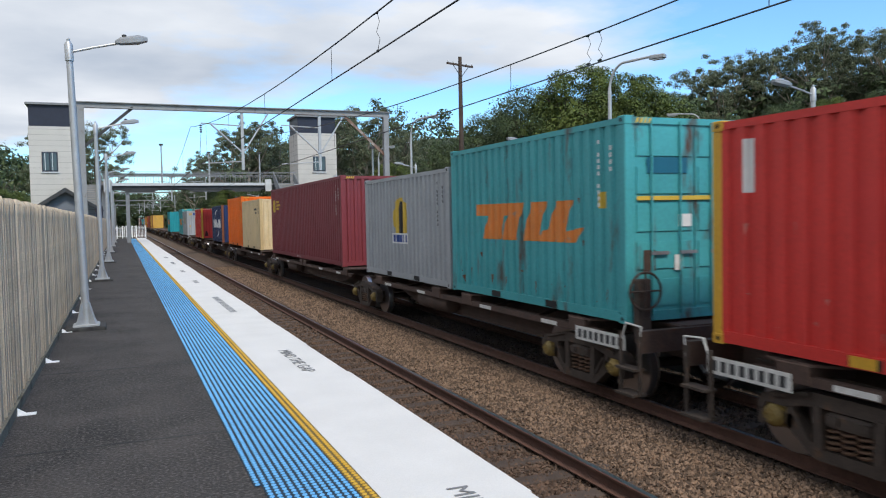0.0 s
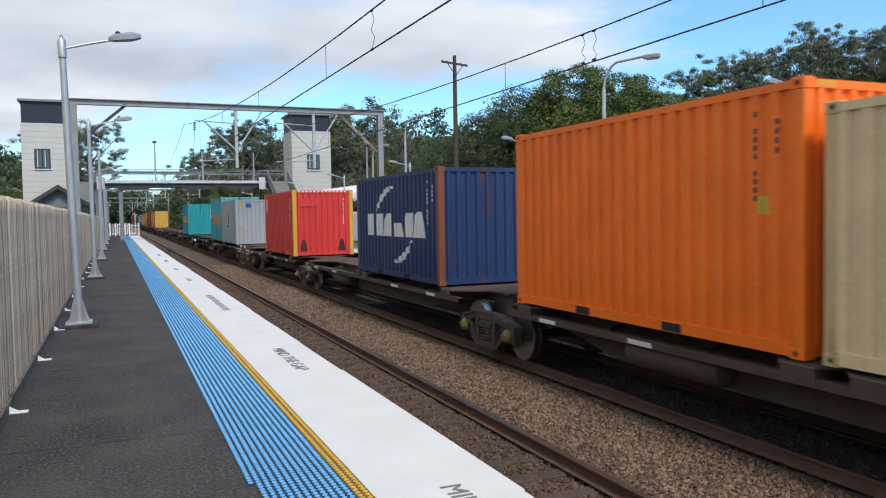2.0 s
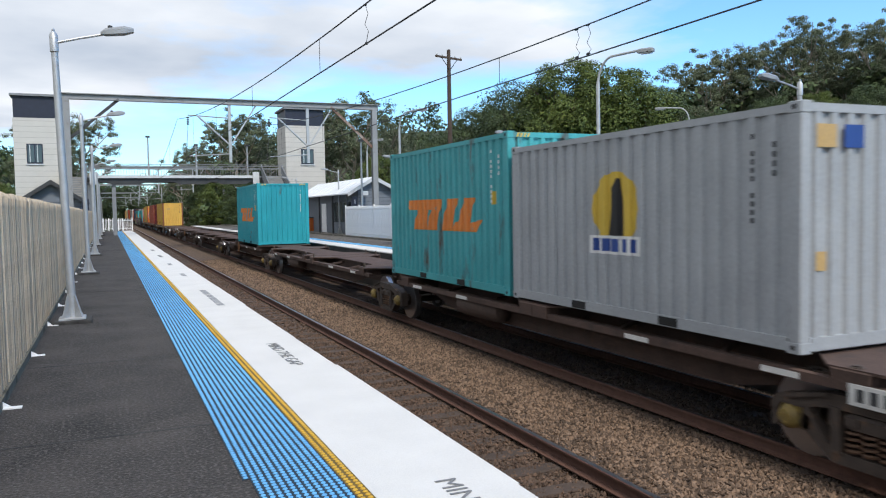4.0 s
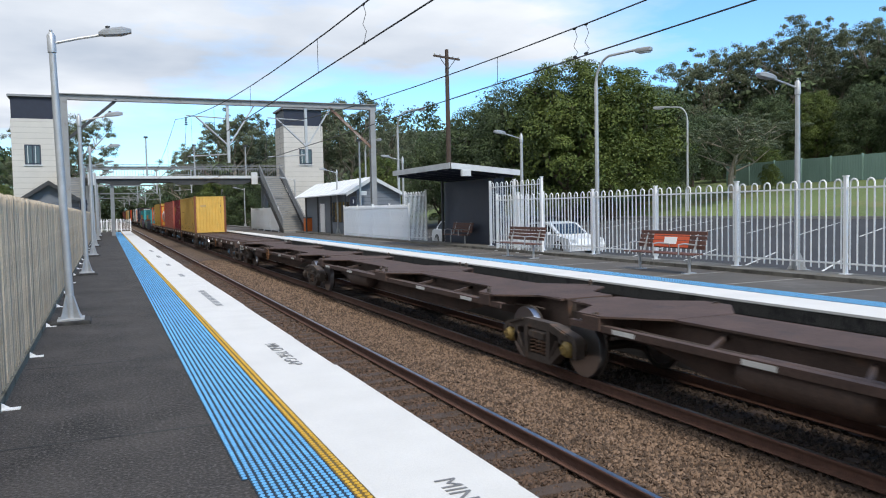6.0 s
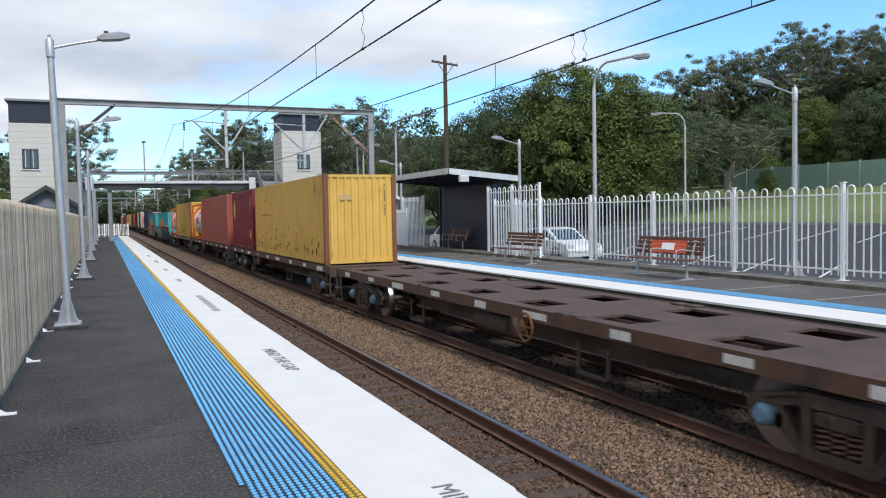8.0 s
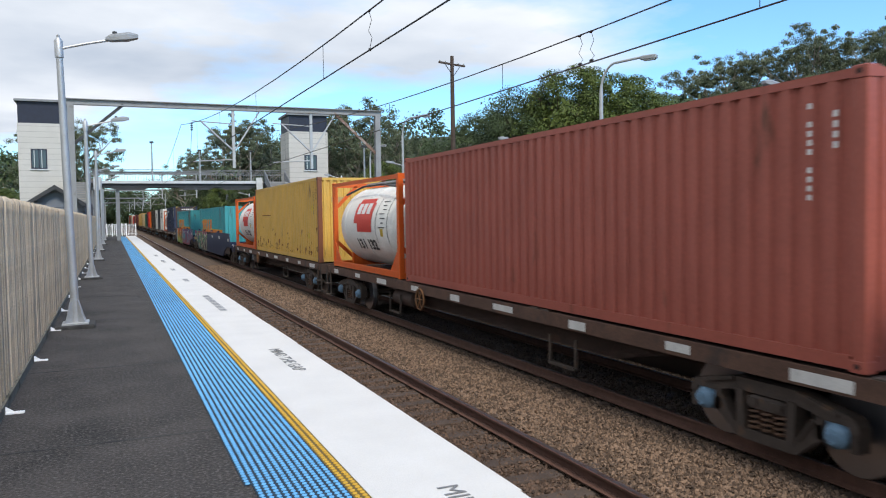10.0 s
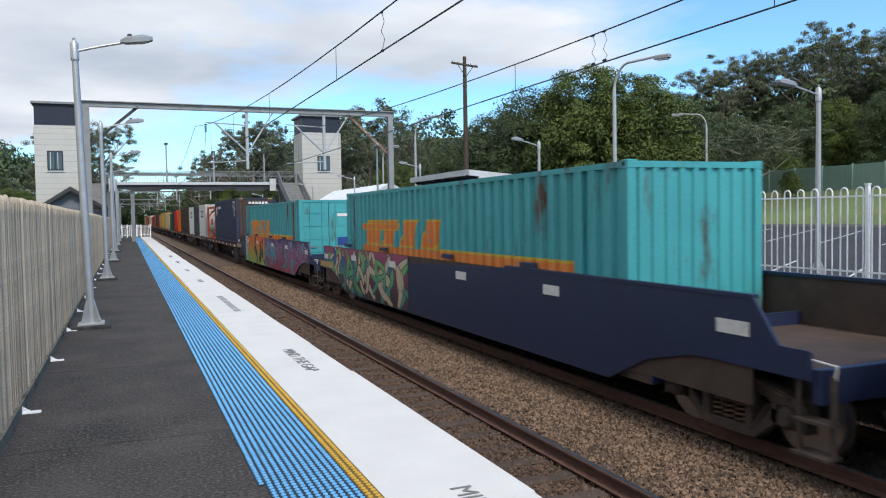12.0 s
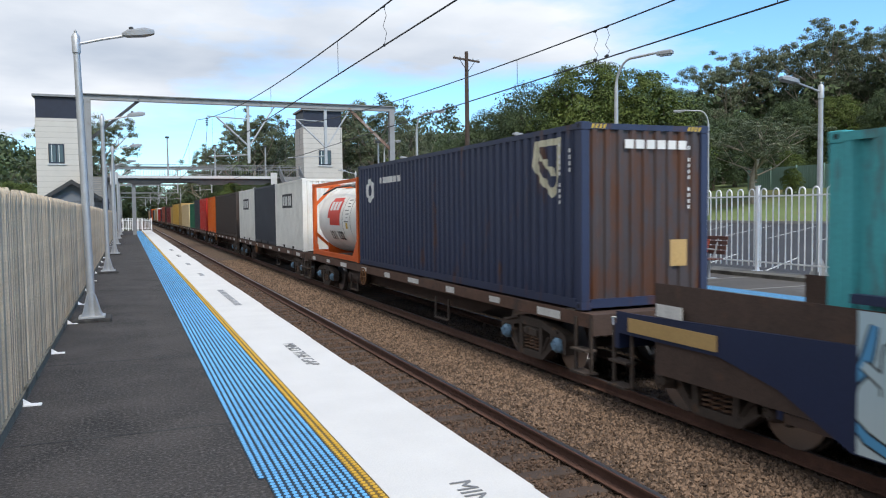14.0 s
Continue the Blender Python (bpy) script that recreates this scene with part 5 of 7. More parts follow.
def container(u, L, H, colour, label, post=None, doors=False, z=DECK, hc=False, ribs=0.278, group="freight containers", end_colour=None, w=W):
    """u: its front end along the train. Local origin: middle of the floor; the front looks to -y."""
    c = thing("shipping_container", label, "container", None, group)
    m, pm = PAINT[colour], PAINT[post or colour]
    rib = RIB if ribs < 0.3 else 0.075
    h0, h1, hw, hl = 0.15, H - 0.10, w / 2, L / 2
    for s in (-1, 1):
        g = ribbed(L - 0.30, h1 - h0, ribs, rib)
        g = moved(g, pose(hw - 0.008 - rib, -hl + 0.15, h0)) if s > 0 else moved(g, pose(-hw + 0.008, -hl + 0.15, h0))
        part("side_wall", g, m, c)
        part("bottom_rail", Geo().box(s * hw - s * 0.06, s * hw, -hl + 0.17, hl - 0.17, 0.02, h0 + 0.005), m, c)
        part("top_rail", Geo().box(s * hw - s * 0.06, s * hw - s * 0.004, -hl + 0.17, hl - 0.17, h1 - 0.005, H - 0.02), m, c)
        for e in (-1, 1):
            part("corner_post", Geo().cbox(min(s * hw, s * (hw - 0.15)), max(s * hw, s * (hw - 0.15)), min(e * hl, e * (hl - 0.15)), max(e * hl, e * (hl - 0.15)), 0.118, H - 0.118, 0.012), pm, c)
            for z0 in (0.0, H - 0.118):
                g = Geo().cbox(min(s * (hw + .003), s * (hw - 0.162)), max(s * (hw + .003), s * (hw - 0.162)), min(e * (hl + .003), e * (hl - 0.178)), max(e * (hl + .003), e * (hl - 0.178)), z0, z0 + 0.118, 0.008)
                part("corner_casting", g, pm, c)
                part("casting_hole", Geo().lathe([(0.03, -0.002), (0.03, 0.002)], 8, "x", (s * (hw + 0.004), e * (hl - 0.09), z0 + 0.06)), dark_gap, c)
        if L < 7 and s < 0:
            for yy in (-1.0, 1.0):
                part("fork_pocket", Geo().box(-hw - 0.004, -hw + 0.02, yy - 0.18, yy + 0.18, 0.03, 0.14), dark_gap, c)
    for e in (-1, 1):
        if e < 0 and doors:
            for s in (-1, 1):
                a, b = sorted((s * 0.012, s * (hw - 0.155)))
                d = part("door", Geo().box(a, b, -hl + 0.03, -hl + 0.08, h0, h1), m, c)
                for k in range(5):
                    zz = h0 + (k + 0.5) * (h1 - h0) / 5
                    g = Geo().prism([(a + 0.05, zz - 0.19), (b - 0.05, zz - 0.19), (b - 0.05, zz + 0.19), (a + 0.05, zz + 0.19)], "y", -hl + 0.012, -hl + 0.035)
                    part("door_panel", g, m, d)
                for q in (0.28, 0.78):
                    x = s * q
                    part("lock_bar", Geo().tube((x, -hl - 0.015, h0 - 0.05), (x, -hl - 0.015, h1 + 0.03), 0.019, None, 6), m, d)
                    part("lock_handle", Geo().box(x - 0.02, x + 0.28, -hl - 0.035, -hl - 0.02, 0.95, 1.0), steel_bar, d)
        else:
            g = ribbed(w - 0.30, h1 - h0, 0.25, 0.04)
            g.v = [(y - hw + 0.15, e * (hl - 0.048 + x), z + h0) for x, y, z in g.v]
            part("end_wall", g, PAINT[end_colour] if end_colour else m, c)
        part("end_sill", Geo().box(-hw + 0.16, hw - 0.16, e * hl - e * 0.08, e * hl - e * 0.004, 0.02, h0 + 0.01), m, c)
        part("end_header", Geo().box(-hw + 0.16, hw - 0.16, e * hl - e * 0.08, e * hl - e * 0.004, h1 - 0.01, H - 0.02), m, c)
        if hc and e < 0:
            for s in (-1, 1):
                g = Geo()
                for k in range(4):
                    x = s * (hw - 0.20 - k * 0.07)
                    g.prism([(x - 0.02, H - 0.10), (x + 0.015, H - 0.10), (x + 0.04, H - 0.03), (x + 0.005, H - 0.03)], "y", -hl - 0.003, -hl + 0.001)
                part("hazard_stripe", g, gold_logo, c)
    part("roof", Geo().box(-hw + 0.05, hw - 0.05, -hl + 0.05, hl - 0.05, H - 0.05, H - 0.025), m, c)
    part("floor", Geo().box(-hw + 0.05, hw - 0.05, -hl + 0.05, hl - 0.05, 0.06, 0.12), wagon_brown, c)
    travellers.append((c, TRACK_B, u + L / 2, RAIL_Z + z))
    c["hw"], c["hl"], c["ribs"] = hw, hl, ribs
    return c


def side_mark(c, poly, material, name="marking", label="", proud=0.004, g=None):
    """Paint on the ribbed side that looks to the near platform: a convex shape, in metres from the front end and the floor."""
    hl, hw = c["hl"], c["hw"]
    n = max(1, round((2 * hl - 0.30) / c["ribs"]))
    p = (2 * hl - 0.30) / n
    ribs_at = {0.0: 0.0, 2 * hl: 0.0}
    for k in range(n):
        for a, b in ((0.14, 0), (0.26, 1), (0.60, 1), (0.72, 0)):
            ribs_at[0.15 + k * p + p * a] = b * (RIB if c["ribs"] < 0.3 else 0.075)
    ry = sorted(ribs_at)
    rx = [ribs_at[y] for y in ry]
    lo, hi = min(q[0] for q in poly), max(q[0] for q in poly)
    cuts = sorted({lo, hi, *[q[0] for q in poly], *[y for y in ry if lo < y < hi]})
    rows = []
    for y in cuts:
        y2 = min(max(y, lo + 1e-4), hi - 1e-4)
        zs = []
        for i, (a, b) in enumerate(poly):
            c2, d2 = poly[(i + 1) % len(poly)]
            if (a - y2) * (c2 - y2) < 0:
                zs.append(b + (d2 - b) * (y2 - a) / (c2 - a))
        if len(zs) >= 2:
            rows.append((float(np.interp(y, ry, rx)) - hw + 0.008 - proud, y - hl, min(zs), max(zs)))
    own = g is None
    g = g or Geo()
    vs = [v for x, y, z0, z1 in rows for v in ((x, y, z0), (x, y, z1))]
    g.add(vs, [(2 * i, 2 * i + 2, 2 * i + 3, 2 * i + 1) for i in range(len(rows) - 1)])
    return part(name, g, material, c, label) if own else g


def disc(a, b, r, n=16, squash=1.0):
    return [(a + r * math.cos(2 * math.pi * k / n), b + r * squash * math.sin(2 * math.pi * k / n)) for k in range(n)]


def slanted(a, b, w, h, lean):
    """A leaning block whose rear lower corner is a from the front and b over the floor; it leans to the front."""
    return [(a, b), (a - w, b), (a - w - lean, b + h), (a - lean, b + h)]


def arc_mark(c, ca, cb, r, t0, t1, w, material):
    g = Geo()
    n = 9
    for k in range(n):
        u0, u1 = radians(t0 + (t1 - t0) * k / n), radians(t0 + (t1 - t0) * (k + 1) / n)
        wa, wb = w * math.sin(math.pi * (k + 0.25) / (n + 0.5)) + 0.02, w * math.sin(math.pi * (k + 1.25) / (n + 0.5)) + 0.02
        side_mark(c, [(ca + (r - wa) * math.cos(u0), cb + (r - wa) * math.sin(u0)), (ca + (r + wa) * math.cos(u0), cb + (r + wa) * math.sin(u0)),
                      (ca + (r + wb) * math.cos(u1), cb + (r + wb) * math.sin(u1)), (ca + (r - wb) * math.cos(u1), cb + (r - wb) * math.sin(u1))], material, g=g)
    part("emblem_arc", g, material, c)


def rust_runs(c, seed, n, L, zmax=0.75, material=None):
    """Rust that has run down the side from scrapes."""
    r = random.Random(seed)
    g = Geo()
    for k in range(n):
        a, w, z = r.uniform(0.3, L - 0.3), r.uniform(0.006, 0.030), 0.16 + r.random() ** 5 * zmax
        h = r.uniform(0.05, 0.32)
        side_mark(c, [(a - w, z + h), (a + w, z + h * r.uniform(0.8, 1.1)), (a + w * 0.4, z), (a - w * 0.3, z + 0.02)], None, g=g, proud=0.003)
    tagged(part("rust_staining", g, material or rust_mat, c, "brown rust runs and scrapes"), kind="stuff")


rust_mat = surface("rust_run", (0.17, 0.062, 0.022), 0.9, vary=0.5, scale=5, fine=60)


def end_mark(c, poly, material, name="marking", label=""):
    return part(name, Geo().prism(poly, "y", -c["hl"] - 0.001, -c["hl"] + 0.004), material, c, label)


def code_bars(c, y, z0, z1, n=11, material=None, where="side", w=0.05):
    """A column of unreadable code marks."""
    step = (z1 - z0) / n
    for k in range(n):
        if k in (4, 9):
            continue
        a, b = z0 + k * step, z0 + (k + 0.62) * step
        if where == "side":
            x = -c["hw"] + 0.002
            g = Geo().box(x - 0.002, x, y - c["hl"], y - c["hl"] + w, a, b)
        else:
            g = Geo().box(y, y + w, -c["hl"] - 0.001, -c["hl"] + 0.003, a, b)
        part("code_mark", g, material or white_logo, c)


def rect(a, b, c, d):
    return [(a, c), (b, c), (b, d), (a, d)]


def tank(u, label):
    """A tank in an open orange frame."""
    L, H = 6.058, 2.591
    c = thing("tank_container", label, "tank container", None, "tank containers")
    fr, hw, hl = PAINT["frame"], W / 2, L / 2
    prof_t = [(0.05, -2.90), (0.58, -2.85), (0.95, -2.68), (1.11, -2.44), (1.15, -2.25), (1.15, 2.25), (1.11, 2.44), (0.95, 2.68), (0.58, 2.85), (0.05, 2.90)]
    part("vessel", Geo().lathe(prof_t, 40, "y", (0, 0, 1.27)), PAINT["white"], c, "white cylindrical vessel", None, True)
    for yy in (-1.9, 0.0, 1.9):
        part("vessel_band", Geo().lathe([(1.148, yy - 0.03), (1.157, yy - 0.025), (1.157, yy + 0.025), (1.148, yy + 0.03)], 40, "y", (0, 0, 1.27)), PAINT["white"], c)
    for e in (-1, 1):
        for s in (-1, 1):
            a, b = sorted((s * hw, s * (hw - 0.14)))
            p, q = sorted((e * hl, e * (hl - 0.15)))
            part("corner_post", Geo().cbox(a, b, p, q, 0.0, H, 0.01), fr, c)
            part("end_brace", Geo().beam((s * (hw - 0.12), e * (hl - 0.08), H - 0.75), (s * 0.45, e * (hl - 0.08), H - 0.1), 0.08, 0.10), fr, c)
            part("end_brace", Geo().beam((s * (hw - 0.12), e * (hl - 0.08), 0.75), (s * 0.45, e * (hl - 0.08), 0.15), 0.08, 0.10), fr, c)
        p, q = sorted((e * hl, e * (hl - 0.12)))
        part("end_rail", Geo().box(-hw + 0.14, hw - 0.14, p, q, 0.0, 0.16), fr, c)
        part("end_rail", Geo().box(-hw + 0.14, hw - 0.14, p, q, H - 0.14, H), fr, c)
        part("saddle", Geo().box(-0.8, 0.8, e * 2.3 - 0.06, e * 2.3 + 0.06, 0.05, 0.6), fr, c)
    for s in (-1, 1):
        part("side_rail", Geo().box(s * hw - s * 0.10, s * hw - s * 0.0, -hl + 0.15, hl - 0.15, 0.02, 0.17), fr, c)
        part("top_side_rail", Geo().box(s * hw - s * 0.08, s * hw - s * 0.01, -hl + 0.15, hl - 0.15, H - 0.12, H - 0.02), fr, c)
        for e in (-1, 1):
            part("corner_gusset", Geo().prism([(e * (hl - 0.15), 0.17), (e * (hl - 0.75), 0.17), (e * (hl - 0.15), 0.75)], "x", s * hw - s * 0.06, s * hw - s * 0.03), fr, c)
    part("walkway", Geo().box(-0.35, 0.35, -2.2, 2.2, H - 0.10, H - 0.05), galv, c, "grey top walkway")
    part("top_pipe", Geo().path([(-0.9, -2.3, 2.28), (-0.75, -0.6, 2.42), (-0.75, 1.2, 2.42), (-0.95, 2.3, 2.2)], 0.03, 6), dark_steel, c)

    def decal(y0, y1, a0, a1, material, name, r=1.161):
        g = Geo()
        n = 6
        vs = []
        for k in range(n + 1):
            a = radians(a0 + (a1 - a0) * k / n)
            for yy in (y0, y1):
                vs.append((-r * math.cos(a), yy, 1.27 + r * math.sin(a)))
        g.add(vs, [(2 * k, 2 * k + 1, 2 * k + 3, 2 * k + 2) for k in range(n)])
        part(name, g, material, c)

    decal(-0.65, 0.65, -8, 4, red_logo, "red_logo_panel")
    decal(-0.65, 0.97, 4, 34, red_logo, "red_logo_panel")
    decal(-0.50, 0.85, 34, 41, red_logo, "red_logo_panel")
    for k in range(3):
        decal(-0.40 + k * 0.42, -0.08 + k * 0.42, 17, 33, white_logo, "logo_bar", 1.164)
    t = words("tank_number", "131 132", 0.42, black_logo, c, None, 1.78, 0.014)
    for v in t.data.vertices:
        q = radians(-33) + v.co.y / 1.161
        v.co = (-1.162 * math.cos(q), 0.92 - v.co.x, 1.27 + 1.162 * math.sin(q))
    for k in range(7):
        decal(-1.75 + 0.1 * (k % 2), -1.25 - 0.1 * (k % 3), 34 - k * 6, 35.4 - k * 6, dark_steel, "small_print_bar")
    decal(-1.60, -1.38, -13, -3, gold_logo, "hazard_label")
    for yy in (-1.95, -1.02):
        decal(yy, yy + 0.03, -22, 40, dark_steel, "panel_line", 1.160)
    travellers.append((c, TRACK_B, u + L / 2, RAIL_Z + DECK))
    return c


# ---- bogies and wagons ----
WHEEL_R = 0.46
wheel_sets = []


HALF_BASE = 0.915    # half the wheelbase of a bogie


def bogie_parts(cap):
    """Meshes of a three-piece bogie, its middle at the origin, z from the rail."""
    out = {}
    g = Geo()
    x0, x1 = -0.10, 0.07
    h = HALF_BASE

    def arc(cy, cz, r, t0, t1, n=7):
        return [(cy + r * math.cos(radians(t0 + (t1 - t0) * k / (n - 1))), cz + r * math.sin(radians(t0 + (t1 - t0) * k / (n - 1)))) for k in range(n)]
    # top member, swept down to the axle boxes
    up = [(-h - 0.24, 0.50)] + arc(-h - 0.10, 0.54, 0.15, 170, 95) + [(-0.55, 0.79), (-0.42, 0.81)]
    lo = [(-0.42, 0.66), (-0.60, 0.63), (-h + 0.17, 0.585), (-h - 0.12, 0.585), (-h - 0.16, 0.50)]
    g.prism(up + lo, "x", x0, x1).prism([(-p, q) for p, q in up + lo], "x", x0, x1)
    g.prism([(-0.42, 0.81), (0.42, 0.81), (0.42, 0.665), (-0.42, 0.665)], "x", x0 + 0.004, x1 - 0.004)
    # sagging bottom member
    out_e = [(-h + 0.14, 0.40), (-0.60, 0.27)] + arc(-0.36, 0.28, 0.16, 215, 270, 5)
    in_e = [(-0.36, 0.24), (-0.52, 0.36), (-h + 0.26, 0.52), (-h + 0.15, 0.52)]
    g.prism(out_e + in_e, "x", x0, x1).prism([(-p, q) for p, q in out_e + in_e], "x", x0, x1)
    g.prism([(-0.36, 0.12), (0.36, 0.12), (0.36, 0.24), (-0.36, 0.24)], "x", x0 + 0.004, x1 - 0.004)
    for e in (-1, 1):
        g.prism([(e * 0.29, 0.22), (e * 0.40, 0.22), (e * 0.42, 0.68), (e * 0.31, 0.68)], "x", x0 - 0.012, x1)
        g.prism([(e * (h + 0.235), 0.33), (e * (h + 0.155), 0.33), (e * (h + 0.155), 0.51), (e * (h + 0.235), 0.51)], "x", x0, x1)
        g.prism([(e * (h - 0.16), 0.35), (e * (h - 0.25), 0.38), (e * (h - 0.25), 0.60), (e * (h - 0.16), 0.60)], "x", x0, x1)
        # flange ribs round the windows
        g.prism([(e * 0.44, 0.30), (e * 0.47, 0.29), (e * 0.66, 0.55), (e * 0.63, 0.56)], "x", x0 - 0.03, x0 + 0.01)
        g.prism([(e * 0.44, 0.775), (e * (h + 0.02), 0.655), (e * (h + 0.02), 0.69), (e * 0.44, 0.81)], "x", x0 - 0.03, x0 + 0.01)
    out["side_frame"] = g.mesh("side_frame", bogie_mat)
    g = Geo().lathe([(0.02, -0.185), (0.085, -0.18), (0.10, -0.15), (0.125, -0.13), (0.14, -0.02), (0.14, 0.10)], 16, "x").box(-0.07, 0.08, -0.15, 0.15, 0.05, 0.125)
    for k in range(3):
        q = 2 * math.pi * k / 3 + 0.4
        g.lathe([(0.018, -0.2), (0.018, -0.17)], 6, "x", (0, 0.055 * math.cos(q), 0.055 * math.sin(q)))
    out["axle_box"] = g.mesh("axle_box", cap, True)
    g = Geo()
    for cx in (-0.04,):
        for cy in (-0.18, 0.0, 0.18):
            pts = [(cx + 0.055 * math.cos(a), cy + 0.078 * math.sin(a), 0.25 + 0.24 * a / (2 * math.pi * 4)) for a in (2 * math.pi * k / 9 for k in range(37))]
            g.path(pts, 0.017, 5)
    out["spring_nest"] = g.mesh("spring_nest", spring_mat, True)
    bol = Geo().cbox(-1.12, 1.12, -0.27, 0.27, 0.50, 0.645, 0.03).box(-0.3, 0.3, -0.3, 0.3, 0.64, 0.92)
    for e in (-1, 1):
        bol.box(e * 1.13 - 0.012, e * 1.13 + 0.012, -0.24, -0.10, 0.53, 0.615).box(e * 1.13 - 0.012, e * 1.13 + 0.012, 0.10, 0.24, 0.53, 0.615)
    out["bolster"] = bol.mesh("bogie", bogie_mat)
    prof_w = [(0.09, -0.09), (0.14, -0.085), (0.15, -0.05), (0.38, -0.02), (0.41, -0.062), (WHEEL_R - 0.004, -0.066), (WHEEL_R, -0.05), (WHEEL_R, 0.045), (WHEEL_R + 0.028, 0.06), (WHEEL_R + 0.02, 0.075), (0.41, 0.075), (0.38, 0.03), (0.15, 0.05), (0.09, 0.08)]
    out["wheel"] = Geo().lathe(prof_w, 36, "x").mesh("wheel", wheel_mat, True)
    out["tread"] = Geo().lathe([(WHEEL_R - 0.02, -0.0675), (WHEEL_R - 0.004, -0.0685), (WHEEL_R + 0.002, -0.05), (WHEEL_R + 0.002, 0.043)], 36, "x").mesh("tread", wheel_rim, True)
    out["axle"] = Geo().tube((-1.0, 0, 0), (1.0, 0, 0), 0.075, None, 12).mesh("wheel_set", wheel_mat, True)
    return out


BOGIE = {"yellow": bogie_parts(yellow_cap), "blue": bogie_parts(blue_cap), "plain": bogie_parts(bogie_mat)}


def bogie(wagon, y, kind):
    k = BOGIE[kind]
    b = part("bogie", k["bolster"], bogie_mat, wagon, "grimy cast-steel three-piece bogie", pose(0, y, 0))
    for s in (-1, 1):
        flip = pose(s * 1.02, 0, 0) if s < 0 else pose(s * 1.02, 0, 0, 0, 0, 180)
        part("side_frame", k["side_frame"], bogie_mat, b, "", flip)
        part("spring_nest", k["spring_nest"], spring_mat, b, "", flip)
        for e in (-1, 1):
            part("axle_box", k["axle_box"], bogie_mat, b, "", (pose(s * 1.02, e * HALF_BASE, WHEEL_R, 0, 0, 0 if s < 0 else 180)))
    for e in (-1, 1):
        # wheel sets sit on the wagon's own level, so that their wheels can be parts of them
        ws = part("wheel_set", k["axle"], wheel_mat, wagon, "", pose(0, y + e * HALF_BASE, WHEEL_R))
        for s in (-1, 1):
            part("wheel", k["wheel"], wheel_mat, ws, "dark steel wheel with a polished tread", pose(s * 0.755, 0, 0, 0, 0, 0 if s < 0 else 180))
            part("tread", k["tread"], wheel_rim, ws, "", pose(s * 0.755, 0, 0, 0, 0, 0 if s < 0 else 180))
        wheel_sets.append((ws, y + e * HALF_BASE))
    return b


def wagon_base(u0, u1, label, bogies, cap, group):
    w = thing("container_wagon", label, "wagon", None, group)
    mid = (u0 + u1) / 2
    for b in bogies:
        bogie(w, b - mid, cap)
    travellers.append((w, TRACK_B, mid, RAIL_Z))
    return w, u0 - mid, u1 - mid


def coupler(w, y, d):
    part("coupler", Geo().box(-0.09, 0.09, min(y, y + d * 0.42), max(y, y + d * 0.42), 0.78, 0.98).cbox(-0.16, 0.16, min(y + d * 0.42, y + d * 0.72), max(y + d * 0.42, y + d * 0.72), 0.72, 1.02, 0.03), bogie_mat, w, "rusty knuckle coupler")
    part("brake_hose", Geo().path([(-0.35, y, 0.75), (-0.36, y + d * 0.25, 0.5), (-0.2, y + d * 0.5, 0.42), (-0.1, y + d * 0.62, 0.52)], 0.025, 6), dark_steel, w)


def end_steps(w, y, d, rail=True):
    """Shunter's steps and grab rail at a wagon end."""
    for s in (-1, 1):
        x = s * 1.25
        g = Geo()
        for yy in (y, y - d * 0.42):
            g.beam((x, yy, 0.22), (x, yy, 1.05), 0.03, 0.06)
        g.box(x - 0.12, x + 0.12, min(y, y - d * .42), max(y, y - d * .42), 0.20, 0.235)
        g.box(x - 0.10, x + 0.10, min(y, y - d * .42), max(y, y - d * .42), 0.55, 0.58)
        part("step", g, bogie_mat, w)
        if rail:
            part("grab_rail", Geo().path([(x, y, 0.90), (x, y + d * 0.04, 1.16), (x, y - d * 0.30, 1.18), (x, y - d * 0.40, 0.95)], 0.016, 6), white_mark, w, "worn white grab rail")


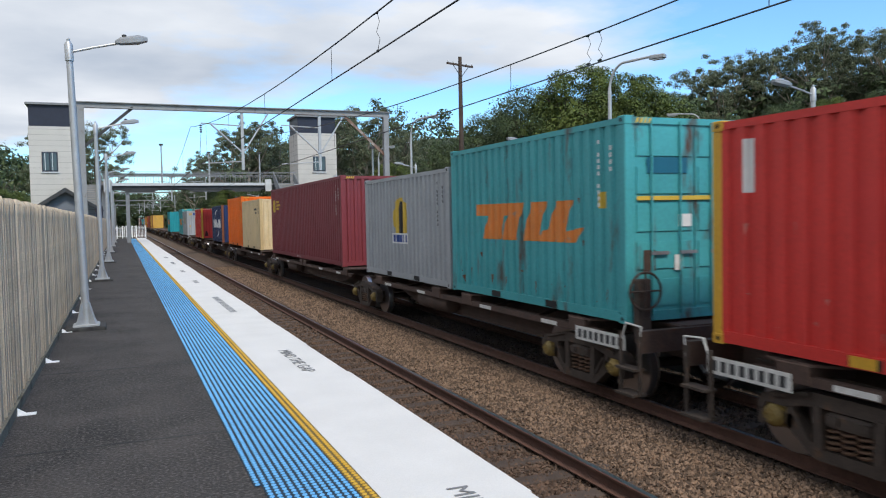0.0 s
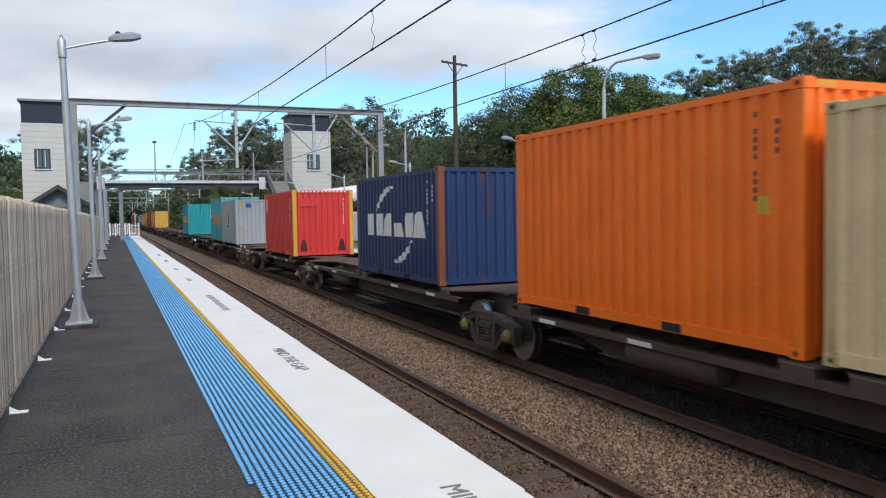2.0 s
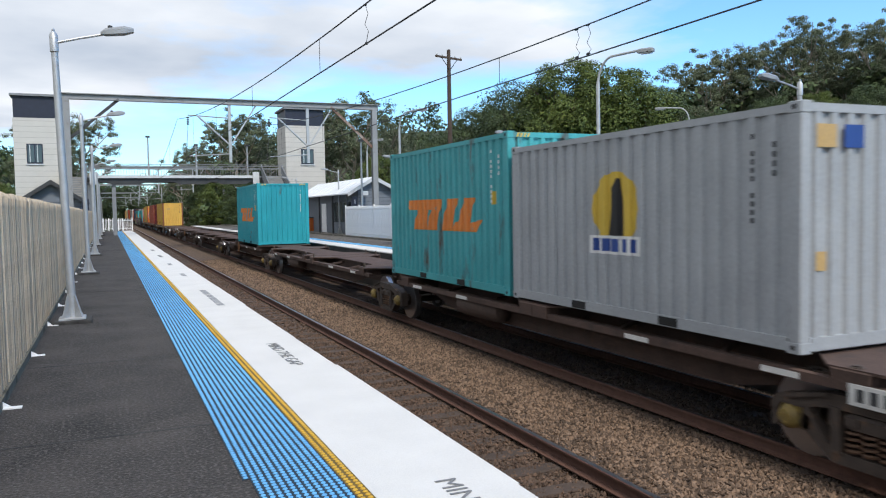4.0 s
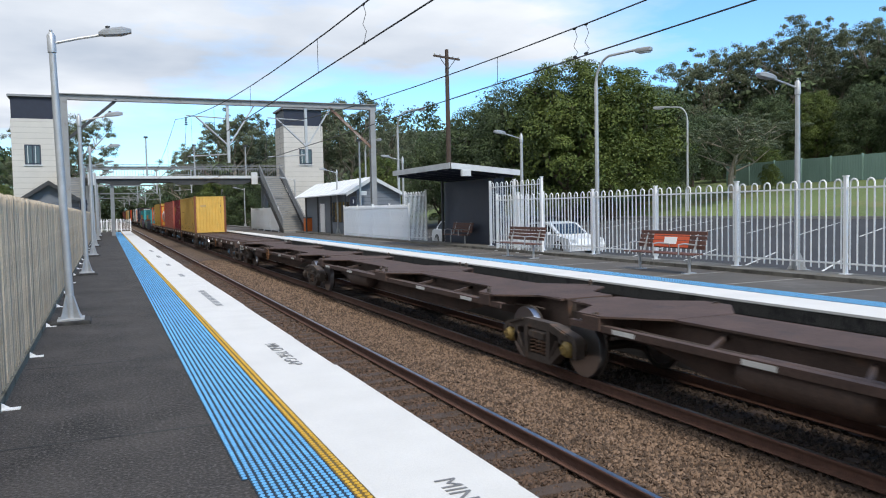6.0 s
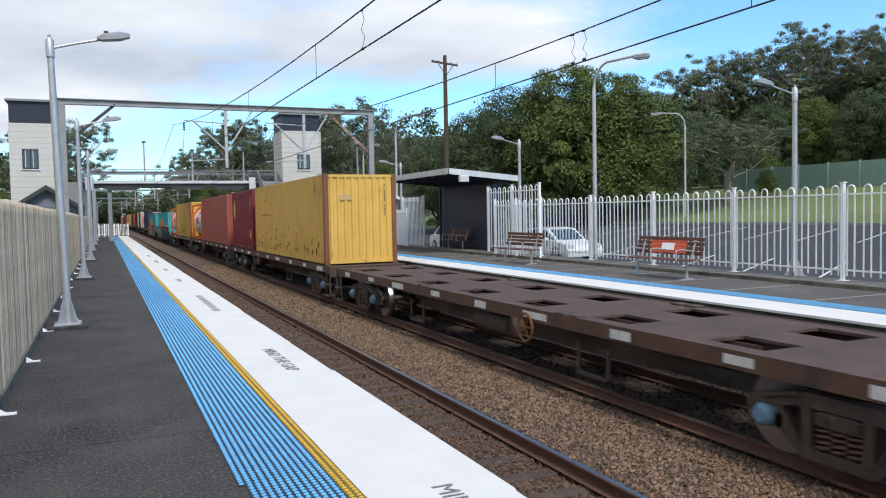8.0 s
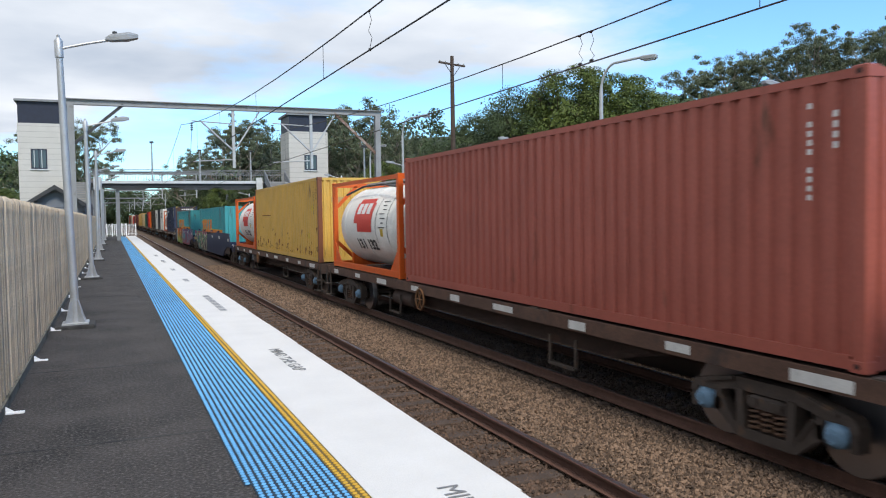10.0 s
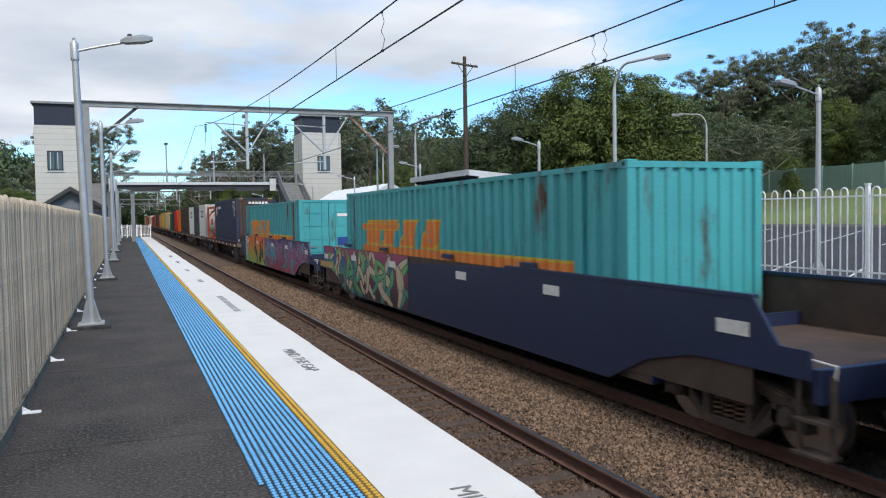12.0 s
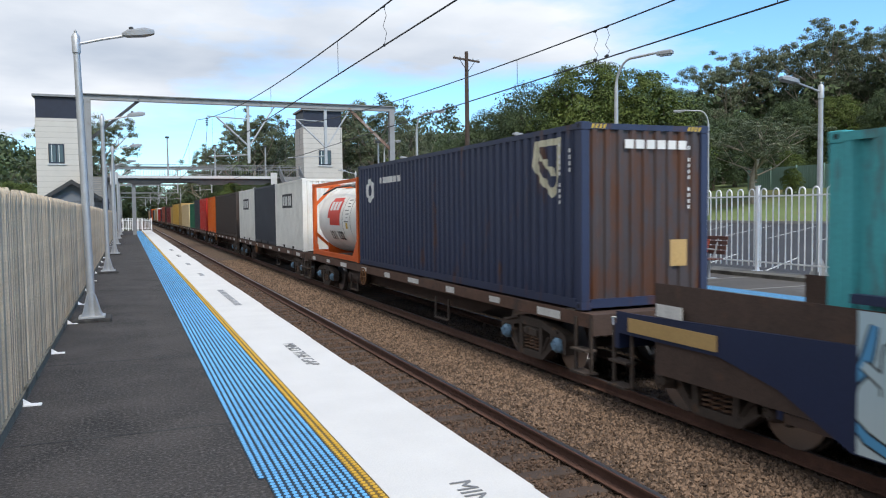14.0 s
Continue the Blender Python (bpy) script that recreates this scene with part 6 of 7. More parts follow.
def skeletal(u0, u1, bogies, cap="yellow", ends=(False, False), bare=False, brake=False, label="sooty brown skeletal container wagon section"):
    """A spine with outriggers for the container corners and a thin outer rail along each side."""
    w, a, b = wagon_base(u0, u1, label, bogies, cap, "articulated container wagons")
    a, b = a + 0.12, b - 0.12
    seats = (a + 1.6, a + 7.35, b - 7.35, b - 1.6)
    part("centre_sill", Geo().box(-0.42, 0.42, a, b, 0.64, 1.08), wagon_brown, w)
    part("spine_plate", Geo().box(-0.54, 0.54, a + 0.05, b - 0.05, 1.08, 1.114), wagon_deck, w)
    for s in (-1, 1):
        belly = [(a + 1.9, 0.84), (a + 3.6, 0.52), (b - 3.6, 0.52), (b - 1.9, 0.84), (b - 1.9, 0.90), (a + 1.9, 0.90)]
        part("side_web", Geo().prism(belly, "x", s * 0.80 - 0.012, s * 0.80 + 0.012), wagon_brown, w)
        part("side_rail", Geo().box(s * 1.20 - 0.012, s * 1.20 + 0.012, a + 1.0, b - 1.0, 0.89, 0.985).box(min(s * 1.10, s * 1.19), max(s * 1.10, s * 1.19), a + 1.0, b - 1.0, 0.965, 0.983), wagon_deck, w)
        part("web_flange", Geo().box(min(s * 0.74, s * 1.10), max(s * 0.74, s * 1.10), a + 2.0, b - 2.0, 0.895, 0.91), wagon_brown, w)
        for yy in (a + 2.2, a + 4.6, b - 5.0, b - 2.6):
            part("reflector_strip", Geo().box(s * 1.215 - 0.002, s * 1.215 + 0.002, yy, yy + 0.5, 0.90, 0.965), white_mark, w, "grubby white reflector strip")
        for k in range(1, 6):
            yy = a + 1.6 + k * (b - a - 3.2) / 6
            part("strut", Geo().beam((s * 0.42, yy + 0.25, 0.99), (s * 1.19, yy - 0.25, 0.945), 0.06, 0.05), wagon_brown, w)
        for yy in seats:
            part("corner_seat", Geo().cbox(min(s * 1.0, s * 1.235), max(s * 1.0, s * 1.235), yy - 0.22, yy + 0.22, 0.90, 1.105, 0.012), wagon_deck, w)
            part("twistlock", Geo().lathe([(0.07, 1.10), (0.07, 1.125), (0.035, 1.13), (0.035, 1.145 if not bare else 1.18), (0.05, 1.146 if not bare else 1.19), (0.02, 1.148 if not bare else 1.24)], 8, "z", (s * 1.13, yy, 0)), bogie_mat, w, "rusty twistlock")
    for j, yy in enumerate(seats[1:3]):
        plate = [(1.22, yy - 0.24), (1.22, yy + 0.24), (0.54, yy + 0.95), (-0.54, yy + 0.95), (-1.22, yy + 0.24), (-1.22, yy - 0.24), (-0.54, yy - 0.95), (0.54, yy - 0.95)]
        part("outrigger", Geo().prism(plate, "z", 1.088 + 0.005 * j, 1.119 + 0.005 * j), wagon_deck, w)
        for q in (yy - 0.15 - 0.03 * j, yy + 0.15 + 0.03 * j):
            part("outrigger_web", Geo().prism([(-1.18, 1.088), (1.18, 1.088), (1.18, 0.96), (0.45, 0.80), (-0.45, 0.80), (-1.18, 0.96)], "y", q - 0.012, q + 0.012), wagon_brown, w)
    for e, end in ((-1, a), (1, b)):
        d = -e
        # end platform, cut away at its corners
        part("end_platform", Geo().prism([(-0.45, end), (0.45, end), (0.60, end + d * 0.75), (1.22, end + d * 1.25), (1.22, end + d * 1.85), (0.54, end + d * 2.6), (-0.54, end + d * 2.6), (-1.22, end + d * 1.85), (-1.22, end + d * 1.25), (-0.60, end + d * 0.75)], "z", 1.09, 1.12), wagon_deck, w)
        for q in (1.35, 1.72):
            part("end_web", Geo().prism([(-1.18, 1.088), (1.18, 1.088), (1.18, 0.96), (0.5, 0.84), (-0.5, 0.84), (-1.18, 0.96)], "y", end + d * q - 0.012, end + d * q + 0.012), wagon_brown, w)
        if ends[0 if e < 0 else 1]:
            part("head_stock", Geo().box(-1.25, 1.25, end - 0.06, end + 0.06, 0.80, 1.10), wagon_brown, w)
            for s in (-1, 1):
                q0, q1 = sorted((end + d * 0.35, end + d * 1.6))
                nb = part("number_board", Geo().box(s * 1.235 - 0.008, s * 1.235 + 0.008, q0, q1, 0.78, 0.985), white_mark, w, "grubby white board with dark code bars")
                for k in range(8):
                    part("code_bar", Geo().box(s * 1.246 - 0.002, s * 1.246 + 0.002, q0 + 0.07 + k * 0.145, q0 + 0.15 + k * 0.145, 0.82, 0.945), dark_steel, nb)
            coupler(w, end, e)
            end_steps(w, end, e)
            if brake:
                part("brake_wheel", Geo().path([(-1.05 + 0.26 * math.cos(q), end + d * 0.12, 1.62 + 0.26 * math.sin(q)) for q in (2 * math.pi * k / 20 for k in range(21))], 0.018, 6).tube((-1.3, end + d * .12, 1.62), (-0.8, end + d * .12, 1.62), .014, None, 5).tube((-1.05, end + d * .12, 1.36), (-1.05, end + d * .12, 1.88), .014, None, 5), bogie_mat, w, "round hand-brake wheel")
                part("brake_stand", Geo().cbox(-1.14, -0.92, min(end + d * .16, end + d * .28), max(end + d * .16, end + d * .28), 0.90, 1.78, 0.012), bogie_mat, w)
        else:
            part("joint_bearer", Geo().lathe([(0.34, 0.62), (0.36, 0.9), (0.30, 1.1)], 14, "z", (0, end, 0)), bogie_mat, w)
    part("air_reservoir", Geo().lathe([(0.04, -0.92), (0.17, -0.88), (0.215, -0.78), (0.215, 0.78), (0.17, 0.88), (0.04, 0.92)], 16, "y", (-0.96, b - 5.2, 0.76)), wagon_brown, w, "", None, True)
    if brake is None:
        hw = Geo().path([(-1.28, a + 7.0 + 0.24 * math.cos(q), 0.86 + 0.24 * math.sin(q)) for q in (2 * math.pi * k / 18 for k in range(19))], 0.018, 6)
        for k in range(3):
            q = math.pi * k / 3
            hw.tube((-1.28, a + 7.0 + 0.24 * math.cos(q), 0.86 + 0.24 * math.sin(q)), (-1.28, a + 7.0 - 0.24 * math.cos(q), 0.86 - 0.24 * math.sin(q)), 0.012, None, 5)
        hw.tube((-1.29, a + 7.0, 0.86), (-0.9, a + 7.0, 0.86), 0.02, None, 6)
        part("brake_wheel", hw, surface_rustwheel, w, "rusty round hand-brake wheel")
    part("brake_pipe", Geo().path([(-0.6, a + 0.5, 0.9), (-0.9, a + 2.6, 0.93), (-0.9, b - 2.6, 0.93), (-0.6, b - 0.5, 0.9)], 0.022, 6), bogie_mat, w)
    return w


def flat_wagon(u0, u1, bogies, cap="blue", brake=12.0, label="brown full-decked container flat wagon"):
    w, a, b = wagon_base(u0, u1, label, bogies, cap, "container flat wagons")
    for s in (-1, 1):
        pts = [(a, 0.91), (b, 0.91), (b, 1.125), (a, 1.125)]
        part("side_sill", Geo().prism(pts, "x", s * 1.22 - 0.02, s * 1.22 + 0.02), sill_rust, w)
        for k in range(9):
            yy = a + 0.9 + k * (b - a - 2.2) / 8
            part("sill_marking", Geo().box(s * 1.244 - 0.002, s * 1.244 + 0.002, yy, yy + (0.45 if k % 3 else 0.75), 0.94 + 0.02 * (k % 2), 1.07), white_mark, w, "grubby white marking plate")
        for yy in (a + 5.8, b - 6.6):
            part("truss_bracket", Geo().beam((s * 1.15, yy, 0.75), (s * 1.15, yy, 0.30), 0.03, 0.06).beam((s * 1.15, yy + 0.75, 0.75), (s * 1.15, yy + 0.75, 0.30), 0.03, 0.06).box(s * 1.15 - 0.04, s * 1.15 + 0.04, yy, yy + 0.75, 0.27, 0.31), bogie_mat, w)
        part("under_frame", Geo().prism([(a + 3.6, 0.86), (a + 5.6, 0.45), (b - 5.6, 0.45), (b - 3.6, 0.86), (b - 3.6, 1.07), (a + 3.6, 1.07)], "x", s * 0.55 - 0.01, s * 0.55 + 0.01), wagon_brown, w)
        for yy in (a + 0.6, a + 6.6, a + 6.95, b - 6.6, b - 0.6):
            part("twistlock_pad", Geo().cbox(s * 1.13 - 0.10, s * 1.13 + 0.10, yy - 0.13, yy + 0.13, 1.118, 1.148, 0.008), bogie_mat, w)
    part("centre_sill", Geo().box(-0.25, 0.25, a, b, 0.60, 1.07), wagon_brown, w)
    deck = Geo()
    for k in range(8):
        y0, y1 = a + k * (b - a) / 8 + 0.0, a + (k + 1) * (b - a) / 8
        m = (y0 + y1) / 2
        deck.box(-1.2, 1.2, y0, m - 0.45, 1.075, 1.115).box(-1.2, -0.95, m - 0.45, m + 0.45, 1.075, 1.115).box(-0.35, 0.35, m - 0.45, m + 0.45, 1.075, 1.115).box(0.95, 1.2, m - 0.45, m + 0.45, 1.075, 1.115).box(-1.2, 1.2, m + 0.45, y1, 1.075, 1.115)
    part("deck_plate", deck, wagon_deck, w, "worn steel deck with openings")
    part("air_reservoir", Geo().lathe([(0.05, -0.7), (0.2, -0.62), (0.21, 0.62), (0.05, 0.7)], 14, "y", (-0.9, a + brake + 1.65, 0.66)), wagon_brown, w, "", None, True)
    wheel = Geo().path([(-1.27, a + brake + 0.24 * math.cos(q), 0.80 + 0.24 * math.sin(q)) for q in (2 * math.pi * k / 18 for k in range(19))], 0.02, 6)
    for k in range(3):
        q = math.pi * k / 3
        wheel.tube((-1.27, a + brake + 0.24 * math.cos(q), 0.80 + 0.24 * math.sin(q)), (-1.27, a + brake - 0.24 * math.cos(q), 0.80 - 0.24 * math.sin(q)), 0.013, None, 5)
    part("brake_wheel", wheel, surface_rustwheel, w, "rusty round hand-brake wheel")
    for e, end in ((-1, a), (1, b)):
        part("head_stock", Geo().box(-1.25, 1.25, end - 0.05, end + 0.05, 0.80, 1.12), wagon_brown, w)
        coupler(w, end, e)
        end_steps(w, end, e, False)
    return w


sill_rust = surface("rust_brown_wagon_sill", (0.105, 0.055, 0.036), 0.8, vary=0.45, scale=2.5, fine=40, bump=0.2, spots=(0.055, 0.035, 0.028), spot_amount=0.54, spot_scale=2)
surface_rustwheel = surface("rusty_handwheel", (0.20, 0.09, 0.035), 0.8, vary=0.3)


def spray_paint(name, top, bottom):
    """Sprayed colour that fades from one hue to another up the panel, with soft cloudy overspray."""
    m = bpy.data.materials.new(name)
    m.use_nodes = True
    nt, ln = m.node_tree.nodes, m.node_tree.links
    p = nt["Principled BSDF"]
    p.inputs["Roughness"].default_value = 0.55
    co, sp, n = nt.new("ShaderNodeTexCoord"), nt.new("ShaderNodeSeparateXYZ"), nt.new("ShaderNodeTexNoise")
    n.inputs["Scale"].default_value, n.inputs["Detail"].default_value = 1.7, 3
    ln.new(co.outputs["Object"], sp.inputs[0])
    ln.new(co.outputs["Object"], n.inputs["Vector"])
    ad = nt.new("ShaderNodeMath")
    ad.operation = "MULTIPLY_ADD"
    ln.new(n.outputs[0], ad.inputs[0])
    ad.inputs[1].default_value = 0.9
    ln.new(sp.outputs[2], ad.inputs[2])
    rg = nt.new("ShaderNodeMapRange")
    rg.inputs["From Min"].default_value, rg.inputs["From Max"].default_value = 0.85, 2.0
    ln.new(ad.outputs[0], rg.inputs["Value"])
    mx = nt.new("ShaderNodeMix")
    mx.data_type = "RGBA"
    ln.new(rg.outputs[0], mx.inputs[0])
    mx.inputs[6].default_value, mx.inputs[7].default_value = (*bottom, 1), (*top, 1)
    ln.new(mx.outputs[2], p.inputs["Base Color"])
    return m


def spray(w, ya, yb, y0, y1, a, b, piece, seed):
    """A graffiti piece on the near side of a well wagon from ya to yb: ground colours, bold strokes and their outlines."""
    ground_m, fills, line_m, step, bold = piece
    rg = random.Random(seed)

    def floor_z(y):
        d = min(y - y0, y1 - y)
        return float(np.interp(d, [0.3, 1.2, 2.1], [0.985, 0.785, 0.365])) + 0.01
    ys = [ya + (yb - ya) * k / 40 for k in range(41)]
    g = Geo()
    g.add([v for y in ys for v in ((-1.3585, y, floor_z(y)), (-1.3585, y, 1.735))], [(2 * i, 2 * i + 2, 2 * i + 3, 2 * i + 1) for i in range(40)])
    part("graffiti_ground", g, ground_m, w, "sprayed background colours")

    def ribbon(geo, pts, width, x):
        pts = [Vector((0, p[0], p[1])) for p in pts]
        fine = []
        for i in range(len(pts) - 1):
            p0, p1, p2, p3 = pts[max(i - 1, 0)], pts[i], pts[i + 1], pts[min(i + 2, len(pts) - 1)]
            for k in range(6):
                t = k / 6
                fine.append(0.5 * ((2 * p1) + (p2 - p0) * t + (2 * p0 - 5 * p1 + 4 * p2 - p3) * t * t + (3 * p1 - p0 - 3 * p2 + p3) * t ** 3))
        fine.append(pts[-1])
        vs = []
        for i, p in enumerate(fine):
            d = (fine[min(i + 1, len(fine) - 1)] - fine[max(i - 1, 0)]).normalized()
            nrm = Vector((0, -d.z, d.y))
            wd = width * (0.55 + 0.6 * math.sin(math.pi * (i + 0.6) / (len(fine) + 0.2)))
            for e in (-1, 1):
                q = p + nrm * wd * e
                yy = min(max(q.y, ya), yb)
                vs.append((x, yy, min(max(q.z, floor_z(yy)), 1.735)))
        geo.add(vs, [(2 * i, 2 * i + 2, 2 * i + 3, 2 * i + 1) for i in range(len(fine) - 1)])

    n = max(2, int((yb - ya) / step))
    layer = 0
    for k in range(n):
        cy = ya + (k + 0.5) * (yb - ya) / n
        for j in range(3 if step < 1 else 2):
            pts = [(cy + rg.uniform(-0.6, 0.6), 0.45 + 1.2 * t + rg.uniform(-0.16, 0.16)) for t in ((0, 0.3, 0.65, 1) if j < 2 else (0.5, 0.7, 0.4, 0.6))]
            wd = rg.uniform(0.07, 0.13) * bold
            layer += 1
            x = -1.3590 - 0.00006 * layer
            line, fill = Geo(), Geo()
            ribbon(line, pts, wd + 0.03, x)
            ribbon(fill, pts, wd, x - 0.00003)
            m = fills[rg.randrange(len(fills))]
            st = part("graffiti_stroke", fill, m, w)
            part("graffiti_outline", line, line_m, st)


def well_wagon(u0, u1, bogies, tags=(), seeded=False, label="navy blue well wagon covered in graffiti"):
    w, a, b = wagon_base(u0, u1, label, bogies, "plain", "well wagons")
    y0, y1 = bogies[0] - (u0 + u1) / 2, bogies[1] - (u0 + u1) / 2
    navy = PAINT["well"]
    for s in (-1, 1):
        up = [(a + 0.7, 1.28), (a + 1.05, 1.75), (a + 7.0, 1.75), (b - 0.7, 1.28)]
        part("side_upper", Geo().prism(up, "x", s * 1.335 - 0.02, s * 1.335 + 0.02), navy, w)
        low = [(a + 0.3, 0.98), (y0 + 0.3, 0.98), (y0 + 1.2, 0.78), (y0 + 2.1, 0.36), (y1 - 2.1, 0.36), (y1 - 1.2, 0.78), (y1 - 0.3, 0.98), (b - 0.3, 0.98), (b - 0.3, 1.268), (a + 0.3, 1.268)]
        part("side_lower", Geo().prism(low, "x", s * 1.335 - 0.02, s * 1.335 + 0.02), navy, w)
        part("side_lining", Geo().box(s * 1.308 - 0.004, s * 1.308 + 0.004, a + 1.1, b - 1.1, 0.55, 1.74), wagon_brown, w, "grimy brown inner face")
        part("side_lip", Geo().box(s * 1.335 - 0.02, s * 1.335 + s * 0.03 + 0.02, a + 0.3, b - 0.3, 1.262, 1.285), navy, w)
        part("top_chord", Geo().box(s * 1.32 - 0.05, s * 1.32 + 0.045, a + 1.05, a + 7.0, 1.745, 1.79), navy, w)
        for k, yy in enumerate((a + 1.1, y0 + 3.4, (y0 + y1) / 2 - 2.2, (y0 + y1) / 2 + 2.2, y1 - 3.4, b - 1.7)):
            part("marking_plate", Geo().box(s * 1.372 - 0.004, s * 1.372 + 0.004, yy, yy + 0.5, 1.40 - 0.08 * (k in (0, 5)), 1.56 - 0.08 * (k in (0, 5))), white_mark, w, "grubby white plate")
            if 0 < k < 5:
                part("lift_bracket", Geo().box(s * 1.30 - 0.05, s * 1.30 + 0.05, yy + 0.9, yy + 1.35, 1.79, 1.88), navy, w)
        part("data_panel", Geo().box(s * 1.372 - 0.004, s * 1.372 + 0.004, b - 2.3, b - 0.6, 1.03, 1.22), PAINT["tan"], w, "faded tan data panel")
    for g0, g1, piece, seed in tags:
        spray(w, max(g0, a + 0.5), min(g1, b - 0.5), y0, y1, a, b, piece, seed)
    part("well_floor", Geo().box(-1.28, 1.28, y0 + 1.2, y1 - 1.2, 0.42, 0.53), wagon_brown, w)
    for d, q in ((1, y0), (-1, y1)):
        part("bulkhead", Geo().box(-1.31, 1.31, min(q + d * 1.15, q + d * 1.2), max(q + d * 1.15, q + d * 1.2), 0.45, 1.25), navy, w)
    for q0, q1 in ((a + 0.3, y0 + 1.15), (y1 - 1.15, b - 0.3)):
        part("end_deck", Geo().box(-1.31, 1.31, q0, q1, 1.0, 1.06), wagon_brown, w)
        if seeded and q0 < 0:
            part("brake_cylinder", Geo().lathe([(0.05, -0.45), (0.16, -0.42), (0.16, 0.30), (0.07, 0.42)], 12, "x", (0.1, (q0 + q1) / 2, 1.24)), wagon_brown, w, "", None, True)
    for q in (a + 0.2, b - 0.3):
        part("end_sill", Geo().box(-1.31, 1.31, q, q + 0.1, 0.75, 1.10), navy, w)
    for e, end in ((-1, a), (1, b)):
        coupler(w, end + e * -0.1, e)
        end_steps(w, end - e * 0.1, e)
    return w

# ---- the make-up of the train, front to rear (metres along it) ----
C20, C40, C48, STD, HC = 6.058, 12.192, 14.63, 2.591, 2.896
skeletal(-7.6, 7.7, [-5.6, 5.4], ends=(False, True))
skeletal(8.4, 21.7, [10.2, 21.7], ends=(True, False), brake=True)
skeletal(21.7, 37.3, [37.3])
skeletal(37.3, 53.1, [53.1])
skeletal(53.1, 68.7, [68.7])
skeletal(68.7, 82.3, [80.7], ends=(False, True))
skeletal(83.0, 98.4, [84.6, 98.4], ends=(True, False))
skeletal(98.4, 114.5, [114.5], bare=True)
skeletal(114.5, 130.5, [130.5], brake=None)
skeletal(130.5, 145.85, [145.85], "plain", bare=True)
skeletal(145.85, 161.4, [159.9], "plain", ends=(False, True), bare=True, brake=None)
for a, b, p, q in ((162.4, 181.7, 164.5, 179.6), (182.5, 202.4, 184.7, 199.6), (203.2, 223.4, 205.3, 221.3), (224.2, 243.6, 226.4, 241.8)):
    flat_wagon(a, b, [p, q], brake=7.95 if a < 165 else 12.0)

red1 = container(1.1, C20, STD, "red", "red shipping container with yellow corner posts", "amber")
toll1 = container(8.85, C20, HC, "teal", "teal shipping container with ribbed doors", None, True, hc=True)
grey1 = container(15.05, C20, STD, "grey", "pale grey shipping container with a yellow badge")
maroon = container(23.7, C40, HC, "maroon", "long maroon shipping container", hc=True)
cream = container(39.25, C20, STD, "cream", "cream shipping container with rust at its corners", "creampost")
orange = container(45.55, C20, HC, "orange", "bright orange shipping container", hc=True)
cma = container(55.1, C20, STD, "navy", "navy shipping container with flaked white lettering", "rusty")
red2 = container(69.8, C20, STD, "red", "red shipping container with yellow corner posts", "amber")
grey2 = container(85.3, C20, STD, "grey", "pale grey shipping container with a yellow badge")
toll2 = container(91.5, C20, HC, "teal", "teal shipping container with orange lettering", hc=True)
toll3 = container(116.05, C20, HC, "teal_bright", "bright teal shipping container with orange lettering", hc=True)
yel1 = container(183.1, C40, HC, "yellow", "long rust-streaked yellow shipping container", "rusty")
crim = container(196.0, C20, HC, "crimson", "crimson shipping container with a gold emblem")
oxide = container(204.0, C40, HC, "oxide", "long faded red-oxide shipping container")
tank(216.65, "white tank container in an orange steel frame")
yel2 = container(224.55, C40, HC, "yellow", "long rust-streaked yellow shipping container", "rusty")
tank(237.2, "white tank container in an orange steel frame")
BLACK, CREAM = spray_paint("spray_black", (0.03, 0.03, 0.03), (0.02, 0.02, 0.02)), spray_paint("spray_cream", (0.55, 0.46, 0.34), (0.50, 0.38, 0.26))
G1 = (spray_paint("spray_ground_green", (0.30, 0.05, 0.13), (0.025, 0.025, 0.025)),
      [CREAM, spray_paint("spray_green_teal", (0.03, 0.08, 0.30), (0.10, 0.32, 0.08)), CREAM, spray_paint("spray_teal", (0.16, 0.42, 0.10), (0.03, 0.22, 0.24))], BLACK, 0.62, 1.0)
G2 = (spray_paint("spray_ground_purple", (0.10, 0.03, 0.12), (0.30, 0.03, 0.05)),
      [spray_paint("spray_sky_teal", (0.05, 0.33, 0.42), (0.04, 0.25, 0.30)), spray_paint("spray_violet", (0.13, 0.04, 0.17), (0.36, 0.05, 0.08)), spray_paint("spray_pink", (0.20, 0.06, 0.20), (0.42, 0.10, 0.13))], spray_paint("spray_pale", (0.30, 0.42, 0.45), (0.10, 0.05, 0.08)), 0.62, 1.0)
FADE = spray_paint("spray_orange_to_green", (0.80, 0.15, 0.015), (0.32, 0.48, 0.10))
PALE = spray_paint("spray_pale_blue", (0.42, 0.56, 0.62), (0.50, 0.60, 0.62))
G3 = (FADE, [FADE, FADE, FADE, BLACK], BLACK, 1.05, 1.7)
G4 = (PALE, [PALE, PALE, spray_paint("spray_mid_blue", (0.08, 0.30, 0.55), (0.10, 0.35, 0.60))], BLACK, 0.35, 0.6)
well_wagon(244.2, 266.0, [245.9, 264.3], [(256.4 - 255.1, 264.95 - 255.1, G1, 5)])
well_wagon(266.4, 287.9, [268.0, 285.9], [(267.4 - 277.15, 277.2 - 277.15, G2, 9), (277.25 - 277.15, 283.0 - 277.15, G3, 14), (283.01 - 277.15, 283.75 - 277.15, G4, 3)], True)
w1 = container(247.7, C48, HC, "teal", "long weathered teal container with an orange band", z=0.55, ribs=0.40)
w2 = container(269.6, C48, HC, "teal", "long weathered teal container with an orange band", None, True, z=0.55, ribs=0.40)
flat_wagon(288.4, 308.0, [290.5, 305.6])
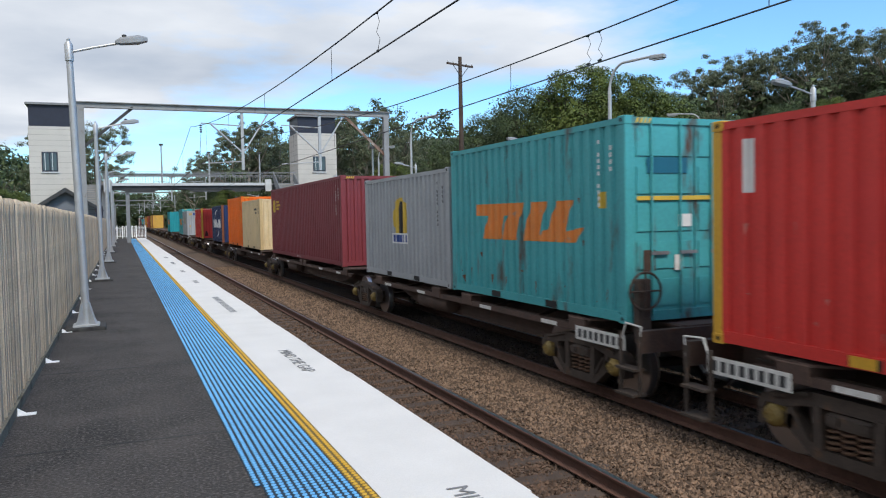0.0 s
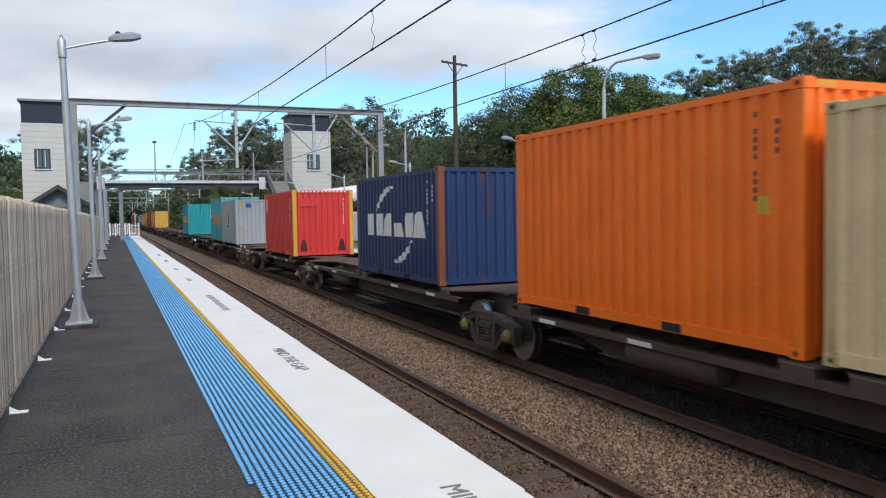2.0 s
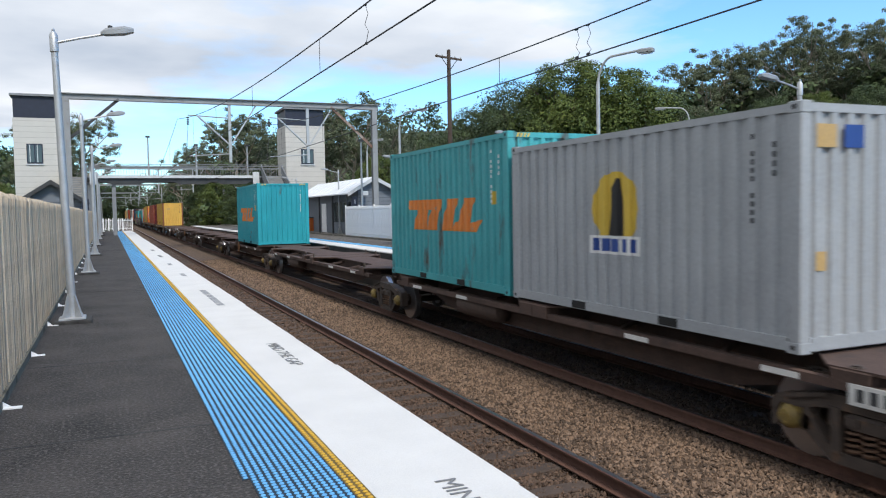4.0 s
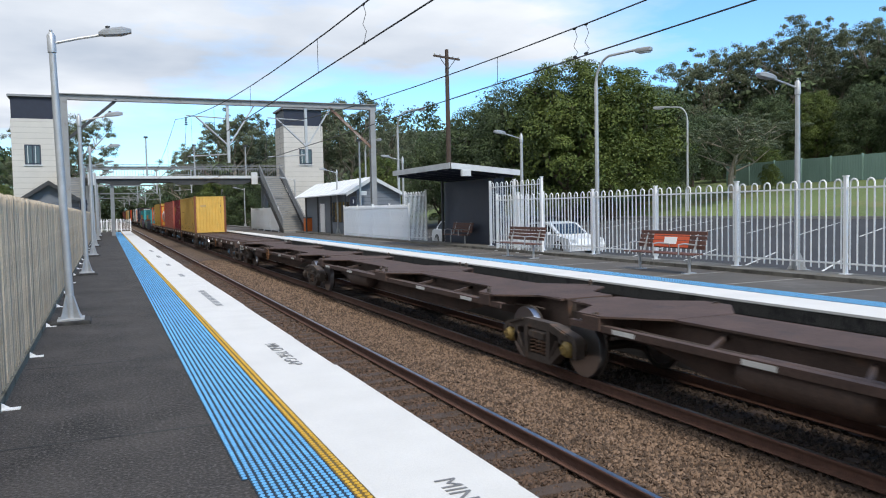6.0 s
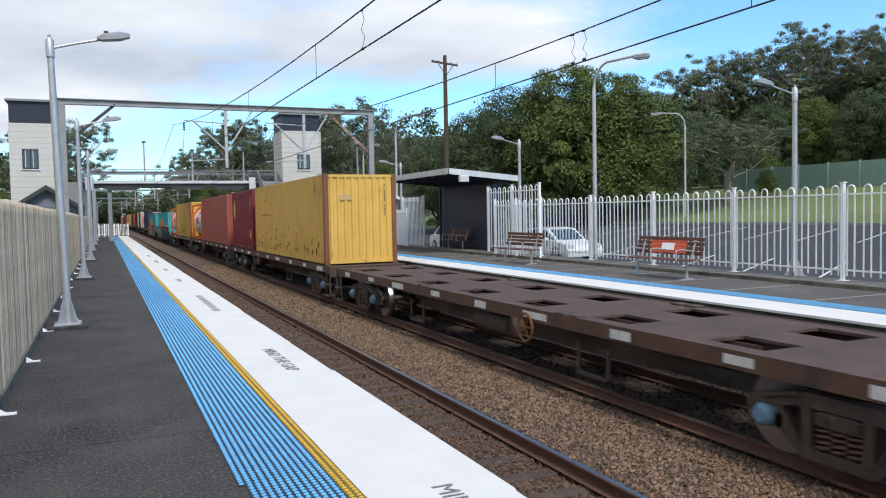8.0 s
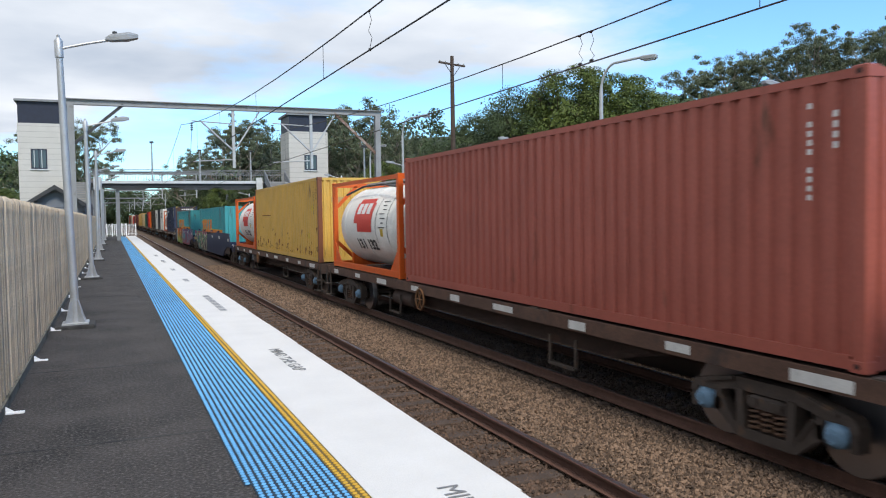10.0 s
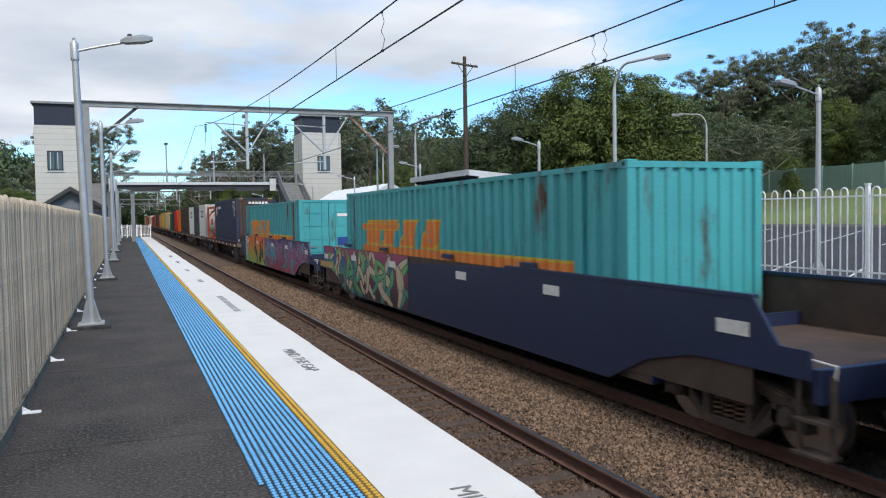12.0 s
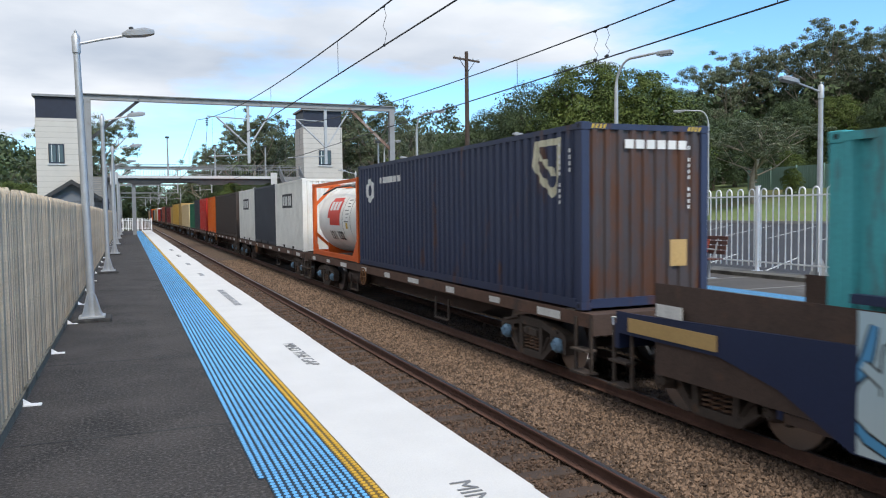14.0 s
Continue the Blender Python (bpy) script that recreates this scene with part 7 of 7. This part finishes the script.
cro = container(288.7, C40, HC, "slate", "long slate-blue shipping container with white emblems", hc=True, end_colour="slate_rust")
tank(301.1, "white tank container in an orange steel frame")
flat_wagon(308.6, 328.2, [310.6, 326.2])
rf1 = container(308.9, C20, HC, "white", "smooth white refrigerated shipping container")
container(315.2, C20, HC, "charcoal", "charcoal slatted open shipping container")
rf2 = container(321.4, C20, HC, "white", "smooth white refrigerated shipping container")
flat_wagon(328.8, 348.4, [330.8, 346.4])
container(329.0, C40, HC, "brown", "long dark brown shipping container")
container(341.4, C20, HC, "orange", "short ribbed orange shipping container")
flat_wagon(349.0, 368.6, [351.0, 366.6])
container(349.2, C20, HC, "red", "short ribbed red shipping container")
container(355.5, C20, HC, "charcoal", "short ribbed charcoal shipping container")
container(361.9, C20, STD, "green", "short ribbed green shipping container")
tail = ["cream", "tan", "yellow", "tan", "maroon", "brown", "oxide", "charcoal", "red", "white", "tan", "grey", "brown", "orange", "maroon", "teal", "tan", "charcoal"]
for k in range(9):
    u = 369.2 + k * 20.2
    flat_wagon(u, u + 19.6, [u + 2.0, u + 17.6])
    container(u + 0.2, C40, (STD, HC)[k % 2], tail[2 * k], f"long ribbed {tail[2 * k]} steel shipping container")
    container(u + 13.0, C20, (HC, STD)[k % 2], tail[2 * k + 1], f"short ribbed {tail[2 * k + 1]} steel shipping container")


# ---- painted marks ----
def leaning_logo(c, a, b, h, n, w, gap, lean, fill, edge=None):
    """A worn brand mark reduced to a row of leaning blocks."""
    for k in range(n):
        q = a - k * (w + gap)
        ww = w * (1.25 if k == 0 else 0.9)
        if edge:
            side_mark(c, slanted(q + 0.05, b - 0.05, ww + 0.1, h + 0.1, lean), edge, "logo_edge")
        side_mark(c, slanted(q, b, ww, h, lean), fill, "logo_block", proud=0.006)
    if edge:
        side_mark(c, slanted(a + 0.35, b + h * 0.62, n * (w + gap) * 0.55, h * 0.3, lean * 0.3), edge, "logo_bar", proud=0.007)
        side_mark(c, slanted(a + 0.30, b + h * 0.66, n * (w + gap) * 0.5, h * 0.22, lean * 0.3), fill, "logo_bar", proud=0.009)


def small_marks(c, H, L, col=None):
    code_bars(c, 0.62, H - 1.25, H - 0.25, 11, col)
    code_bars(c, 0.32, H - 0.75, H - 0.25, 5, col)
    code_bars(c, 0.80, H - 1.35, H - 0.30, 11, col, "end", 0.034)


yellow_edge = surface("yellow_logo_edge", (0.62, 0.40, 0.04), 0.6, vary=0.2)
for c in (toll1, toll2, toll3):
    leaning_logo(c, 4.55, 1.10, 0.66, 4, 0.58, 0.22, 0.24, orange_logo)
    side_mark(c, rect(3.5, 4.85, 1.54, 1.76), orange_logo, "logo_block")
    for q, w in ((2.42, 0.34), (1.65, 0.42)):
        side_mark(c, [(q, 1.10), (q - w, 1.10), (q - w - 0.12, 1.34), (q - 0.08, 1.27)], orange_logo, "logo_foot", proud=0.006)
    small_marks(c, HC, C20)
    side_mark(c, rect(0.52, 0.66, 1.62, 1.86), gold_logo, "warning_label")
rust_runs(toll1, 3, 40, C20, 1.6)
rust_runs(red1, 21, 34, C20, 2.0, scuff_mat)
rust_runs(red2, 22, 26, C20, 2.0, scuff_mat)
rust_runs(toll3, 4, 16, C20, 0.9)
for x0, x1, z0, z1, m in ((-0.85, -0.15, 2.10, 2.32, teal_label), (-1.02, 1.02, 1.72, 1.78, gold_logo), (-0.30, -0.08, 1.34, 1.52, white_logo), (-0.92, -0.72, 0.72, 1.02, wagon_brown), (-0.38, -0.24, 0.72, 0.94, white_logo)):
    end_mark(toll1, rect(x0, x1, z0, z1), m, "door_label")
for c, a in ((grey1, 3.15), (grey2, 3.15)):
    side_mark(c, disc(a, 1.52, 0.53, 22, 0.97), gold_logo, "badge")
    side_mark(c, [(a - 0.22, 1.02), (a + 0.20, 1.02), (a + 0.02, 1.98), (a - 0.16, 1.90)], black_logo, "badge_figure", proud=0.006)
    side_mark(c, rect(a - 0.58, a + 0.58, 0.88, 1.14), white_logo, "badge_base", proud=0.008)
    for k in range(5):
        side_mark(c, rect(a - 0.50 + k * 0.21, a - 0.35 + k * 0.21, 0.92, 1.10), blue_logo, "badge_bar", proud=0.010)
    small_marks(c, STD, C20, dark_steel)
    for x in (-1.0, -0.6):
        end_mark(c, rect(x, x + 0.28, 2.12, 2.36), PAINT["tan"] if x < -0.8 else blue_logo, "end_label")
    end_mark(c, rect(-1.0, -0.86, 0.85, 1.05), PAINT["tan"], "end_label")
side_mark(maroon, disc(11.55, 2.12, 0.30), gold_logo, "emblem_disc")
for k in range(3):
    side_mark(maroon, rect(10.35 - 0.1 * (k == 1), 11.05, 2.26 - k * 0.15, 2.35 - k * 0.15), gold_logo, "name_bar")
small_marks(maroon, HC, C40)
end_mark(maroon, rect(0.55, 0.85, 0.7, 1.15), PAINT["tan"], "end_label")
side_mark(maroon, rect(6.2, 6.8, 0.05, 0.11), white_mark, "notice_bar", proud=0.012)
small_marks(cream, STD, C20, dark_steel)
side_mark(cream, rect(0.95, 1.75, 2.02, 2.12), dark_steel, "code_bar")
side_mark(cream, rect(1.15, 1.45, 1.85, 1.94), dark_steel, "code_bar")
rust_runs(cream, 6, 8, C20, 0.5)
small_marks(orange, HC, C20, dark_steel)
side_mark(orange, rect(0.5, 0.62, 1.5, 1.7), gold_logo, "warning_label")
for k, (a, w, h) in enumerate(((5.05, 0.52, 0.58), (4.42, 0.62, 0.58), (3.72, 0.62, 0.58), (2.91, 0.66, 0.34), (2.16, 0.54, 0.58), (1.55, 0.68, 0.60))):
    side_mark(cma, [(a, 1.02), (a - w, 1.02), (a - w + 0.04 * (k % 2), 1.02 + h), (a - 0.06 * (k % 3), 1.02 + h)], white_logo, "logo_block")
arc_mark(cma, 3.0, 0.45, 1.80, 42, 90, 0.07, white_logo)
arc_mark(cma, 3.0, 2.20, 1.80, 224, 268, 0.07, white_logo)
small_marks(cma, STD, C20)
rust_runs(cma, 8, 40, C20, 1.6)
soot_mat = surface("scorched_red_paint", (0.075, 0.012, 0.012), 0.8, vary=0.5, scale=6, fine=40, spots=(0.02, 0.012, 0.012), spot_amount=0.48, spot_scale=5)
faded = surface("bright_red_touch_up", (0.60, 0.035, 0.03), 0.5, vary=0.12)
for c in (red1, red2):
    side_mark(c, rect(5.45, 5.58, 1.75, 2.35), white_logo, "white_bar")
    small_marks(c, STD, C20)
    side_mark(c, rect(1.9, 4.2, 1.25, 1.9), faded, "touch_up_patch", proud=0.003)
    end_mark(c, rect(-0.95, -0.25, 1.95, 2.25), faded, "touch_up_patch")
    for k in range(13):
        end_mark(c, rect(-1.0 + k * 0.155, -0.92 + k * 0.155, STD - 0.085, STD - 0.03), white_logo, "header_dash")
    for x in (-0.82, 0.72):
        end_mark(c, [(x - 0.14, 0.20), (x + 0.16, 0.20), (x + 0.10, 0.50), (x + 0.04, 0.66), (x - 0.06, 0.58)], soot_mat, "scorched_patch")
    for yy in (1.1, 3.9):
        part("fork_pocket_trim", Geo().box(-c["hw"] - 0.006, -c["hw"] + 0.02, yy - C20 / 2, yy - C20 / 2 + 0.3, 0.03, 0.14), PAINT["amber"], c)
for c, sd in ((yel1, 31), (yel2, 32)):
    rust_runs(c, sd, 420, C40, 0.8)
    rust_runs(c, sd + 10, 60, C40, 2.2)
    small_marks(c, HC, C40, dark_steel)
    for a, z in ((0.75, 1.75), (1.35, 0.78)):
        side_mark(c, rect(a, a + 0.3, z, z + 0.2), gold_logo, "warning_label")
    side_mark(c, rect(8.6, 10.5, 1.62, 1.66), rust_mat, "scrape")
    end_mark(c, rect(-0.75, -0.30, 2.05, 2.22), PAINT["tan"], "end_label")
side_mark(crim, disc(5.3, 1.95, 0.30, 16, 1.6), gold_logo, "emblem_disc")
side_mark(crim, rect(0.5, 0.75, 0.55, 0.95), gold_logo, "warning_label")
small_marks(crim, HC, C20)
small_marks(oxide, HC, C40)
for c in (w1, w2):
    leaning_logo(c, 12.7, 1.42, 0.60, 4, 1.0, 0.52, 0.36, orange_logo, yellow_edge)
    side_mark(c, rect(1.4, 13.1, 1.10, 1.36), orange_logo, "orange_band")
    side_mark(c, rect(1.4, 7.2, 1.36, 1.41), yellow_edge, "band_edge")
    rust_runs(c, 51, 90, C48, 2.0)
    for a in (1.25, 13.38):
        part("mid_post", Geo().box(-c["hw"] - 0.002, -c["hw"] + 0.05, a - C48 / 2 - 0.07, a - C48 / 2 + 0.07, 0.15, HC - 0.1), PAINT["rusty"] if c is w2 else PAINT["teal"], c, "worn load-bearing post")
end_mark(w2, rect(0.35, 0.95, 2.2, 2.32), white_logo, "door_label")
end_mark(w2, rect(0.35, 0.95, 1.02, 1.35), blue_logo, "door_label")
side_mark(cro, [(0.90, 1.74), (1.30, 2.02), (1.56, 2.30), (1.50, 2.71), (0.62, 2.71), (0.63, 2.03)], cream_logo, "shield_mark")
side_mark(cro, [(0.90, 1.90), (1.22, 2.12), (1.42, 2.34), (1.40, 2.60), (0.72, 2.60), (0.74, 2.10)], PAINT["slate"], "shield_core", proud=0.006)
for k in range(3):
    side_mark(cro, slanted(1.32 - k * 0.17, 2.36 - k * 0.13, 0.15, 0.16, -0.05), cream_logo, "shield_bar", proud=0.008)
side_mark(cro, disc(11.1, 2.15, 0.36, 12, 0.95), white_logo, "emblem_disc")
side_mark(cro, disc(11.05, 2.15, 0.17, 12), PAINT["slate"], "emblem_core", proud=0.006)
for k in range(6):
    side_mark(cro, rect(10.02 - k * 0.32, 10.26 - k * 0.32, 2.32, 2.48), white_logo, "name_bar")
    end_mark(cro, rect(-0.42 + k * 0.205, -0.26 + k * 0.205, 2.50, 2.64), white_logo, "name_bar")
small_marks(cro, HC, C40)
for c in (rf1, rf2):
    side_mark(c, rect(2.2, 4.3, 1.75, 2.35), dark_steel, "lettering_panel")
    for k in range(5):
        side_mark(c, rect(2.32 + k * 0.4, 2.60 + k * 0.4, 1.85, 2.25), white_logo, "lettering_bar", proud=0.006)
end_mark(cro, rect(0.45, 0.78, 0.62, 1.05), PAINT["tan"], "end_label")


def motions():
    """The whole train rolls towards and past the camera at an even speed, its wheels turning."""
    for ob, x, u, z in travellers:
        walk(ob, [(t, pose(x, u - SPEED * t, z)) for t in (0, 1 / 30, 0.5, 2, 4, 6, 8, 10, 12, 13.5, 14 - 1 / 30, 14)])
    n = 14 * FPS
    turn = math.degrees(SPEED / WHEEL_R)
    for ws, y in wheel_sets:
        first = random.uniform(0, 360)
        walk(ws, [(k / FPS, pose(0, y, WHEEL_R, first + turn * k / FPS)) for k in range(n + 1)])


motions()
